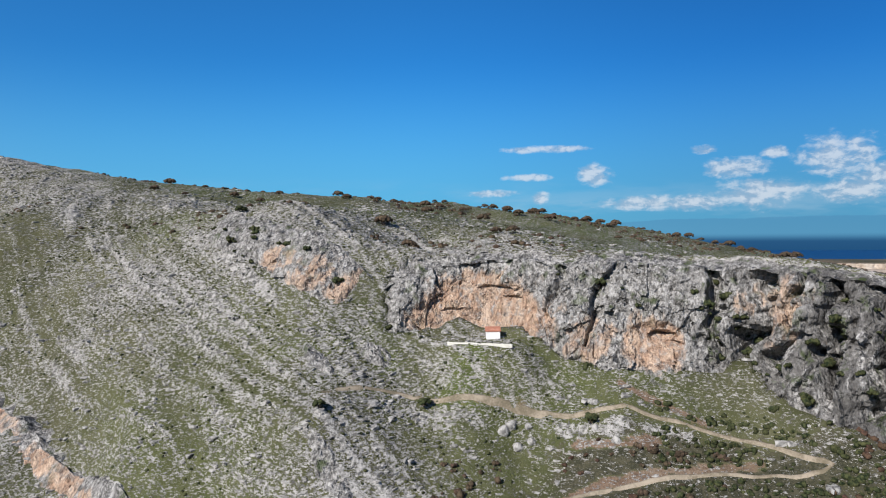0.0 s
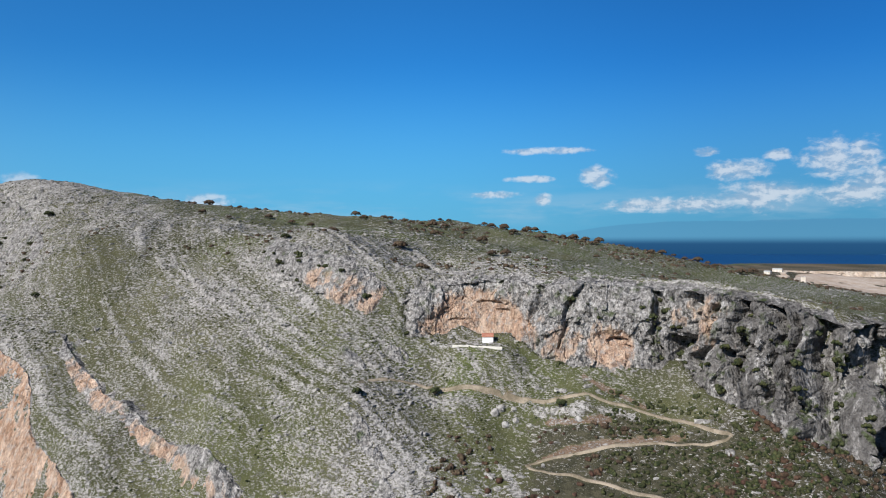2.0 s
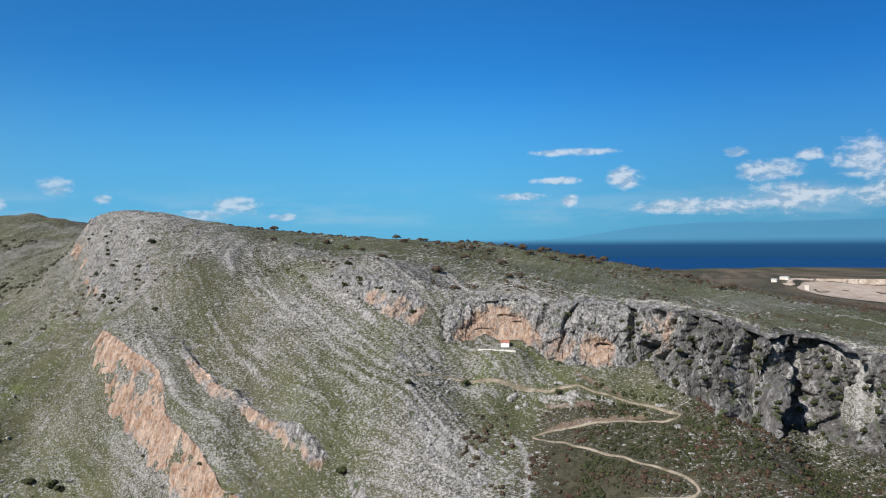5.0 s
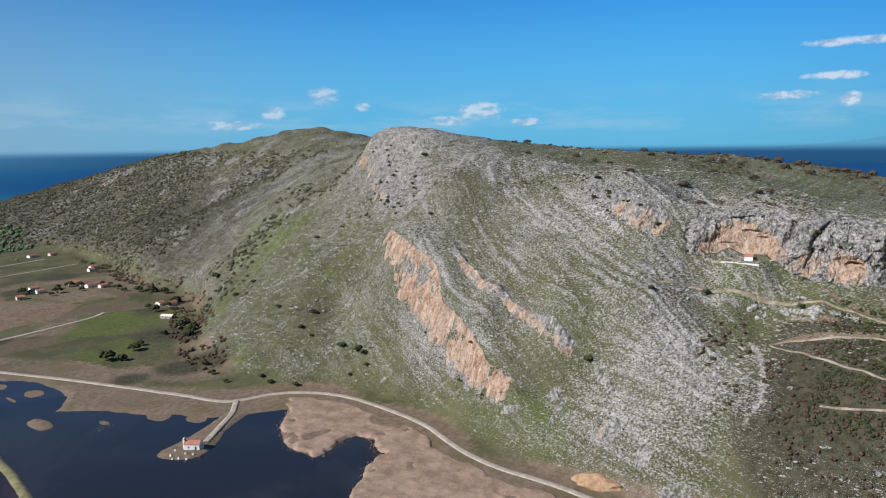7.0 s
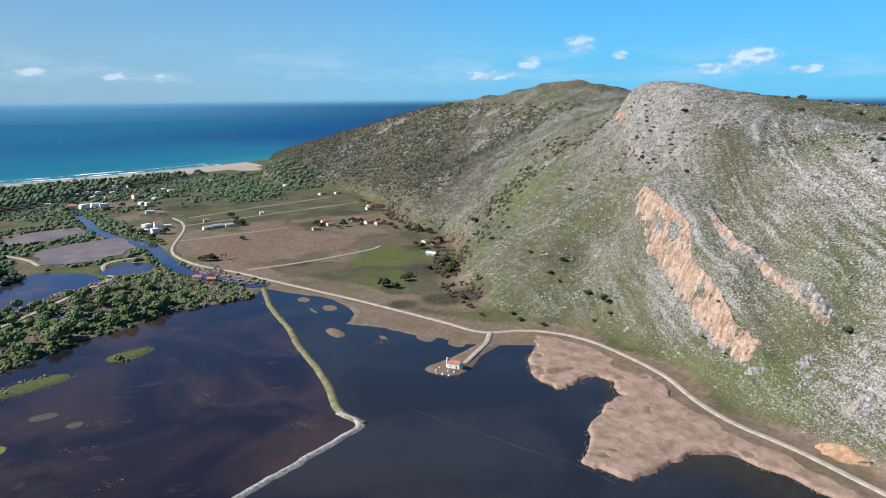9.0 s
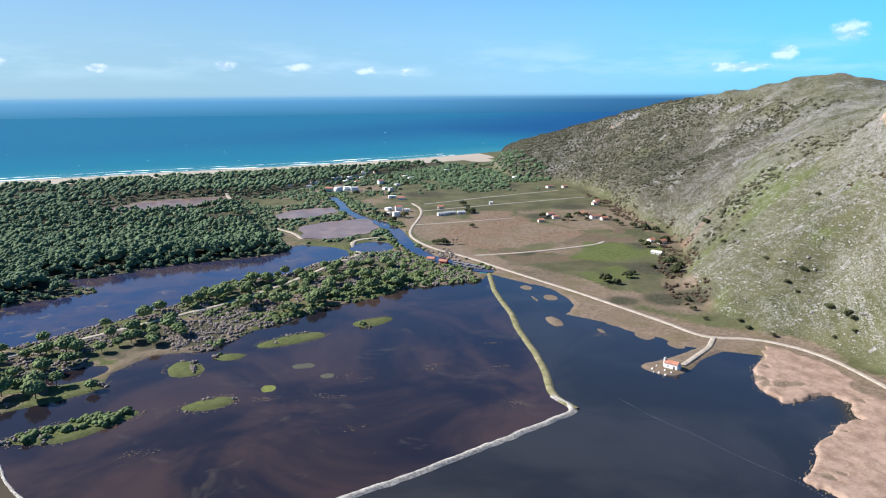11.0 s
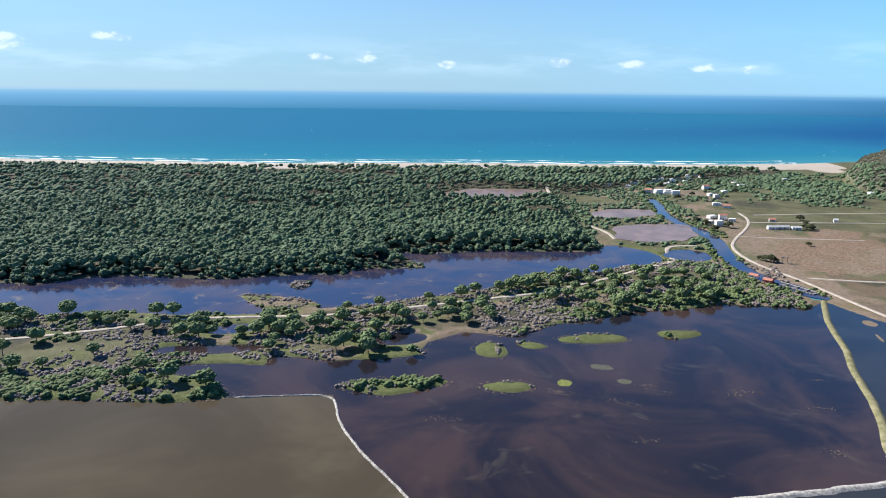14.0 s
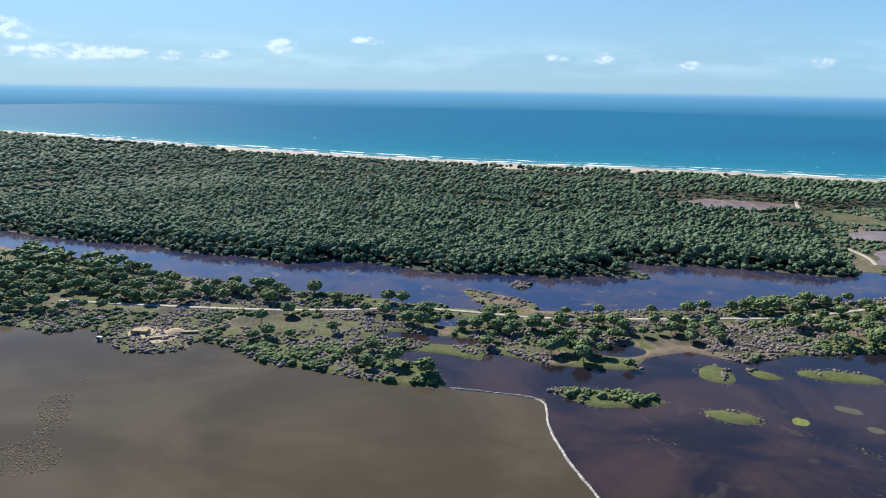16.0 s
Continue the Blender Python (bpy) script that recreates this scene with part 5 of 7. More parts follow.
def cliff(name, foot, head, label, amp, spots=(), alcoves=(), step=0.8, rows=34, swell=1.5, cap=9.0, fit=1.0, mat=None, cut=0.0, rise=0.0, tint=0.72):
    """A rock face between a foot and a head line, ribbed, cracked and hollowed. spots: ochre areas (y, z, half width, half height); alcoves: the same with a depth."""
    n = int(sum(math.hypot(b[0] - a[0], b[1] - a[1]) for a, b in zip(foot[:-1], foot[1:])) / step)
    fine = [np.stack([np.interp(np.linspace(0, 1, n), np.linspace(0, 1, len(q)), q[:, i]) for i in range(3)], 1) for q in (along(foot, 1.0), along(head, 1.0))]
    ft, hd = fine
    hd[:, 2] = hd[:, 2] * (1 - fit) + fit * (height(hd[:, 0], hd[:, 1], whole=True) + 0.3)
    ft[:, 2] = ft[:, 2] * (1 - fit) + fit * (height(ft[:, 0], ft[:, 1], whole=True) - 0.6)
    hd[:, 2] += rise
    mid = (ft + hd) / 2
    d = np.gradient(mid[:, :2], axis=0)
    k = np.ones(9) / 9
    d = np.stack([np.convolve(np.pad(d[:, i], 4, mode="edge"), k, "valid") for i in range(2)], 1)
    d /= np.linalg.norm(d, axis=1)[:, None]
    out = np.stack([d[:, 1], -d[:, 0]], 1)
    out *= np.where(out[:, :1] > 0, -1, 1)
    t = np.linspace(-0.22, 1.0, rows)
    bow = swell * np.sin(np.clip(t, 0, 1) * math.pi) ** 0.6
    p = ft[:, None, :] * (1 - t)[None, :, None] + hd[:, None, :] * t[None, :, None]
    x, y, z = p[..., 0], p[..., 1], p[..., 2]
    # broken blocks parted by sharp clefts at three sizes
    ribs = 0.62 - fbm3(x, y, z * 0.32, 12, 3, 0.5, True)
    chips = 0.62 - fbm3(x + 40, y, z * 0.62, 4.2, 3, 0.55, True)
    knob = facets3(x, y, z * 0.6, 6.5)
    block = facets3(x, y, z * 0.75, 2.4, 3)
    cleft = np.zeros(x.shape)
    wig = (fbm3(x, y, z, 10, 4) - 0.5) * 13
    for y0, deep, wide in ((112, 3.0, 1.3), (100, 3.0, 0.9), (70, 6.0, 1.2), (63, 11.0, 1.7), (55, 7.0, 1.1), (47, 10.0, 1.5), (38, 10.0, 1.5), (32, 8.0, 1.2), (25, 13.0, 2.4), (14, 9.0, 1.8), (4, 10.0, 2.0), (-10, 9.0, 2.0), (-28, 9.0, 2.0), (-50, 9.0, 2.0)):
        cleft -= cut * deep * np.exp(-((y + 0.22 * (z - 85) + wig - y0) / wide) ** 2) * smooth(t, 0.0, 0.25)[None, :]
    yy = y + 0.22 * (z - 85) + 0.5 * wig
    lean = (1 - 0.8 * smooth(t, 0.55, 0.95))[None, :]
    cleft -= cut * 8.5 * (1 - smooth(yy, 27.5, 30.0)) * smooth(yy, 8, 20) * lean
    cleft -= cut * 9.0 * (1 - smooth(yy, 6.0, 9.0)) * smooth(yy, -45, -14) * lean
    south = 1 + 1.5 * (1 - smooth(y, 25, 70)) * (cut > 0)
    push = amp * (1.0 * ribs * south + 0.50 * knob * south + 0.27 * block + 0.5 * chips) + cleft + bow[None, :]
    ragged = (fbm3(x, y, z, 14, 3) - 0.5) * 1.5 * amp * (0.6 + 0.9 * smooth(-y, -60, -10) * (y < 170))
    push = push + ragged
    ochre = np.zeros(x.shape)
    fray = 1.0 if cut else 0.5
    wy, wz = y + (fbm3(x + 90, y, z, 9, 4) - 0.5) * 22 * fray, z + (fbm3(x, y + 70, z, 9, 4) - 0.5) * 16 * fray
    for y0, z0, hy, hz in spots:
        ochre = np.maximum(ochre, tint * np.exp(-(((wy - y0) / hy) ** 2 + ((wz - z0) / hz) ** 2) ** 1.2))
    for y0, z0, hy, hz, depth in alcoves:
        zz = np.where(z > z0, (z - z0 - 0.25 * (y - y0) * (hz / hy)) / hz, (z - z0) / (hz * 1.3))
        r = ((y - y0) / hy) ** 2 + zz ** 2 + (fbm3(x, y, z, 6, 3) - 0.5) * 0.9
        hollow = 1 - smooth(r, 0.35, 1.15)
        push = push * (1 - 0.65 * hollow) - depth * hollow * (0.75 + 0.5 * smooth(z, z0 - hz, z0 + hz * 0.8))
        ochre = np.maximum(ochre, 0.8 * (1 - smooth(r, 0.6, 1.6)))
    edge = np.minimum(1, np.minimum(np.arange(n), np.arange(n)[::-1]) / 10.0)[:, None]
    push = push * edge - 4.0 * (1 - edge)
    P = p.copy()
    P[..., 0] += out[:, :1] * push
    P[..., 1] += out[:, 1:] * push
    P[..., 2] += (fbm3(x, y, z, 2.2, 2) - 0.5) * 0.9
    # the top runs back onto the plateau, broken into low blocks
    backs = []
    for j, s in enumerate((0.12, 0.25, 0.4, 0.55, 0.7, 0.85, 1.0, 1.15)):
        q = hd[:, :2] - out * (cap * s)
        g = height(q[:, 0], q[:, 1], whole=True)
        zq = hd[:, 2] * (1 - min(1, s)) + g * min(1, s) + (fbm(q[:, 0], q[:, 1], 3.5, 3) - 0.5) * 3.0 * (1 - 0.7 * s) - (1.2 if s > 1.1 else 0.0)
        backs.append(np.column_stack([q, zq]))
    P = np.concatenate([P, np.stack(backs, 1)], 1)
    ochre = np.concatenate([ochre, np.zeros((n, 8))], 1)
    CREVICES[name] = (P[:, 8:rows - 2].reshape(-1, 3), (cleft + 4.0 * ribs)[:, 8:rows - 2].ravel(), ochre[:, 8:rows - 2].ravel())
    ob = array_object(name, P.reshape(-1, 3), grid_faces(n, P.shape[1]), mat or MAT_CLIFF, False)
    att = ob.data.attributes.new("ochre", "FLOAT", "POINT")
    att.data.foreach_set("value", ochre.ravel().astype(np.float32))
    return tagged(ob, label, "cliff", kind="structure")


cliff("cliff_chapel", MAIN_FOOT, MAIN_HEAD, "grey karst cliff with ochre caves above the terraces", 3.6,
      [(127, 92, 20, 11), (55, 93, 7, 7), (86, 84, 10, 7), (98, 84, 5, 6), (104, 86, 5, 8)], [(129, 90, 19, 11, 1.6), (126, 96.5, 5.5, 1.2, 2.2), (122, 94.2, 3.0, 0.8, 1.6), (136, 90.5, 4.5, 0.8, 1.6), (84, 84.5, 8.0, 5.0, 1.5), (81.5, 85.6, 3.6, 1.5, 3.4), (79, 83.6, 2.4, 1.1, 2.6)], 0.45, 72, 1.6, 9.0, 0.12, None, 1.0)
cliff("cliff_orange", BAND_FOOT, BAND_HEAD, "orange limestone rock band on the spur", 1.15,
      [(337, 74, 13, 15), (318, 67, 13, 17), (299, 62, 13, 17), (285, 55, 9, 14), (274, 45, 8, 13), (260, 39, 9, 12), (247, 36, 10, 10), (234, 31, 10, 10), (222, 28, 8, 8), (212, 26, 7, 6)], [], 0.7, 40, 0.6, 6.0, 1.0, None, 0.0, 1.2, 2.3)
cliff("cliff_crag", CRAG_FOOT, CRAG_HEAD, "pale crag with pinkish face beside the gully", 1.8, [(190, 105, 8, 5), (176, 101, 9, 7), (166, 97, 5, 6)], [], 0.45, 40, 2.6, 4.0, 0.6, None, 0.0, 1.2, 0.72)
cliff("cliff_ledge", [(352, 287, 79), (343.4, 267, 71), (339, 254.6, 67), (332, 242, 63), (328.6, 232.6, 58), (326, 218, 54), (320, 206, 52), (317, 198, 49), (316.5, 191, 45), (316, 182, 39)], [(357, 289, 83), (351, 275, 77), (346.6, 261.6, 72), (340, 248.6, 66), (335.2, 235.2, 61), (332, 221.8, 58), (326, 205, 56), (323, 195.4, 53), (322.4, 190.4, 48), (321.5, 182, 43)],
      "low pinkish rock ledge down the slope", 0.8, [(q, 41 + 0.34 * (q - 184), 8, 4.5) for q in range(188, 282, 11)], [], 0.5, 22, 0.3, 5.0, 1.0, None, 0.0, 1.2, 0.85)
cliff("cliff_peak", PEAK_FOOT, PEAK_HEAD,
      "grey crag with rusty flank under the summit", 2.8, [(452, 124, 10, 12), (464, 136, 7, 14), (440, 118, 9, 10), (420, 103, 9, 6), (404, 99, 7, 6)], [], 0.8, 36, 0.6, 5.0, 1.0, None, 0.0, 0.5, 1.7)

# ---------------------------------------------------------------- boulders and outcrops on the hill
ROCKS = []
rr = np.random.default_rng(21)
for _ in range(12):
    v0, f0 = ico(0)
    v = v0 * (0.7 + 0.6 * rr.random((len(v0), 1))) * (1.5 + 0.5 * rr.random(), 0.75 + 0.35 * rr.random(), 0.62 + 0.3 * rr.random())
    v[:, 2] = np.minimum(v[:, 2], 0.30 + 0.22 * rr.random() + 0.25 * v[:, 1] * rr.normal())
    ROCKS.append((v, f0))


def cover_at(x, y, channel=COVERS[0][0]):
    """The ground's share of bare rock (or of another cover) at some spots."""
    i, j = np.clip(np.searchsorted(GX, x), 0, len(GX) - 1), np.clip(np.searchsorted(GY, y), 0, len(GY) - 1)
    return channel.reshape(len(GX), len(GY))[i, j]


bx, by = loose(270, 470, 95, 470, 1.08)
bw = cover_at(bx, by) * (0.45 + 0.9 * smooth(fbm(bx + 15, by, 9, 3), 0.35, 0.62)) + 0.5 * cover_at(bx, by, LEDGE)
keep = (bw * 0.85 > 0.08 + RNG.random(len(bx))) & (dist_line(bx, by, HILL_PATH)[0] > 1.6)
bx, by = bx[keep], by[keep]
sx_, sy_ = loose(275, 372, -60, 112, 2.6)
keep = (fbm(sx_, sy_, 22, 3) > 0.57) & (dist_line(sx_, sy_, HILL_PATH)[0] > 1.6)
bx, by = np.append(bx, sx_[keep]), np.append(by, sy_[keep])
tx_, ty_ = loose(372, 560, -60, 300, 3.2)
keep = fbm(tx_ + 33, ty_, 26, 3) + 0.1 * (tx_ < 420) > 0.50
bx, by = np.append(bx, tx_[keep]), np.append(by, ty_[keep])
bz = height(bx, by)
fall = np.arctan2(height(bx, by + 2) - bz, height(bx + 2, by) - bz)
boulders = spread("boulders", ROCKS, bx, by, bz + 0.05, 0.20 + 0.62 * RNG.random(len(bx)) ** 3.0, fall + math.pi / 2 + RNG.normal(0, 0.35, len(bx)), MAT_BOULDER, None, False)
tagged(boulders, "loose grey limestone ledges strewn over the slope", "boulders", kind="stuff")
nx_, ny_ = loose(296, 440, 345, 545, 4.2)
keep = (height(nx_, ny_, True)[3] > 0.6) & (fbm(nx_ + 11, ny_, 22, 3) > 0.46)
nx_, ny_ = nx_[keep], ny_[keep]
flank = spread("flank_boulders", ROCKS, nx_, ny_, height(nx_, ny_) + 0.05, 0.35 + 1.0 * RNG.random(len(nx_)) ** 3.0, RNG.random(len(nx_)) * 6.28, MAT_BOULDER, None, False)
tagged(flank, "pale boulders scattered over the grassy flank", "boulders", kind="stuff")
ox, oy = scatter(272, 420, -60, 420, 24)
keep = (height(ox, oy, True)[3] > 0.5) & (fbm(ox + 70, oy, 45, 3) > 0.47)
ox, oy = ox[keep], oy[keep]
outcrop = spread("outcrops", [joined([(v * (0.8, 0.9, 1.1) * (0.5 + 0.7 * rr.random()) + (rr.normal() * 1.1, rr.normal() * 0.8, rr.random() * 0.2), f) for v, f in ROCKS[:6]]) for _ in range(5)],
                 ox, oy, height(ox, oy) - 0.25, 0.45 + 0.6 * RNG.random(len(ox)), RNG.random(len(ox)) * 6.28, MAT_BOULDER, None, False)
tagged(outcrop, "pale limestone outcrops breaking through the grass", "outcrops", kind="stuff")

def crag(x, y, rx, ry, turn, tall, seed, pink=0.0, step=0.7):
    """A broken hump of bare limestone standing out of the slope."""
    nu, nv = max(8, int(2.5 * rx / step)), max(8, int(2.5 * ry / step))
    u, v = (q.ravel() for q in np.meshgrid(np.linspace(-1.25, 1.25, nu), np.linspace(-1.25, 1.25, nv), indexing="ij"))
    a = math.radians(turn)
    px, py = x + u * rx * math.cos(a) - v * ry * math.sin(a), y + u * rx * math.sin(a) + v * ry * math.cos(a)
    g = height(px, py, whole=True)
    r = np.hypot(u, v) + (fbm(px + seed * 31, py, 0.8 * min(rx, ry) + 1.5, 3) - 0.5) * 0.45
    mask = 1 - smooth(r, 0.45, 0.95)
    block = 0.62 - fbm3(px, py, g + seed * 9, 3.4, 3, 0.55, True)
    z = g - 0.6 + mask * (0.75 + tall * (0.25 + 1.1 * block + 0.5 * (0.55 - cells3(px, py, g, 2.6, seed))))
    f = grid_faces(nu, nv)
    ob = array_object("rock_outcrop", np.stack([px, py, z], 1), f[(mask[f] > 0.02).any(1)], MAT_CLIFF, False)
    att = ob.data.attributes.new("ochre", "FLOAT", "POINT")
    att.data.foreach_set("value", (pink * smooth(fbm(px, py, 5, 3), 0.35, 0.6)).astype(np.float32))
    return tagged(ob, "broken pinkish limestone outcrop on the grassy slope" if pink else "broken grey limestone outcrop on the grassy slope", "outcrop", "outcrops on the hill")


for i, (cx_, cy_, rx_, ry_, tn_, th_, pk_) in enumerate((
        (306, 188, 5, 6, 10, 1.6, 0), (300, 183, 9, 2.2, -12, 1.4, 0), (282, 122, 5, 9, 12, 1.8, 0), (295, 155, 3.5, 9, 15, 1.6, 0.7), (290, 138, 3.5, 6, 10, 2.0, 0.3), (331, 150, 3, 9, -30, 1.8, 0), (322, 141, 3, 7, -30, 1.3, 0),
        (365, 153, 4, 6, 10, 2.2, 0), (312, 166, 2.5, 14, -35, 1.6, 0), (311, 302, 2, 4, 30, 1.2, 0), (296, 206, 1.6, 9, 5, 1.0, 0), (356, 165, 3, 8, -30, 1.8, 0), (318, 120, 4, 6, -20, 1.0, 0))):
    crag(cx_, cy_, rx_, ry_, tn_, th_, i, pk_)
for i, (cx_, cy_, rx_, ry_, th_, pk_) in enumerate(((443, 537, 7, 12, 4, 0.4), (476, 656, 9, 14, 5, 0), (563, 1124, 10, 16, 6, 0.7), (562, 720, 9, 14, 4, 0), (501, 618, 8, 14, 4, 0), (604, 903, 10, 14, 5, 0), (584, 1099, 10, 12, 4, 0), (607, 863, 9, 16, 5, 0), (553, 950, 7, 9, 4, 0),
                                                   (446, 517, 5, 8, 3, 0), (349, 444, 3, 8, 2, 0), (354, 422, 3, 9, 2, 0), (336, 474, 2.5, 9, 1.6, 0), (344, 364, 3, 5, 1.6, 0), (399, 434, 3, 10, 2, 0))):
    crag(cx_, cy_, rx_, ry_, 20 + 37 * i % 50, th_, 20 + i, pk_, 1.0)

# ---------------------------------------------------------------- reed bed
REED_EDGE = [(259, 325), (239, 307), (226, 287), (228, 268), (246, 270), (259, 271), (258, 258), (251, 246), (230, 240), (213, 227), (198, 213), (190, 207), (194, 196), (197, 187), (213, 185), (231, 189), (244, 179), (248, 160), (250, 145), (252, 120),
             (257, 120), (262, 150), (264, 170), (262, 193), (265, 213), (272, 232), (280, 250), (284, 281), (285, 308), (278, 327), (266, 341)]
CX, CY = np.arange(182, 292, 0.9), np.arange(116, 348, 0.9)
cgx, cgy = (q.ravel() for q in np.meshgrid(CX, CY, indexing="ij"))
bed = sdf(cgx, cgy, REED_EDGE) + (fbm(cgx, cgy, 12, 4) - 0.5) * 9
bare = smooth(fbm(cgx + 70, cgy, 16, 3), 0.62, 0.70)
cgz = -0.5 + 1.75 * smooth(bed, 0.0, 2.0) * (1 - 0.5 * bare) + (fbm(cgx, cgy, 3.0, 2) - 0.5) * 0.5 + (RNG.random(len(cgx)) - 0.5) * 0.18
faces = grid_faces(len(CX), len(CY))
carpet = array_object("reed_bed", np.stack([cgx, cgy, cgz], 1), faces[(bed[faces] > -0.8).any(1)], MAT_REED)
tagged(carpet, "tan bed of dry reeds along the lagoon edge", "reeds", kind="stuff")
rx, ry = loose(184, 290, 118, 346, 0.9)
rim = sdf(rx, ry, REED_EDGE) + (fbm(rx, ry, 12, 4) - 0.5) * 9
keep = (rim > -1.5) & (rim < 2.0) & (RNG.random(len(rx)) < 0.3)
rx, ry = rx[keep], ry[keep]
TUFTS = []
for _ in range(5):
    a = np.arange(5) * 2 * math.pi / 5 + rr.random(5)
    base = np.stack([np.cos(a) * 0.8, np.sin(a) * 0.8, np.zeros(5)], 1)
    tip = np.stack([np.cos(a) * 0.75 + rr.normal(0, 0.15, 5), np.sin(a) * 0.75 + rr.normal(0, 0.15, 5), 0.9 + 0.3 * rr.random(5)], 1)
    v = np.vstack([base, tip, [[0, 0, 1.05]]])
    f = [[i, (i + 1) % 5, 5 + (i + 1) % 5] for i in range(5)] + [[i, 5 + (i + 1) % 5, 5 + i] for i in range(5)] + [[5 + i, 5 + (i + 1) % 5, 10] for i in range(5)]
    TUFTS.append((v, np.array(f)))
reeds = spread("reed_fringe", TUFTS, rx, ry, np.full(len(rx), -0.1), 0.2 + 0.3 * RNG.random(len(rx)), RNG.random(len(rx)) * 6.28, MAT_RUSH, 0.55 + 0.5 * fbm(rx, ry, 15, 3))
tagged(reeds, "ragged fringe of dry reeds in the water", "reeds", kind="stuff")


# ---------------------------------------------------------------- trees and shrubs
def empty(name, x, y, z, turn=0.0):
    ob = new(name)
    ob.empty_display_size = 0.5
    ob.matrix_basis = pose(x, y, z, 0, 0, turn)
    return ob


def tri_object(name, vf, mat, parent, label="", smooth_on=True):
    ob = array_object(name, vf[0], vf[1], mat, smooth_on)
    ob.parent = parent
    if label:
        ob["label"] = label
    return ob


def umbrella_pine(seed):
    r = np.random.default_rng(seed)
    h, rad = 5.4 + 2.2 * r.random(), 3.9 + 1.6 * r.random()
    root = empty("umbrella_pine", 0, 0, 0)
    bend = r.normal(0, 0.5, 2)
    trunk = [tube((0, 0, -0.4), (bend[0] * 0.5, bend[1] * 0.5, h * 0.4), 0.32, 0.25), tube((bend[0] * 0.5, bend[1] * 0.5, h * 0.4), (bend[0], bend[1], h * 0.78), 0.25, 0.17)]
    for i in range(7):
        a = i * 0.9 + r.random()
        trunk.append(tube((bend[0] * 0.8, bend[1] * 0.8, h * (0.5 + 0.03 * i)), (bend[0] + math.cos(a) * rad * 0.6, bend[1] + math.sin(a) * rad * 0.6, h * 0.82), 0.12, 0.05, 4))
    tri_object("trunk", joined(trunk), MAT_BARK, root)
    cv, cf = dome_crown(r, rad, 0.58 + 0.2 * r.random(), 1, 44, 0.19, 0.5)
    tri_object("crown", (cv + (bend[0], bend[1], h * 0.74), cf), MAT_PINE_NEAR, root)
    return tagged(root, "umbrella pine with rounded green crown and bare trunk", "pine tree", "pines by the lagoon")


def bush(name, seed, rad, tall, mat, label, category, group, clumps=16, tuft=0.38):
    r = np.random.default_rng(seed)
    root = empty(name, 0, 0, 0)
    stems = [tube((0, 0, -0.3), (math.cos(a) * rad * 0.45, math.sin(a) * rad * 0.45, tall * 0.55), 0.11, 0.05, 5) for a in (0.3, 1.7, 2.9, 4.2, 5.4)]
    tri_object("stem", joined(stems), MAT_BARK, root)
    cv, cf = clump_crown(r, clumps, rad, 0.85, rad * tuft, 0, 0.45)
    tri_object("crown", (cv * (1, 1, 1) + (0, 0, tall * 0.5), cf), mat, root)
    return tagged(root, label, category, group)


def plant(kinds, spots, sizes=(0.8, 1.25), sink=0.0):
    """Copies of a few plants at spots; the first of each kind takes the first spots."""
    spots = [(float(a), float(b)) for a, b in spots]
    zs = height([s[0] for s in spots], [s[1] for s in spots], whole=True)
    for i, ((px, py), pz) in enumerate(zip(spots, zs)):
        k = sizes[0] + (sizes[1] - sizes[0]) * RNG.random()
        m = pose(px, py, float(pz) - sink, 0, 0, float(RNG.random() * 360)) @ Matrix.Scale(k, 4)
        if i < len(kinds):
            kinds[i].matrix_basis = m
        else:
            copy_thing(kinds[i % len(kinds)], m @ Matrix.Scale(1.0 / kinds[i % len(kinds)].scale[0], 4))


ROAD_WEST = [(-470, 262), (-378, 305), (-350, 320), (-321, 336), (-289, 359), (-258, 387), (-216, 402), (-178, 412), (-139, 436), (-59, 491), (-38, 505), (8, 557), (49, 614)]
ZONES = [
    ([(-78, 498), (-40, 478), (0, 462), (40, 492), (100, 520), (112, 548), (60, 612), (20, 596), (-30, 560), (-62, 540)], 10.0, 0.5),
    ([(-330, 372), (-260, 345), (-200, 365), (-120, 400), (-60, 430), (-80, 500), (-130, 455), (-200, 412), (-260, 395)], 12.0, 0.8),
    ([(-640, 335), (-560, 200), (-455, 222), (-400, 300), (-330, 350), (-330, 384), (-400, 356), (-480, 345)], 10.5, 0.8),
    ([(-330, 268), (-240, 272), (-172, 290), (-185, 300), (-240, 310), (-330, 330)], 12.0, 0.35),
    ([(-190, 346), (-140, 348), (-95, 366), (-95, 392), (-130, 402), (-190, 372)], 11.0, 0.5),
]
pine_spots = []
for poly, stp, share in ZONES:
    px, py = scatter(min(q[0] for q in poly), max(q[0] for q in poly), min(q[1] for q in poly), max(q[1] for q in poly), stp)
    ok = inside(px, py, poly) & (wetness(px, py) < -2) & (dist_line(px, py, ROAD_WEST)[0] > 5) & (RNG.random(len(px)) < share)
    pine_spots += list(zip(px[ok], py[ok]))
pine_spots.sort(key=lambda q: math.hypot(*q))
plant([umbrella_pine(40 + i) for i in range(6)], pine_spots[:285], (0.7, 1.2))
fpx, fpy = np.array(pine_spots[285:]).T
FAR_UMBRELLA = [joined([(v + (0, 0, 1.35), f), tube((0, 0, -0.1), (0.1, 0.05, 1.4), 0.05, 0.03)]) for v, f in (dome_crown(rr, 1.0, 0.6, 1, 6) for _ in range(4))]
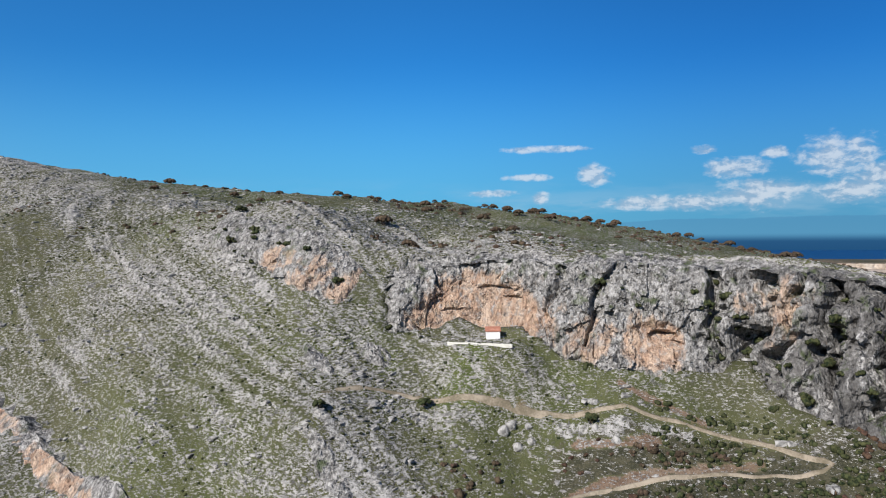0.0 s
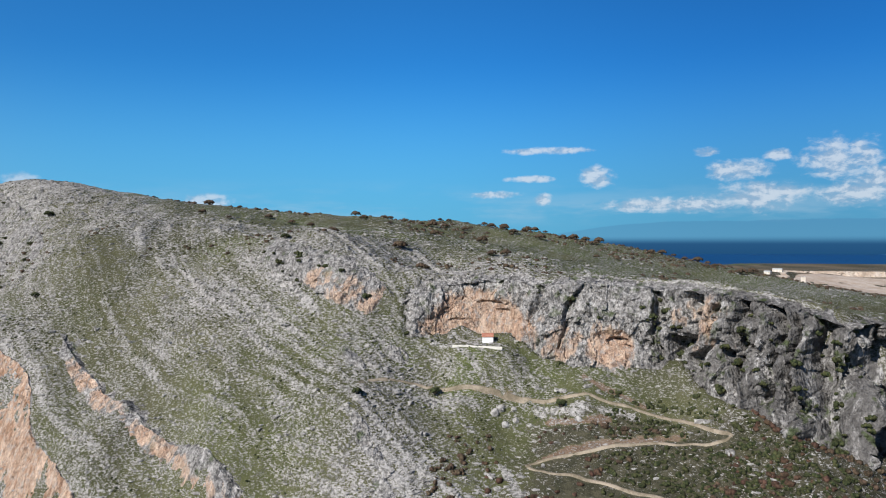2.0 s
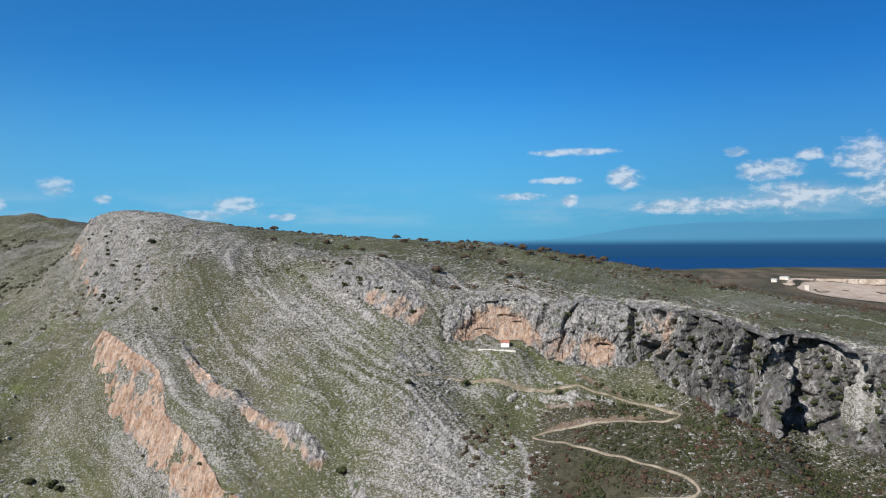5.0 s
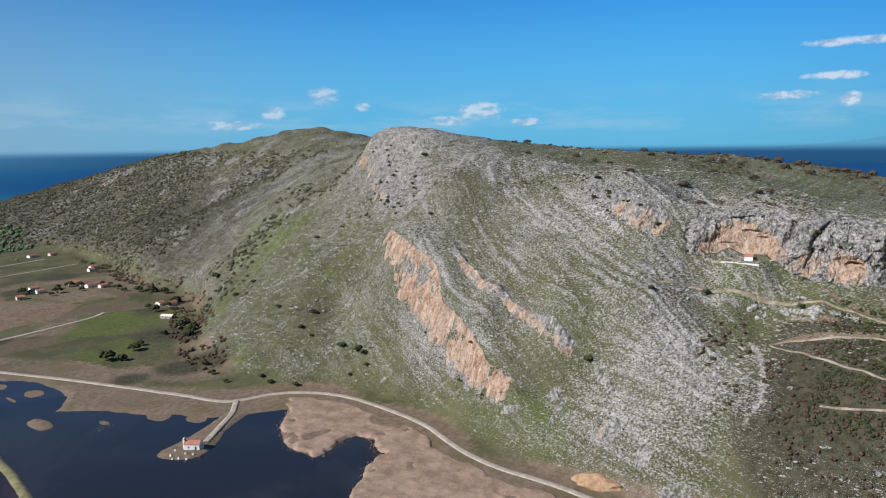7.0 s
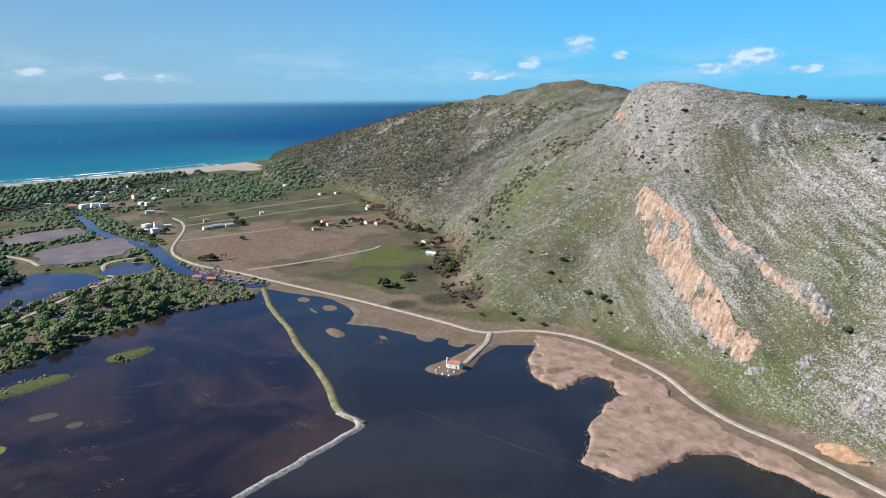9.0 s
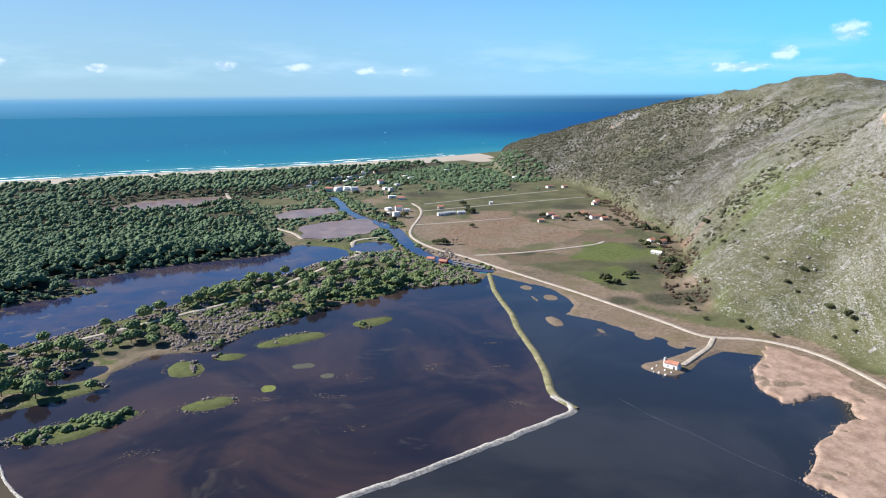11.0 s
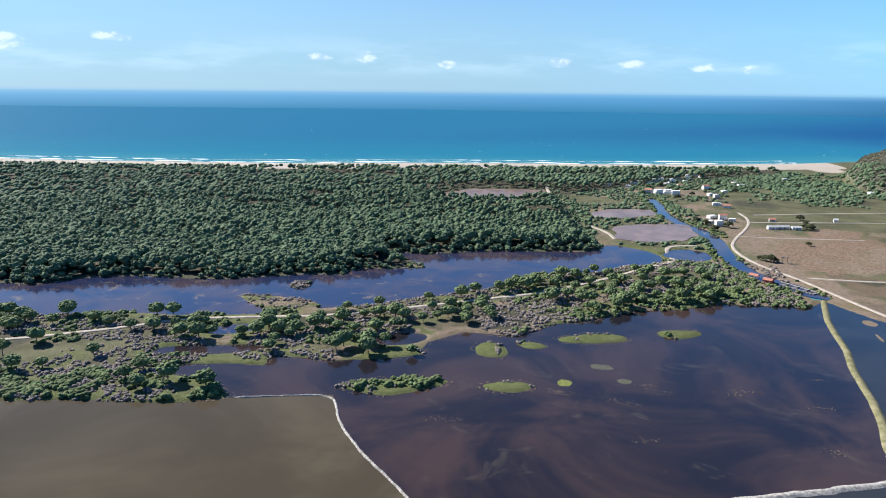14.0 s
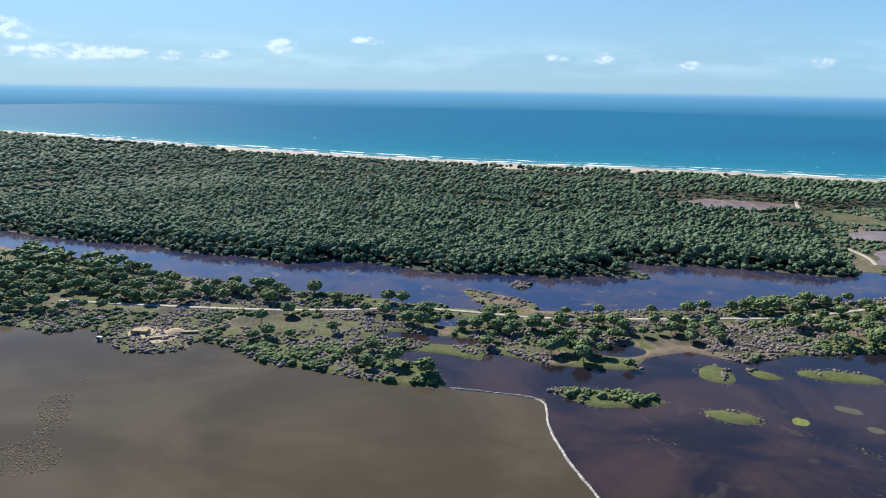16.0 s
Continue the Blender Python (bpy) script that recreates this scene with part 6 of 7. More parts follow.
tagged(spread("far_pines", FAR_UMBRELLA, fpx, fpy, height(fpx, fpy), 3.6 + 2.0 * RNG.random(len(fpx)), RNG.random(len(fpx)) * 6.28, MAT_PINE_NEAR), "grove of umbrella pines at the end of the spit", "pine grove", kind="stuff")

# dark shrubs rooted in the clefts of the cliffs
for name, count in (("cliff_chapel", 230), ("cliff_crag", 14), ("cliff_peak", 22), ("cliff_orange", 6)):
    cp, cd, co = CREVICES[name]
    want = np.exp(-np.clip(cd + 3.0, 0, 9) * 0.55) * (co < 0.3) * (0.25 + (cp[:, 1] < 75))
    pick = RNG.choice(len(cp), count, False, want / want.sum())
    q = cp[pick]
    tagged(spread(name.replace("cliff", "shrubs_on"), [clump_crown(rr, 6, 0.8, 0.9, 0.5, 0, 0.5) for _ in range(4)], q[:, 0] - 0.5, q[:, 1], q[:, 2], 0.5 + 1.2 * RNG.random(count) ** 1.5, RNG.random(count) * 6.28, MAT_SHRUB),
           "dark shrubs rooted in clefts of the cliff", "shrubs", kind="stuff")

# low evergreen thickets and leafless tamarisk on the spit, too many to count
LOW = [clump_crown(rr, 4, 0.8, 0.8, 0.6, 0, 0.4) for _ in range(5)]


TINY = [(ico(0)[0] * (1, 1, 0.7) * (0.8 + 0.4 * rr.random((12, 1))), ico(0)[1]) for _ in range(4)]
FAR_LOW = [clump_crown(rr, 2, 0.55, 0.8, 0.75, 0, 0.3) for _ in range(6)]


def thicket(name, x0, x1, y0, y1, stp, test, size, mat, label, category, kinds=LOW):
    tx, ty = loose(x0, x1, y0, y1, stp)
    ok = test(tx, ty)
    tx, ty = tx[ok], ty[ok]
    s = size[0] + (size[1] - size[0]) * RNG.random(len(tx))
    ob = spread(name, kinds, tx, ty, height(tx, ty) + s * 0.1, s, RNG.random(len(tx)) * 6.28, mat)
    return tagged(ob, label, category, kind="stuff")


def spit(x, y):
    return (wetness(x, y) < -1.2) & (dist_line(x, y, ROAD_WEST)[0] > 4.0) & (forest_mask(x, y) < 0) & (y < 1000)


def bare_isles(x, y):
    """Off the small grassy islands, but for a few bushes."""
    return (np.max([sdf(x, y, q) for q in ISLANDS[1:6]], axis=0) < -2) | (fbm(x + 7, y, 9, 2) > 0.62)


def off_roads(x, y):
    ok = np.ones(len(x), bool)
    for ln, wd in PLAIN_ROADS:
        ok &= dist_line(x, y, ln)[0] > wd / 2 + 3
    for f in FLATS:
        ok &= sdf(x, y, f) < -3
    return ok


ISLE_B = ISLANDS[0]
qx, qy = loose(-420, 130, 210, 560, 1.1)
qw = wetness(qx, qy)
ok = (qw > -2.2) & (qw < 0.9) & (fbm(qx, qy, 18, 3) > 0.42)
tagged(spread("shore_fringe", TUFTS, qx[ok], qy[ok], np.full(ok.sum(), -0.15), 0.18 + 0.34 * RNG.random(ok.sum()) ** 2, RNG.random(ok.sum()) * 6.28, MAT_RUSH, np.full(ok.sum(), 0.6)), "brown rim of dead rushes along the shore", "rushes", kind="stuff")
thicket("tamarisk_scrub", -640, 150, 190, 640, 2.0, lambda x, y: spit(x, y) & (fbm(x, y, 45, 3) > 0.42) & (fbm(x + 60, y, 7, 2) > 0.40) & bare_isles(x, y), (0.5, 1.5), MAT_TWIG, "greyish mauve leafless tamarisk scrub", "scrub", FAR_LOW)
thicket("evergreen_thicket", -640, 150, 190, 640, 4.2, lambda x, y: spit(x, y) & (fbm(x + 200, y, 38, 3) > 0.545) & bare_isles(x, y), (1.0, 2.6), MAT_THICKET, "rounded green thickets on the marshy spit", "thicket")
thicket("island_thicket", -132, -66, 302, 342, 2.9, lambda x, y: (sdf(x, y, ISLE_B) > 3.0) & (y > 318 + (x + 100) * 0.35 - 3), (1.5, 2.6), MAT_THICKET, "dense green bushes on the low island", "thicket")
thicket("shore_thicket", -300, -176, 258, 300, 3.0, lambda x, y: (wetness(x, y) < -4) & (fbm(x, y + 80, 25, 2) > 0.42), (1.5, 2.9), MAT_THICKET, "dense dark green bushes beside the muddy lagoon", "thicket")
thicket("pine_plantation", 30, 118, 492, 560, 4.6, lambda x, y: (wetness(x, y) < -5) & (y < 520 + (x - 30) * 0.4) & (y > 494 + (x - 30) * 0.22), (1.9, 3.2), MAT_THICKET, "young green pines planted near the sluice", "thicket")
thicket("marsh_scrub", -120, 380, 600, 1380, 6.4, lambda x, y: (forest_mask(x, y) < 0) & (wetness(x, y) < -3) & (seaward(x, y) < -100) & ((fbm(x, y, 60, 3) > 0.46 - 0.12 * smooth(y, 1080, 1180)) & ((x < 118) | (y > 1000)) & (dist_line(x, y, LAKE_ROAD)[0] > 8)) & off_roads(x, y), (1.3, 3.6), MAT_NEEDLE,
        "dark green scrub between canal and village", "scrub", FAR_LOW)
thicket("canal_scrub", 40, 190, 545, 1030, 3.6, lambda x, y: (dist_line(x, y, CANAL)[0] > 7) & (dist_line(x, y, CANAL)[0] < 17) & (wetness(x, y) < -1) & (fbm(x, y + 50, 22, 3) > 0.46) & (dist_line(x, y, LAKE_ROAD)[0] > 5) & off_roads(x, y), (0.8, 2.6), MAT_THICKET, "green scrub along the banks of the canal", "scrub", FAR_LOW)
thicket("hill_scrub", 330, 760, 470, 1500, 4.3, lambda x, y: (height(x, y, True)[3] > 0.5) & (fbm(x, y, 70, 3) + (y - 800) / 1500 > 0.52 - 0.15 * RNG.random(len(x))) & (height(x, y) < 135), (0.7, 2.3), MAT_MAQUIS, "dark green scrub on the far hillside", "scrub", TINY)
thicket("plateau_scrub", 400, 900, -250, 480, 6.2, lambda x, y: (height(x, y, True)[3] > 0.5) & (fbm(x + 20, y, 60, 3) + smooth(x, 500, 660) * 0.34 > 0.62), (0.5, 1.5), MAT_OAK, "low dark scrub on the stony plateau", "scrub", TINY)
thicket("slope_scrub", 275, 366, -120, 130, 2.5, lambda x, y: (height(x, y, True)[3] > 0.4) & (fbm(x, y + 40, 24, 3) > 0.43) & (dist_line(x, y, HILL_PATH)[0] > 1.8) & (x < 358 - smooth(-y, -20, 40) * 20), (0.35, 1.25), MAT_OAK, "brown and olive scrub below the cliffs", "scrub", FAR_LOW)
thicket("foot_scrub", 306, 370, -40, 84, 1.45, lambda x, y: (height(x, y, True)[3] > 0.4) & (fbm(x, y + 140, 12, 3) > 0.36) & (dist_line(x, y, HILL_PATH)[0] > 1.8) & (x < np.interp(y, FOOT_Y, [q[0] for q in MAIN_FOOT][::-1]) - 1.0), (0.35, 1.0), MAT_SHRUB, "dark green scrub crowding the foot of the cliff", "scrub", FAR_LOW)
thicket("hedge_scrub", 250, 430, 420, 960, 3.4, lambda x, y: (dist_line(x, y, HILL_FOOT)[0] < 4 + 26 * fbm(x, y, 40, 3) ** 2) & (fbm(x + 40, y, 15, 3) > 0.46) & off_roads(x, y) & (dist_line(x, y, LAKE_ROAD)[0] > 5), (0.6, 2.0), MAT_OAK, "dark brown scrub along the foot of the hill", "scrub", FAR_LOW)
thicket("rusty_bushes", 300, 362, 0, 118, 3.4, lambda x, y: (height(x, y, True)[3] > 0.4) & (fbm(x + 90, y, 16, 3) > 0.57) & (dist_line(x, y, HILL_PATH)[0] > 2.0), (0.5, 1.3), MAT_RUST, "rusty brown bushes among the dark scrub below the track", "bushes", FAR_LOW)
thicket("hill_tufts", 278, 470, 105, 470, 3.3, lambda x, y: (height(x, y, True)[3] > 0.6) & (fbm(x + 31, y, 20, 3) > 0.44), (0.22, 0.55), MAT_SHRUB, "tiny dark green cushions between the rocks", "scrub", TINY)
thicket("village_trees", 60, 440, 1090, 1400, 8.5, lambda x, y: (forest_mask(x, y) < 0) & (wetness(x, y) < -3) & (seaward(x, y) < -102) & (fbm(x, y + 300, 40, 3) + 0.12 * smooth(y, 1120, 1220) > 0.5) & off_roads(x, y), (2.4, 4.8), MAT_NEEDLE, "dark green trees round the village houses", "trees", LOW)
PLATEAU = [(482, 258), (477, 244), (437, 212), (487, 275), (506, 262), (512, 213), (396, 155), (476, 175), (480, 152), (436, 137), (437, 131), (547, 134), (508, 99), (517, 89), (402, 56), (568, 43), (573, 38), (554, 26), (461, 299), (457, 280), (421, 173),
           (549, 192), (551, 180), (559, 152), (584, 73), (600, 216), (590, 208), (612, 196), (575, 226), (560, 236), (548, 250), (537, 290), (525, 318), (516, 334), (600, 180), (606, 168), (596, 150), (604, 140), (590, 120), (598, 105), (592, 90), (600, 60)]
crest_u = RNG.random(26)
PLATEAU += list(zip(540 + 55 * np.sin(crest_u * 2.2) + RNG.normal(0, 12, 26), 250 - 225 * crest_u + RNG.normal(0, 8, 26)))
plant([bush("oak_tree", 70 + i, 2.1, 2.4, MAT_OAK, "small brown oak on the stony plateau", "oak tree", "oaks on the plateau", 40, 0.26) for i in range(4)], PLATEAU, (0.55, 1.4))
CLIFF_BUSH = [(386, 106), (386, 98), (390, 92), (376, 169), (398, 214), (386, 200), (382, 188), (340, 157), (359, 138), (363, 98), (424, 395), (407, 386), (424, 408), (401, 370), (417, 367), (433, 372), (372, 316), (313, 241), (320, 178)]
FOOT_BUSH = [(315, 343), (316, 329), (332, 386), (397, 453), (281, 376), (279, 365), (285, 349), (315, 340), (317, 328), (316, 323), (313, 318), (307, 326), (268, 408), (276, 428), (264, 388), (319, 383), (333, 384), (325, 413), (317, 371), (348, 495), (360, 488), (402, 692), (348, 590), (356, 542)]
plant([bush("shrub", 90 + i, 1.5, 2.2, MAT_SHRUB, "dark evergreen shrub growing on bare rock", "shrub", "shrubs on the hill", 14) for i in range(4)], CLIFF_BUSH + FOOT_BUSH, (0.8, 1.4))
FIELD_TREE = [(313, 505), (318, 526), (308, 500), (322, 515), (274, 506), (248, 482), (243, 490), (265, 497), (336, 597), (339, 612), (371, 555), (370, 744), (364, 704), (202, 736), (372, 690), (378, 676), (382, 660), (366, 720), (230, 860), (230, 885), (300, 520), (328, 536)]
plant([bush("field_tree", 120 + i, 3.2, 5.0, MAT_SHRUB, "dark leafy tree standing in the fields", "tree", "trees in the fields", 22) for i in range(3)], FIELD_TREE, (0.7, 1.4))

# ---------------------------------------------------------------- buildings
MAT_WHITE = simple("white_limewash", (0.72, 0.71, 0.68), (0.82, 0.81, 0.79), 0.8, 0.85, 0.3, 0.02)
MAT_CREAM = simple("cream_plaster", (0.58, 0.52, 0.43), (0.70, 0.64, 0.55), 0.6, 0.9, 0.3, 0.02)
MAT_TILE = simple("red_roof_tiles", (0.28, 0.115, 0.075), (0.43, 0.20, 0.135), 0.9, 0.85, 0.7, 0.06)
MAT_REDWALL = simple("red_painted_wall", (0.42, 0.06, 0.045), (0.52, 0.10, 0.07), 0.7, 0.8, 0.3, 0.02)
MAT_GREYROOF = simple("grey_sheet_roof", (0.30, 0.31, 0.31), (0.48, 0.49, 0.48), 0.7, 0.6, 0.3, 0.02)
MAT_DOOR = simple("dark_wood_door", (0.05, 0.04, 0.035), (0.09, 0.07, 0.055), 2.0, 0.6, 0.2, 0.01)
MAT_GLASS, _t, _b = material("window_glass")
finish(_t, _b, (0.03, 0.035, 0.04), 0.06, None, 0, 0, 0.5)
MAT_STONE = simple("pale_wall_stone", (0.50, 0.48, 0.42), (0.66, 0.64, 0.58), 1.2, 0.95, 0.6, 0.06)
MAT_EARTH = simple("sandy_earth", (0.24, 0.185, 0.115), (0.38, 0.30, 0.20), 0.4, 0.95, 0.5, 0.06, 0.1)
MAT_PLANK = simple("weathered_planks", (0.20, 0.19, 0.17), (0.34, 0.32, 0.29), 1.5, 0.9, 0.5, 0.03)
MAT_QUARRY = simple("cut_quarry_stone", (0.34, 0.26, 0.19), (0.47, 0.40, 0.33), 0.06, 0.95, 0.8, 0.6)
MAT_ALGAE = simple("floating_algae", (0.080, 0.098, 0.018), (0.150, 0.165, 0.038), 0.5, 0.8, 0.3, 0.03)
MAT_SHALLOW = simple("shallow_weed", (0.046, 0.046, 0.032), (0.078, 0.078, 0.048), 0.3, 0.6, 0.3, 0.03)


def box(x0, x1, y0, y1, z0, z1):
    v = np.array([(a, b, c) for c in (z0, z1) for b in (y0, y1) for a in (x0, x1)], float)
    return v, [(0, 2, 3, 1), (4, 5, 7, 6), (0, 1, 5, 4), (1, 3, 7, 5), (3, 2, 6, 7), (2, 0, 4, 6)]


def boxes(name, items, mat, parent, label=""):
    vs, fs, base = [], [], 0
    for v, f in items:
        vs.append(v)
        fs += [tuple(i + base for i in q) for q in f]
        base += len(v)
    return mesh_object(name, np.concatenate(vs), fs, mat, parent, label, True)


def gable_wall(root, L, W, H, R, mat):
    """Walls with gables at the ends of x; R is the roof's rise."""
    a, b = L / 2, W / 2
    v = [(-a, -b, -1), (a, -b, -1), (a, b, -1), (-a, b, -1), (-a, -b, H), (a, -b, H), (a, b, H), (-a, b, H), (-a, 0, H + R), (a, 0, H + R)]
    f = [(0, 1, 5, 4), (1, 2, 6, 9, 5), (2, 3, 7, 6), (3, 0, 4, 8, 7), (4, 5, 9, 8), (6, 7, 8, 9)]
    return mesh_object("wall", v, f, mat, root, "", True)


def gable_roof(root, L, W, H, R, mat, over=0.35, thick=0.18):
    a, b = L / 2 + over, W / 2 + over
    drop = over * R / (W / 2)
    prof = [(-b, H - drop + 0.04), (0, H + R + 0.04), (b, H - drop + 0.04), (b, H - drop + thick + 0.04), (0, H + R + thick * 1.3 + 0.04), (-b, H - drop + thick + 0.04)]
    v = [(s * a, y, z) for s in (-1, 1) for y, z in prof]
    f = [(0, 1, 7, 6), (1, 2, 8, 7), (2, 3, 9, 8), (3, 4, 10, 9), (4, 5, 11, 10), (5, 0, 6, 11), (0, 5, 4, 1), (1, 4, 3, 2), (6, 7, 10, 11), (7, 8, 9, 10)]
    return mesh_object("roof", v, f, mat, root, "", True)


def openings(root, L, W, H, doors=(0.0,), windows=(-0.3, 0.3), side=-1):
    y = side * W / 2
    for u in doors:
        boxes("door", [box(u * L - 0.5, u * L + 0.5, y - 0.06, y + 0.06, 0.0, 2.05)], MAT_DOOR, root)
    for u in windows:
        win = boxes("window", [box(u * L - 0.55, u * L + 0.55, y - 0.05, y + 0.05, 0.95, 2.05)], MAT_WHITE, root)
        boxes("pane", [box(u * L - 0.45, u * L - 0.03, y - 0.08, y + 0.08, 1.05, 1.95), box(u * L + 0.03, u * L + 0.45, y - 0.08, y + 0.08, 1.05, 1.95)], MAT_GLASS, win)


def at_ground(x, y):
    return float(height([x], [y], whole=True)[0])


def house(name, x, y, L, W, H, turn, wall, roof, label, category="house", group="", flat=False, rise=None, floors=1):
    root = empty(name, x, y, at_ground(x, y), turn)
    if flat:
        boxes("wall", [box(-L / 2, L / 2, -W / 2, W / 2, -1, H)], wall, root)
        boxes("roof", [box(-L / 2 - 0.2, L / 2 + 0.2, -W / 2 - 0.2, W / 2 + 0.2, H + 0.01, H + 0.25), box(-L / 2 - 0.2, L / 2 + 0.2, -W / 2 - 0.2, -W / 2 + 0.05, H + 0.25, H + 0.6)], roof, root)
    else:
        r = rise or W * 0.22
        gable_wall(root, L, W, H, r, wall)
        gable_roof(root, L, W, H, r, roof)
    for s in (-1, 1):
        openings(root, L, W, H, (0.0,) if s < 0 else (), (-0.33, 0.33) if s < 0 else (-0.3, 0.0, 0.3), s)
    return tagged(root, label, category, group)


# the chapel on the islet
ch = empty("lagoon_chapel", 200, 320, at_ground(200, 320) - 0.05, -52)
gable_wall(ch, 9.0, 5.2, 3.4, 1.5, MAT_WHITE)
gable_roof(ch, 9.0, 5.2, 3.4, 1.5, MAT_TILE, 0.3)
openings(ch, 9.0, 5.2, 3.4, (0.25,), (-0.2,), -1)
openings(ch, 9.0, 5.2, 3.4, (), (-0.25, 0.2), 1)
mesh_object("apse", [(4.5 + 1.5 * math.cos(a), 1.6 * math.sin(a), z) for z in (-1.0, 2.6) for a in np.linspace(-1.57, 1.57, 9)] + [(4.5, 0, 3.5)],
            [(i, i + 1, i + 10, i + 9) for i in range(8)] + [(i + 9, i + 10, 18) for i in range(8)], MAT_WHITE, ch)
bell = boxes("belfry", [box(-5.6, -4.55, -1.3, -0.7, -1, 5.4), box(-5.6, -4.55, 0.7, 1.3, -1, 5.4), box(-5.6, -4.55, -1.35, 1.35, 5.4, 5.9), box(-5.45, -4.7, -0.7, 0.7, -1, 3.6)], MAT_WHITE, ch, "white belfry wall")
mesh_object("cap", [(-5.7, -1.4, 5.9), (-4.45, -1.4, 5.9), (-4.45, 1.4, 5.9), (-5.7, 1.4, 5.9), (-5.1, 0, 6.8)], [(0, 1, 4), (1, 2, 4), (2, 3, 4), (3, 0, 4), (3, 2, 1, 0)], MAT_WHITE, bell)
ch.matrix_basis = ch.matrix_basis @ Matrix.Scale(0.8, 4)
tagged(ch, "small white chapel with red tiled roof on an islet", "chapel")
post = empty("white_marker", 190, 316, at_ground(190, 316))
boxes("stone", [box(-0.25, 0.25, -0.25, 0.25, -0.4, 0.7), box(-0.4, 0.4, -0.4, 0.4, -0.5, 0.15)], MAT_WHITE, post)
tagged(post, "low white stone marker in the grass", "marker", "markers beside the chapel")
for px, py in ((192, 313), (194, 317), (189, 321), (196, 314), (193, 324), (188, 318), (203, 327)):
    copy_thing(post, pose(px, py, at_ground(px, py), 0, 0, px * 31))

# the chapel under the cliff, and the wall of its terrace
ch2 = empty("cliff_chapel_house", 378.0, 125.0, at_ground(376, 125), -74)
ch2.matrix_basis = ch2.matrix_basis @ Matrix.Scale(0.8, 4)
gable_wall(ch2, 4.6, 3.8, 2.7, 1.1, MAT_WHITE)
gable_roof(ch2, 4.6, 3.8, 2.7, 1.1, MAT_TILE, 0.25)
openings(ch2, 4.6, 3.8, 2.7, (0.1,), (-0.25,), 1)
tagged(ch2, "small white chapel with red roof under the cave", "chapel")
wy = np.linspace(118.0, 135, 24)
rows = [np.column_stack([np.full(24, 369.3 + dx), wy, 84.3 + dz + (fbm(wy, wy, 3, 2) - 0.5) * 0.2]) for dx, dz in ((-0.35, -0.9), (-0.3, -0.1), (-0.25, 0.0), (0.25, 0.0), (0.3, -1.0))]
wall = array_object("terrace_wall", np.stack(rows, 1).reshape(-1, 3), grid_faces(24, 5, True), MAT_STONE, False)
tagged(wall, "long white retaining wall below the cliff chapel", "wall")

blk = empty("boulder", 362, 117, at_ground(362, 117) - 0.4)
bv, bf = ico(1)
tri_object("rock", (bv * (1.5, 1.2, 1.3) * (0.85 + 0.3 * np.random.default_rng(4).random((len(bv), 1))), bf), MAT_BOULDER, blk, "", False)
tagged(blk, "large pale limestone boulder below the track", "boulder", "fallen boulders")
for i, (px, py) in enumerate(((363, 113), (361, 112), (359.5, 115), (360.5, 118.5), (362, 97), (358, 92))):
    copy_thing(blk, pose(px, py, at_ground(px, py) - 0.3, 10 * i, 7 * i, 53 * i) @ Matrix.Scale(0.7 + 0.13 * (i % 4), 4))

ov, of = ico(3)
ov = ov * (1 + 0.9 * (fbm3(ov[:, 0] * 3 + 9, ov[:, 1] * 3, ov[:, 2] * 3, 1.6, 4) - 0.5)[:, None]) * (4.2, 12.0, 4.6)
knoll = array_object("orange_knoll", ov, of, MAT_ORANGE, False)
knoll.matrix_basis = pose(281, 153, at_ground(281, 153) - 1.0, 0, 14, 12)
tagged(knoll, "weathered orange rock knoll beside the lake road", "rock")

# the sluice and its houses
house("red_house", 134, 583, 7, 5, 2.8, -35, MAT_REDWALL, MAT_TILE, "red house with tiled roof beside the sluice")
house("keeper_house", 126, 597, 7, 4.8, 2.8, -35, MAT_WHITE, MAT_TILE, "white house with pinkish roof by the canal")
trap = empty("fish_trap", 152, 572, 0.0, -52)
for k in range(4):
    u = -13.5 + 9 * k
    boxes("walkway", [box(u - 4, u + 4, -4.2, -3.2, 0.15, 0.55), box(u - 4, u + 4, 3.2, 4.2, 0.15, 0.55)], MAT_PLANK, trap)
    boxes("gate", [box(u + 4.1, u + 4.9, -4.2, 4.2, 0.12, 0.8)], MAT_PLANK, trap)
    for d in (-3, 0, 3):
        for s in (-4.4, 4.4):
            boxes("pile", [box(u + d - 0.15, u + d + 0.15, s - 0.15, s + 0.15, -1.8, 1.3)], MAT_BARK, trap)
tagged(trap, "weathered plank fish trap across the canal", "fish trap")

VILLAGE = [(68, 1065), (82, 1069), (96, 1073), (106, 1064), (86, 1197), (102, 1171), (120, 1159), (159, 1312), (143, 1252), (126, 1248), (210, 1215), (216, 1190), (141, 865), (150, 856), (130, 874), (122, 837), (131, 823), (150, 976), (160, 958), (154, 1068), (158, 1040),
           (50, 1165), (41, 1125), (11, 1140), (156, 1134), (303, 1289), (60, 1190), (74, 1176), (112, 1205), (134, 1216), (168, 1290), (148, 1300), (96, 1215), (178, 1105), (392, 1150)]
for i, (px, py) in enumerate(VILLAGE):
    big = i in (0, 1, 2, 3, 7)
    house("village_house", px, py, 11 if big else 7 + 4 * ((i * 37) % 10) / 10, 8 if big else 6.0, 5.6 if (big or i % 4 == 0) else 3.0, (i * 47) % 60 - 20, MAT_WHITE if i % 5 else MAT_CREAM, MAT_WHITE if i % 6 else MAT_TILE,
          "white flat-roofed village house among trees" if i % 6 else "white village house with red tiled roof", "house", "houses of the village", flat=bool(i % 6))
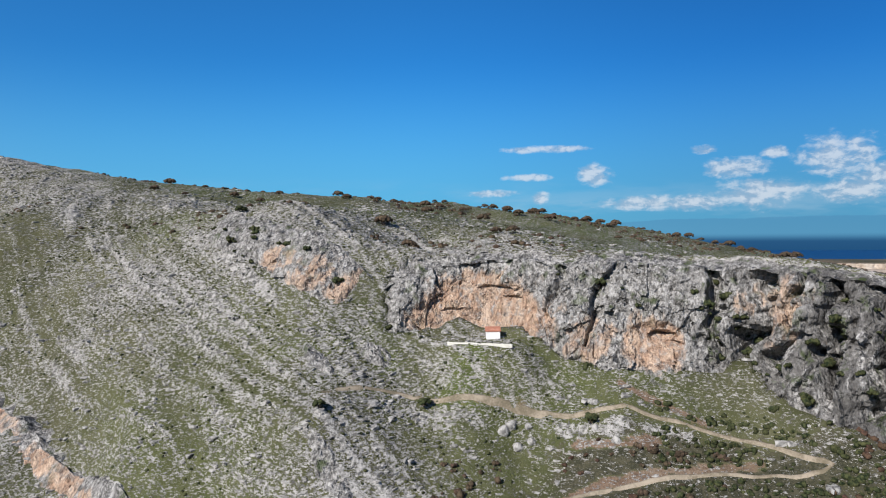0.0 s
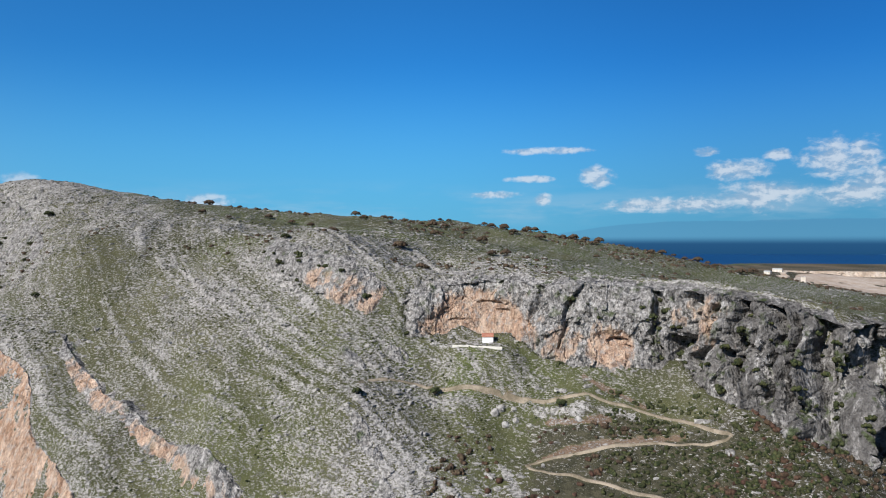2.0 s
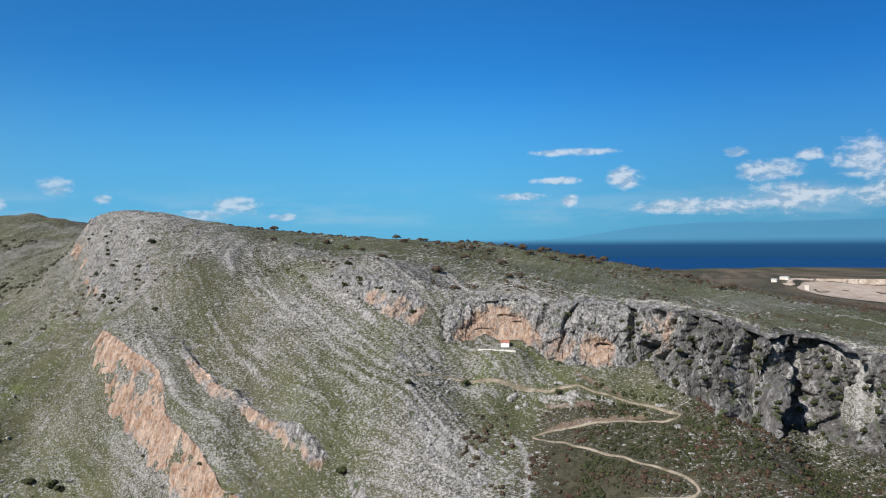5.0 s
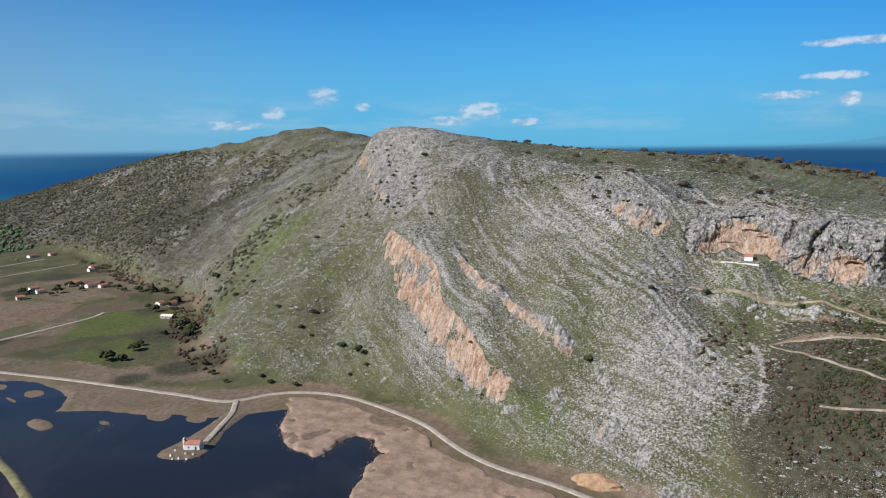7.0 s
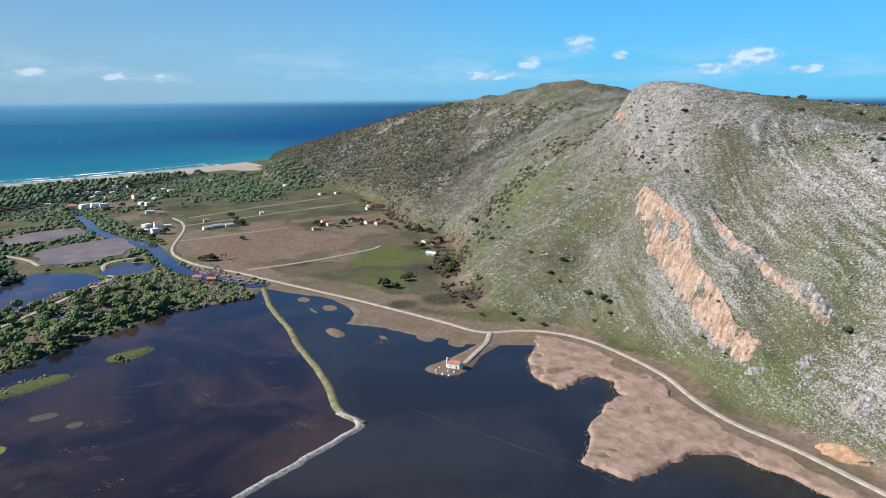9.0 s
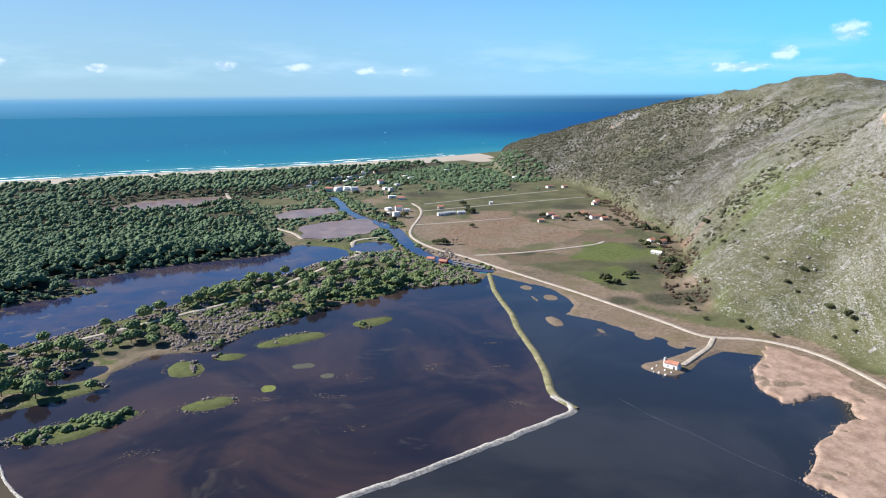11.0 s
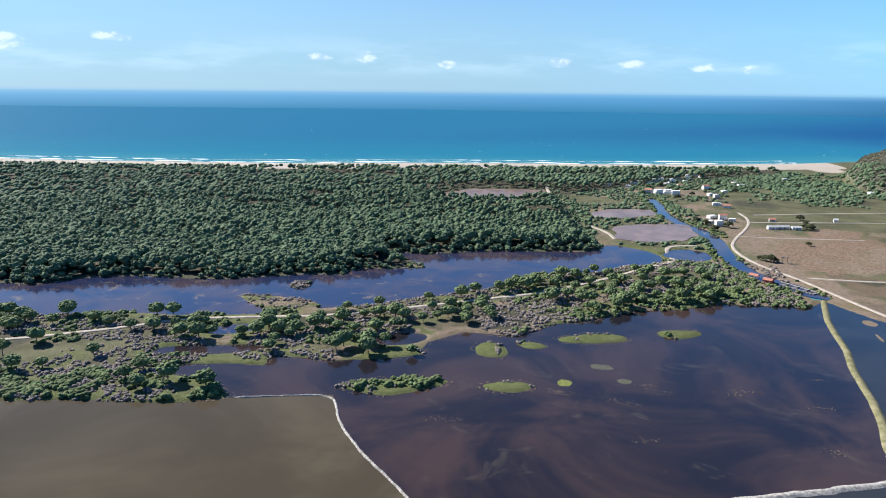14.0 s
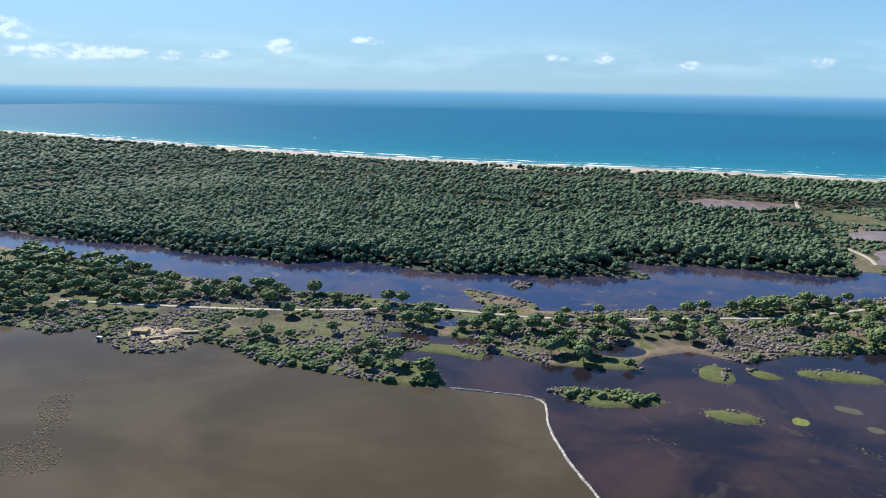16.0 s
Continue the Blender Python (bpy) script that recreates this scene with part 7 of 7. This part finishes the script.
FARMS = [(350, 780, 14), (353, 769, 10), (356, 753, 18), (361, 740, 11), (312, 783, 11), (310, 763, 9), (286, 746, 9), (359, 608, 11), (352, 616, 8), (198, 823, 16), (186, 819, 14), (211, 822, 12), (196, 869, 9), (268, 885, 6), (402, 1017, 15), (425, 1012, 12), (408, 862, 10), (398, 846, 8)]
for i, (px, py, ln) in enumerate(FARMS):
    house("farmhouse", px, py, ln * 0.75, 5.5, 2.8, -12 + (i * 29) % 34, MAT_CREAM if i % 3 == 0 else MAT_WHITE, MAT_GREYROOF if i in (9, 10, 11, 13) else MAT_TILE,
          "low white farm shed with grey roof" if i in (9, 10, 11, 13) else "pale farmhouse with red tiled roof in the fields", "farmhouse", "farms on the plain")
house("greenhouse", 330, 566, 10, 4, 2.0, -60, MAT_GREYROOF, MAT_CREAM, "long pale polytunnel in a green field", "greenhouse", rise=1.2)
plant([bush("poplar", 140 + i, 1.3, 9.0, MAT_TWIG, "tall pale leafless poplar beside the road", "poplar", "poplars by the canal", 12) for i in range(1)], [(160, 654), (164, 655)], (0.95, 1.1))
plant([bush("garden_tree", 150 + i, 2.8, 5.0, MAT_SHRUB, "dark green tree beside the houses", "tree", "trees round the houses", 18) for i in range(3)],
      [(147, 658), (151, 656), (155, 654), (143, 660), (220, 828), (224, 822), (228, 830), (297, 771), (303, 768), (311, 739), (320, 748), (340, 741), (347, 760), (366, 752), (342, 772), (330, 770), (350, 600), (366, 614), (118, 826), (140, 815), (110, 846),
       (122, 790), (104, 1020), (128, 1060), (60, 1060), (150, 1090), (196, 1120), (180, 1190), (110, 1180), (70, 1120), (136, 1020), (240, 1200), (210, 1230), (90, 1150), (160, 1050), (300, 1200), (350, 1210), (400, 1200), (270, 1160)], (0.8, 1.5))

# the earth-coloured buildings on the western point
house("reed_hut", -366, 251, 9, 5.5, 2.4, 25, MAT_EARTH, MAT_EARTH, "sand-coloured low hut with flat roof", "hut", flat=True)
ring, rad = 20, 7.0
mv = [(rad * k * math.cos(a), rad * k * math.sin(a), 2.4 * (1 - k * k) - 0.1) for k in (1.0, 0.85, 0.65, 0.4, 0.15) for a in np.arange(ring) * 2 * math.pi / ring] + [(0, 0, 2.4)]
mf = [(j * ring + i, j * ring + (i + 1) % ring, (j + 1) * ring + (i + 1) % ring, (j + 1) * ring + i) for j in range(4) for i in range(ring)] + [(4 * ring + i, 4 * ring + (i + 1) % ring, 5 * ring) for i in range(ring)]
mound = mesh_object("earth_mound", mv, mf, MAT_EARTH)
mound.matrix_basis = pose(-351, 264, at_ground(-351, 264))
tagged(mound, "low sandy earth mound beside the huts", "mound")
for i, (px, py, ln, tn) in enumerate(((-343, 268, 11, 38), (-350, 252, 10, 52), (-358, 247, 8, -30))):
    low = empty("low_wall", px, py, at_ground(px, py), tn)
    boxes("stone", [box(-ln / 2, ln / 2, -1.0, 1.0, -0.6, 1.1), box(-ln / 2 - 0.2, ln / 2 + 0.2, -1.2, 1.2, 1.1, 1.3)], MAT_EARTH, low)
    tagged(low, "low sand-coloured wall with pale top", "wall", "walls on the point")
house("dock_hut", -378, 232, 2.4, 2.0, 2.0, 20, MAT_WHITE, MAT_WHITE, "tiny white hut at the water's edge", "hut", flat=True)
PX, PY = -358, 254
pa = np.linspace(0, 2 * math.pi, 40, endpoint=False)
pr = 12 + 5 * fbm(np.cos(pa) * 9 + 40, np.sin(pa) * 9 + 40, 6, 3)
ax, ay = PX + pr * np.cos(pa) * 1.3, PY + pr * np.sin(pa) * 0.8
az_ = height(ax, ay) + 0.12
apron = mesh_object("sandy_apron", list(zip(ax, ay, az_)) + [(PX, PY, float(at_ground(PX, PY)) + 0.35)] , [(i, (i + 1) % 40, 40) for i in range(40)], MAT_EARTH)
tagged(apron, "patch of bare sandy ground round the huts", "ground", kind="structure")


# ---------------------------------------------------------------- quarry on the eastern plain
cliff("quarry_face", [(1140, -104, 54), (1195, -108, 52), (1233, -124, 51), (1256, -196, 50), (1276, -273, 50), (1272, -380, 50)], [(1142, -94, 66), (1200, -96, 70), (1245, -116, 69), (1268, -194, 68), (1290, -273, 67), (1286, -390, 65)],
      "pale cut face of a stone quarry", 3.0, [], [], 2.0, 18, 0.5, 14.0, 0.0, MAT_QUARRY)
qr, qa = (q.ravel() for q in np.meshgrid(np.linspace(0.02, 1.0, 14), np.linspace(0, 2 * math.pi, 48, endpoint=False), indexing="ij"))
qr = qr * (1 + 0.25 * (fbm(np.cos(qa) * 8 + 30, np.sin(qa) * 8 + 30, 5, 3) - 0.5))
qx, qy = 1128 + 128 * qr * np.cos(qa), -235 + 135 * qr * np.sin(qa)
qz = height(qx, qy, whole=True) + 0.8 + 1.6 * (fbm(qx, qy, 24, 3) - 0.4)
qi = np.arange(14 * 48).reshape(14, 48)
qfaces = np.stack([qi[:-1], qi[1:], np.roll(qi, -1, 1)[1:], np.roll(qi, -1, 1)[:-1]], -1).reshape(-1, 4)
qfloor = array_object("quarry_floor", np.stack([qx, qy, qz], 1), qfaces, MAT_QUARRY)
tagged(qfloor, "pale bare floor of a stone quarry", "ground", kind="structure")
house("quarry_shed", 1202, -88, 12, 6, 3.5, 70, MAT_CREAM, MAT_GREYROOF, "quarry shed with grey sheet roof", "shed", "quarry sheds")
house("quarry_shed", 1176, -72, 8, 5, 3, 60, MAT_CREAM, MAT_GREYROOF, "small quarry shed with grey sheet roof", "shed", "quarry sheds")
house("quarry_silo", 1124, -106, 4, 4, 8, 20, MAT_CREAM, MAT_GREYROOF, "tall cream block beside the quarry face", "silo", flat=True)


# ---------------------------------------------------------------- surf, floats and weed
def foam(name, away, width, seed, cut, label):
    """A broken line of white water, away metres off the beach."""
    p = along([q for q in SEA_EDGE if -2600 < q[0] < 470], 5.0)
    d = np.gradient(p, axis=0)
    d /= np.linalg.norm(d, axis=1)[:, None]
    nrm = np.stack([-d[:, 1], d[:, 0]], 1)
    s = np.arange(len(p)) * 5.0
    wob = (fbm(s, s * 0 + seed, 60, 4) - 0.5) * 26
    wd = width * np.clip((fbm(s, s * 0 + seed * 3.1, 34, 4) - cut) * 5, 0, 1.3)
    a = p + nrm * (away + wob - wd / 2)[:, None]
    b = p + nrm * (away + wob + wd / 2)[:, None]
    z = np.full(len(p), -0.45)
    v = np.stack([np.column_stack([a, z - 0.12]), np.column_stack([(a + b) / 2, z + 0.5]), np.column_stack([b, z - 0.12])], 1)
    ob = array_object(name, v.reshape(-1, 3), grid_faces(len(p), 3, True), MAT_FOAM)
    return tagged(ob, label, "surf", kind="structure")


foam("surf_edge", 4, 16, 2.0, 0.15, "white surf washing up the beach")
foam("surf_middle", 38, 13, 9.0, 0.42, "broken line of white breakers")
foam("surf_outer", 80, 11, 21.0, 0.53, "scattered outer breakers off the beach")
cx, cy = scatter(-2400, 600, 1320, 2900, 34)
cap = (seaward(cx, cy) > 110) & (RNG.random(len(cx)) < 0.07)
CAP = [(np.array([(-3.0, 0, 0), (-1, -0.7, 0), (2, -0.5, 0), (3.4, 0.1, 0), (1, 0.6, 0), (-1.5, 0.5, 0), (0, 0, 0.45)]), np.array([[i, (i + 1) % 6, 6] for i in range(6)]))]
tagged(spread("whitecaps", CAP, cx[cap], cy[cap], np.full(cap.sum(), -0.55), 0.25 + 0.7 * RNG.random(cap.sum()) ** 2, RNG.normal(0, 0.3, cap.sum()), MAT_FOAM), "small whitecaps scattered over the sea", "whitecaps", kind="stuff")


def patch(name, x, y, r, mat, label, z=0.05, flat=1.0, seed=0, category="algae"):
    a = np.linspace(0, 2 * math.pi, 28, endpoint=False)
    rr_ = r * (0.7 + 0.6 * fbm(np.cos(a) * 5 + seed * 9 + 50, np.sin(a) * 5 + 50, 4, 3))
    v = list(zip(x + rr_ * np.cos(a), y + rr_ * np.sin(a) * flat, np.full(28, z - 0.1))) + [(x, y, z + 0.05)]
    return tagged(mesh_object(name, v, [(i, (i + 1) % 28, 28) for i in range(28)], mat), label, category, kind="structure")


patch("algae_bright", -12, 345.5, 5.5, MAT_ALGAE, "bright yellow-green algae floating in the lagoon", 0.06, 1.1, 1)
patch("algae_faint_one", 18, 355, 7.0, MAT_SHALLOW, "faint green weed under the surface", 0.04, 0.8, 2)
patch("algae_faint_two", 6, 372, 11.0, MAT_SHALLOW, "faint green weed under the surface", 0.04, 0.6, 3)
for i, (px, py, pr_) in enumerate(((206, 402, 9), (194, 428, 8), (212, 372, 8), (186, 462, 7), (222, 352, 6), (178, 492, 6))):
    patch("drowned_marsh", px, py, pr_, MAT_RUSH, "brown drowned marsh showing through shallow water", 0.04, 1.4, 11 + i, "marsh")
bp = along([(155, 293), (161, 270), (170, 251), (177, 228), (188, 206), (190, 189)], 1.6)
FLOAT = [(ico(0)[0] * (0.32, 0.22, 0.2), ico(0)[1])]
tagged(spread("float_line", FLOAT, bp[:, 0], bp[:, 1], np.full(len(bp), 0.02), np.full(len(bp), 0.5), RNG.random(len(bp)) * 6, MAT_STONE), "line of pale floats across the lagoon", "float line", kind="stuff")
TUSSOCK = [(-68, 290), (-60, 291), (15, 330), (21, 327), (71, 352), (78, 356), (37, 345), (110, 345), (118, 382), (-14, 333), (-11, 332), (28, 352), (186, 379), (104, 300), (26, 292)]
ux = np.concatenate([a + RNG.normal(0, 3.2, 26) for a, b in TUSSOCK])
uy = np.concatenate([b + RNG.normal(0, 1.6, 26) for a, b in TUSSOCK])
tagged(spread("marsh_tussocks", TUFTS, ux, uy, np.full(len(ux), -0.15), 0.2 + 0.22 * RNG.random(len(ux)), RNG.random(len(ux)) * 6.28, MAT_RUSH, np.full(len(ux), 0.7)), "brown marsh tussocks standing in the dark water", "tussocks", kind="stuff")
REED_BAR = [(-268, 119), (-263, 129), (-264, 141), (-266, 148), (-274, 152), (-282, 149), (-319, 183), (-345, 208), (-340, 206), (-325, 178), (-325, 164), (-299, 144), (-297, 134), (-300, 100)]
vx, vy = scatter(-350, -255, 95, 215, 0.95)
ok = (sdf(vx, vy, REED_BAR) + (fbm(vx, vy, 8, 3) - 0.5) * 12 > 1.5) & (RNG.random(len(vx)) < 0.75)
tagged(spread("drowned_reeds", TUFTS, vx[ok], vy[ok], np.full(ok.sum(), -0.12), 0.2 + 0.3 * RNG.random(ok.sum()), RNG.random(ok.sum()) * 6.28, MAT_RUSH, np.full(ok.sum(), 0.6)), "brown drowned reeds in the muddy lagoon", "reeds", kind="stuff")
